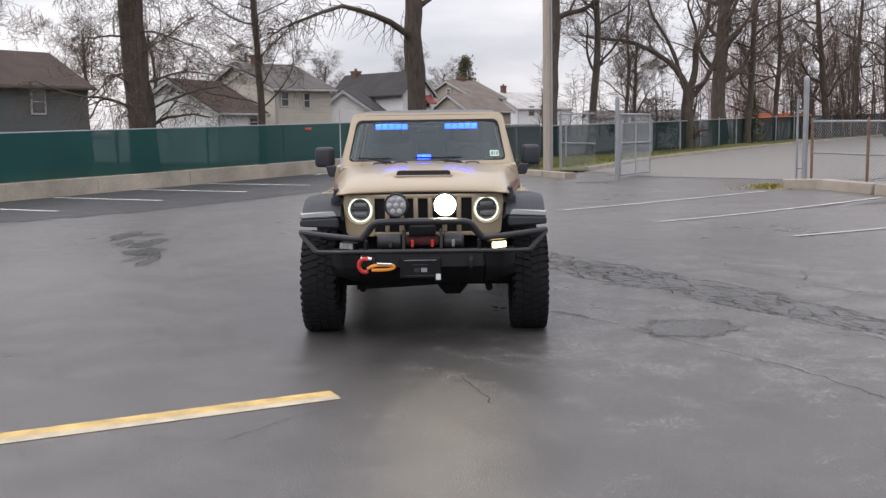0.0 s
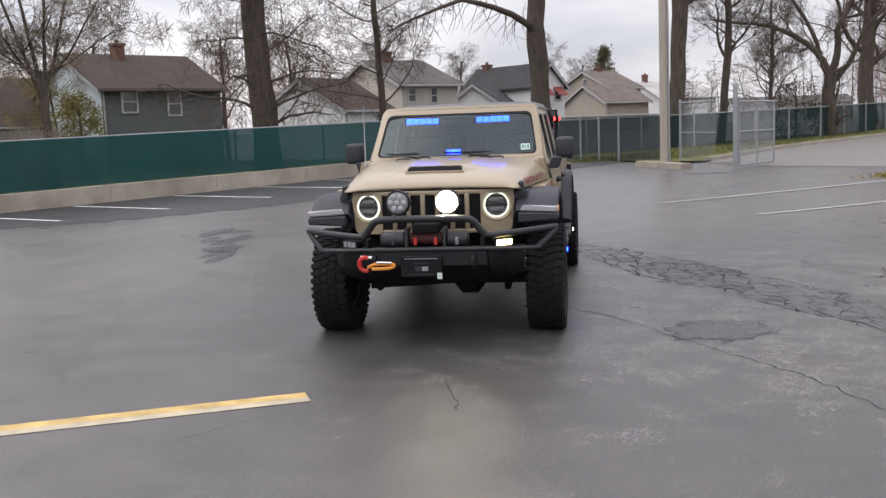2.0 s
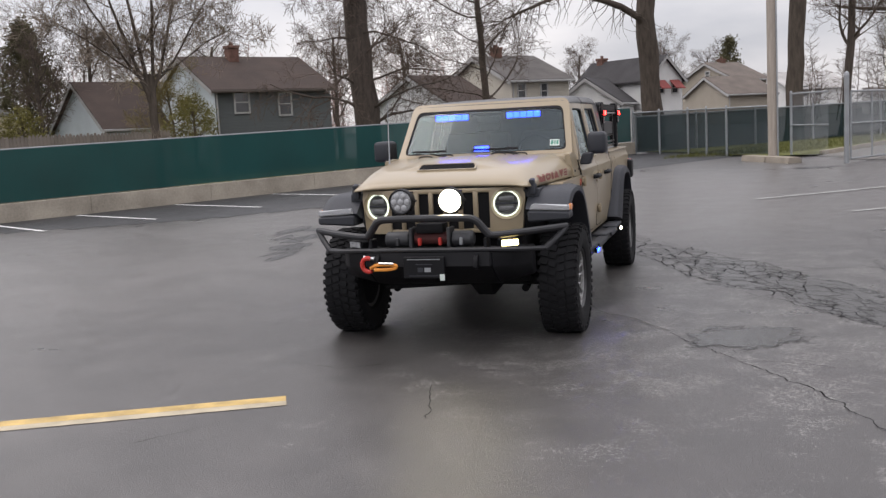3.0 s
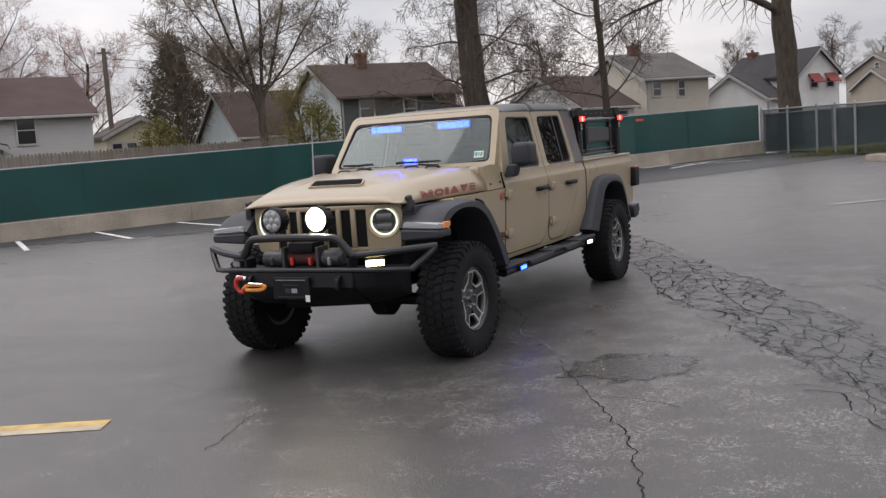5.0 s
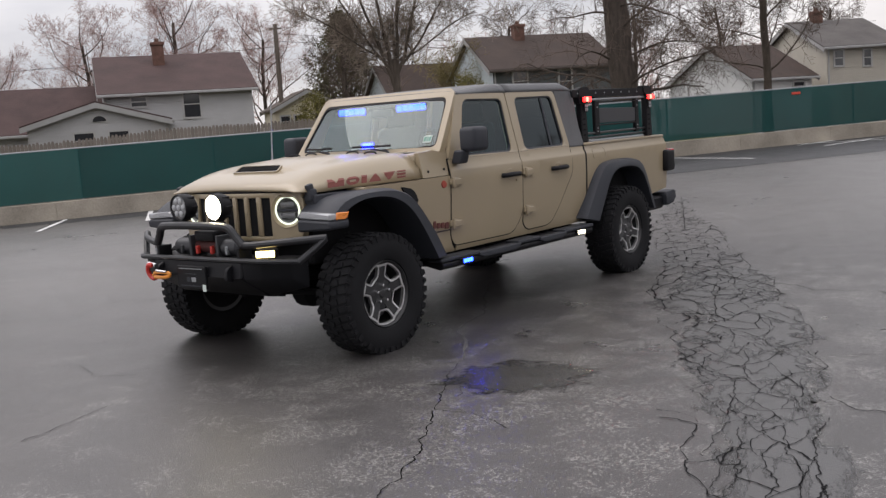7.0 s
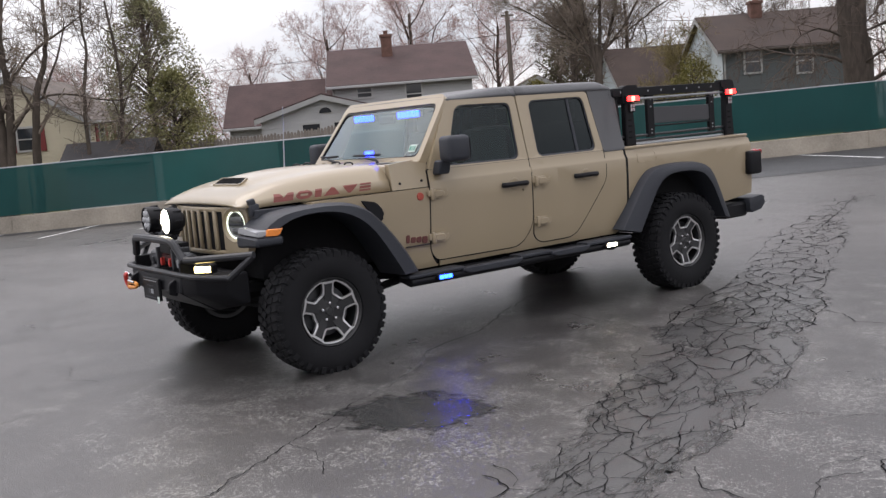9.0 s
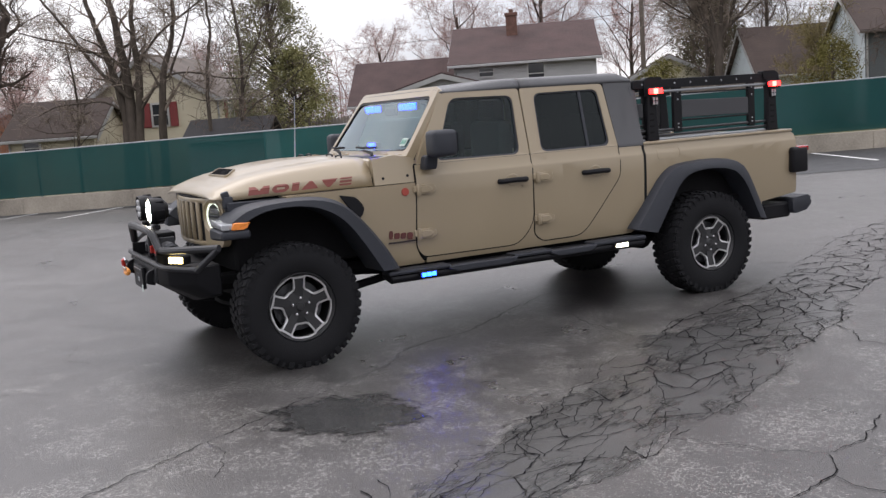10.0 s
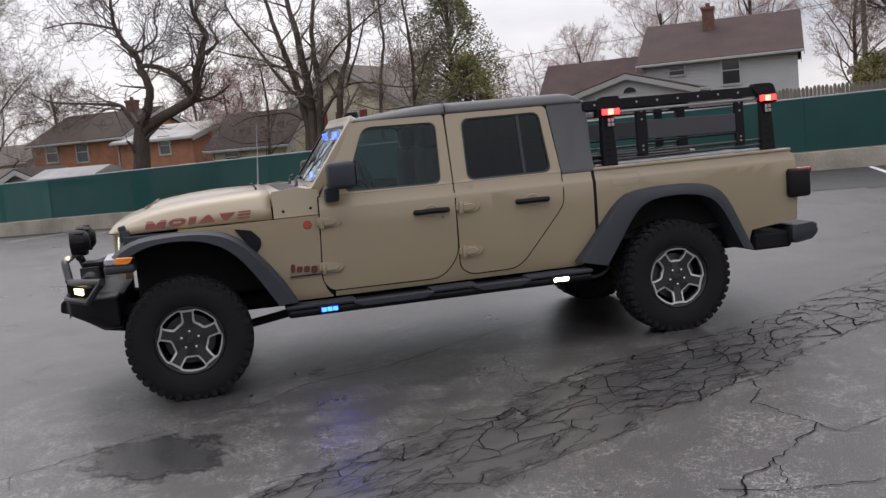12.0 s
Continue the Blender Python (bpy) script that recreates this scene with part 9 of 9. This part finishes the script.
        for u, w_ in zip(loops_w, loops_w[1:]):
            for i in range(len(win)):
                e = (i + 1) % len(win)
                bm.faces.new((u[i], u[e], w_[e], w_[i]))
        part("machined_edge", bm, M_SILVER, rim, "bright machined spoke edge", smooth=20)
        bm = bmesh.new()
        q0 = [pt(r, d, xs + 0.004 - (0.209 - r) * 0.1) for r, d in ((0.205, 24.5), (0.2, 36), (0.205, 47.5), (0.19, 47.5), (0.186, 36), (0.19, 24.5))]
        q1 = [(p[0] - 0.006, p[1], p[2]) for p in q0]
        f0, f1 = [bm.verts.new(p) for p in q0], [bm.verts.new(p) for p in q1]
        bm.faces.new(f0)
        for i in range(6):
            bm.faces.new((f0[i], f0[(i + 1) % 6], f1[(i + 1) % 6], f1[i]))
        part("spoke_tip", bm, M_SILVER, rim)
        bm = bmesh.new()
        a = a0 + math.radians(36)
        lathe(bm, [(0.0, 0.024), (0.009, 0.022), (0.012, 0.008), (0.013, 0.0)], 10, "x", pose(xs - 0.02, 0.058 * math.cos(a), 0.058 * math.sin(a)))
        part("wheel_nut", bm, M_CHROME, rim)
    bm = bmesh.new()
    lathe(bm, [(0.0, xs - 0.004), (0.024, xs - 0.006), (0.032, xs - 0.016), (0.105, xs - 0.024), (0.105, xs - 0.045)], 32, "x")
    part("hub", bm, M_RIM, rim)
    return w


first_wheel = wheel_thing()
first_wheel.matrix_basis = pose(0.835, 0, 0.397)
for x, y, spin, turn in ((0.835, 3.487, 36, 0), (-0.835, 0, 10, 180), (-0.835, 3.487, 50, 180)):
    c = copy_thing(first_wheel, pose(x, y, 0.397, 0, 0, turn) @ pose(0, 0, 0, spin, 0, 0))
    c.parent = truck


def settle(root):
    """Folds holders on the third level into their parts, so that no part lies deeper than a sub-part."""
    for part_ in list(root.children):
        for holder in [c for c in part_.children if c.type == "EMPTY"]:
            for i, c in enumerate(list(holder.children)):
                m = holder.matrix_basis @ c.matrix_basis
                c.parent = part_
                c.matrix_basis = m
                if i == 0:
                    c.name = holder.name.split(".")[0]
            bpy.data.objects.remove(holder)


settle(truck)
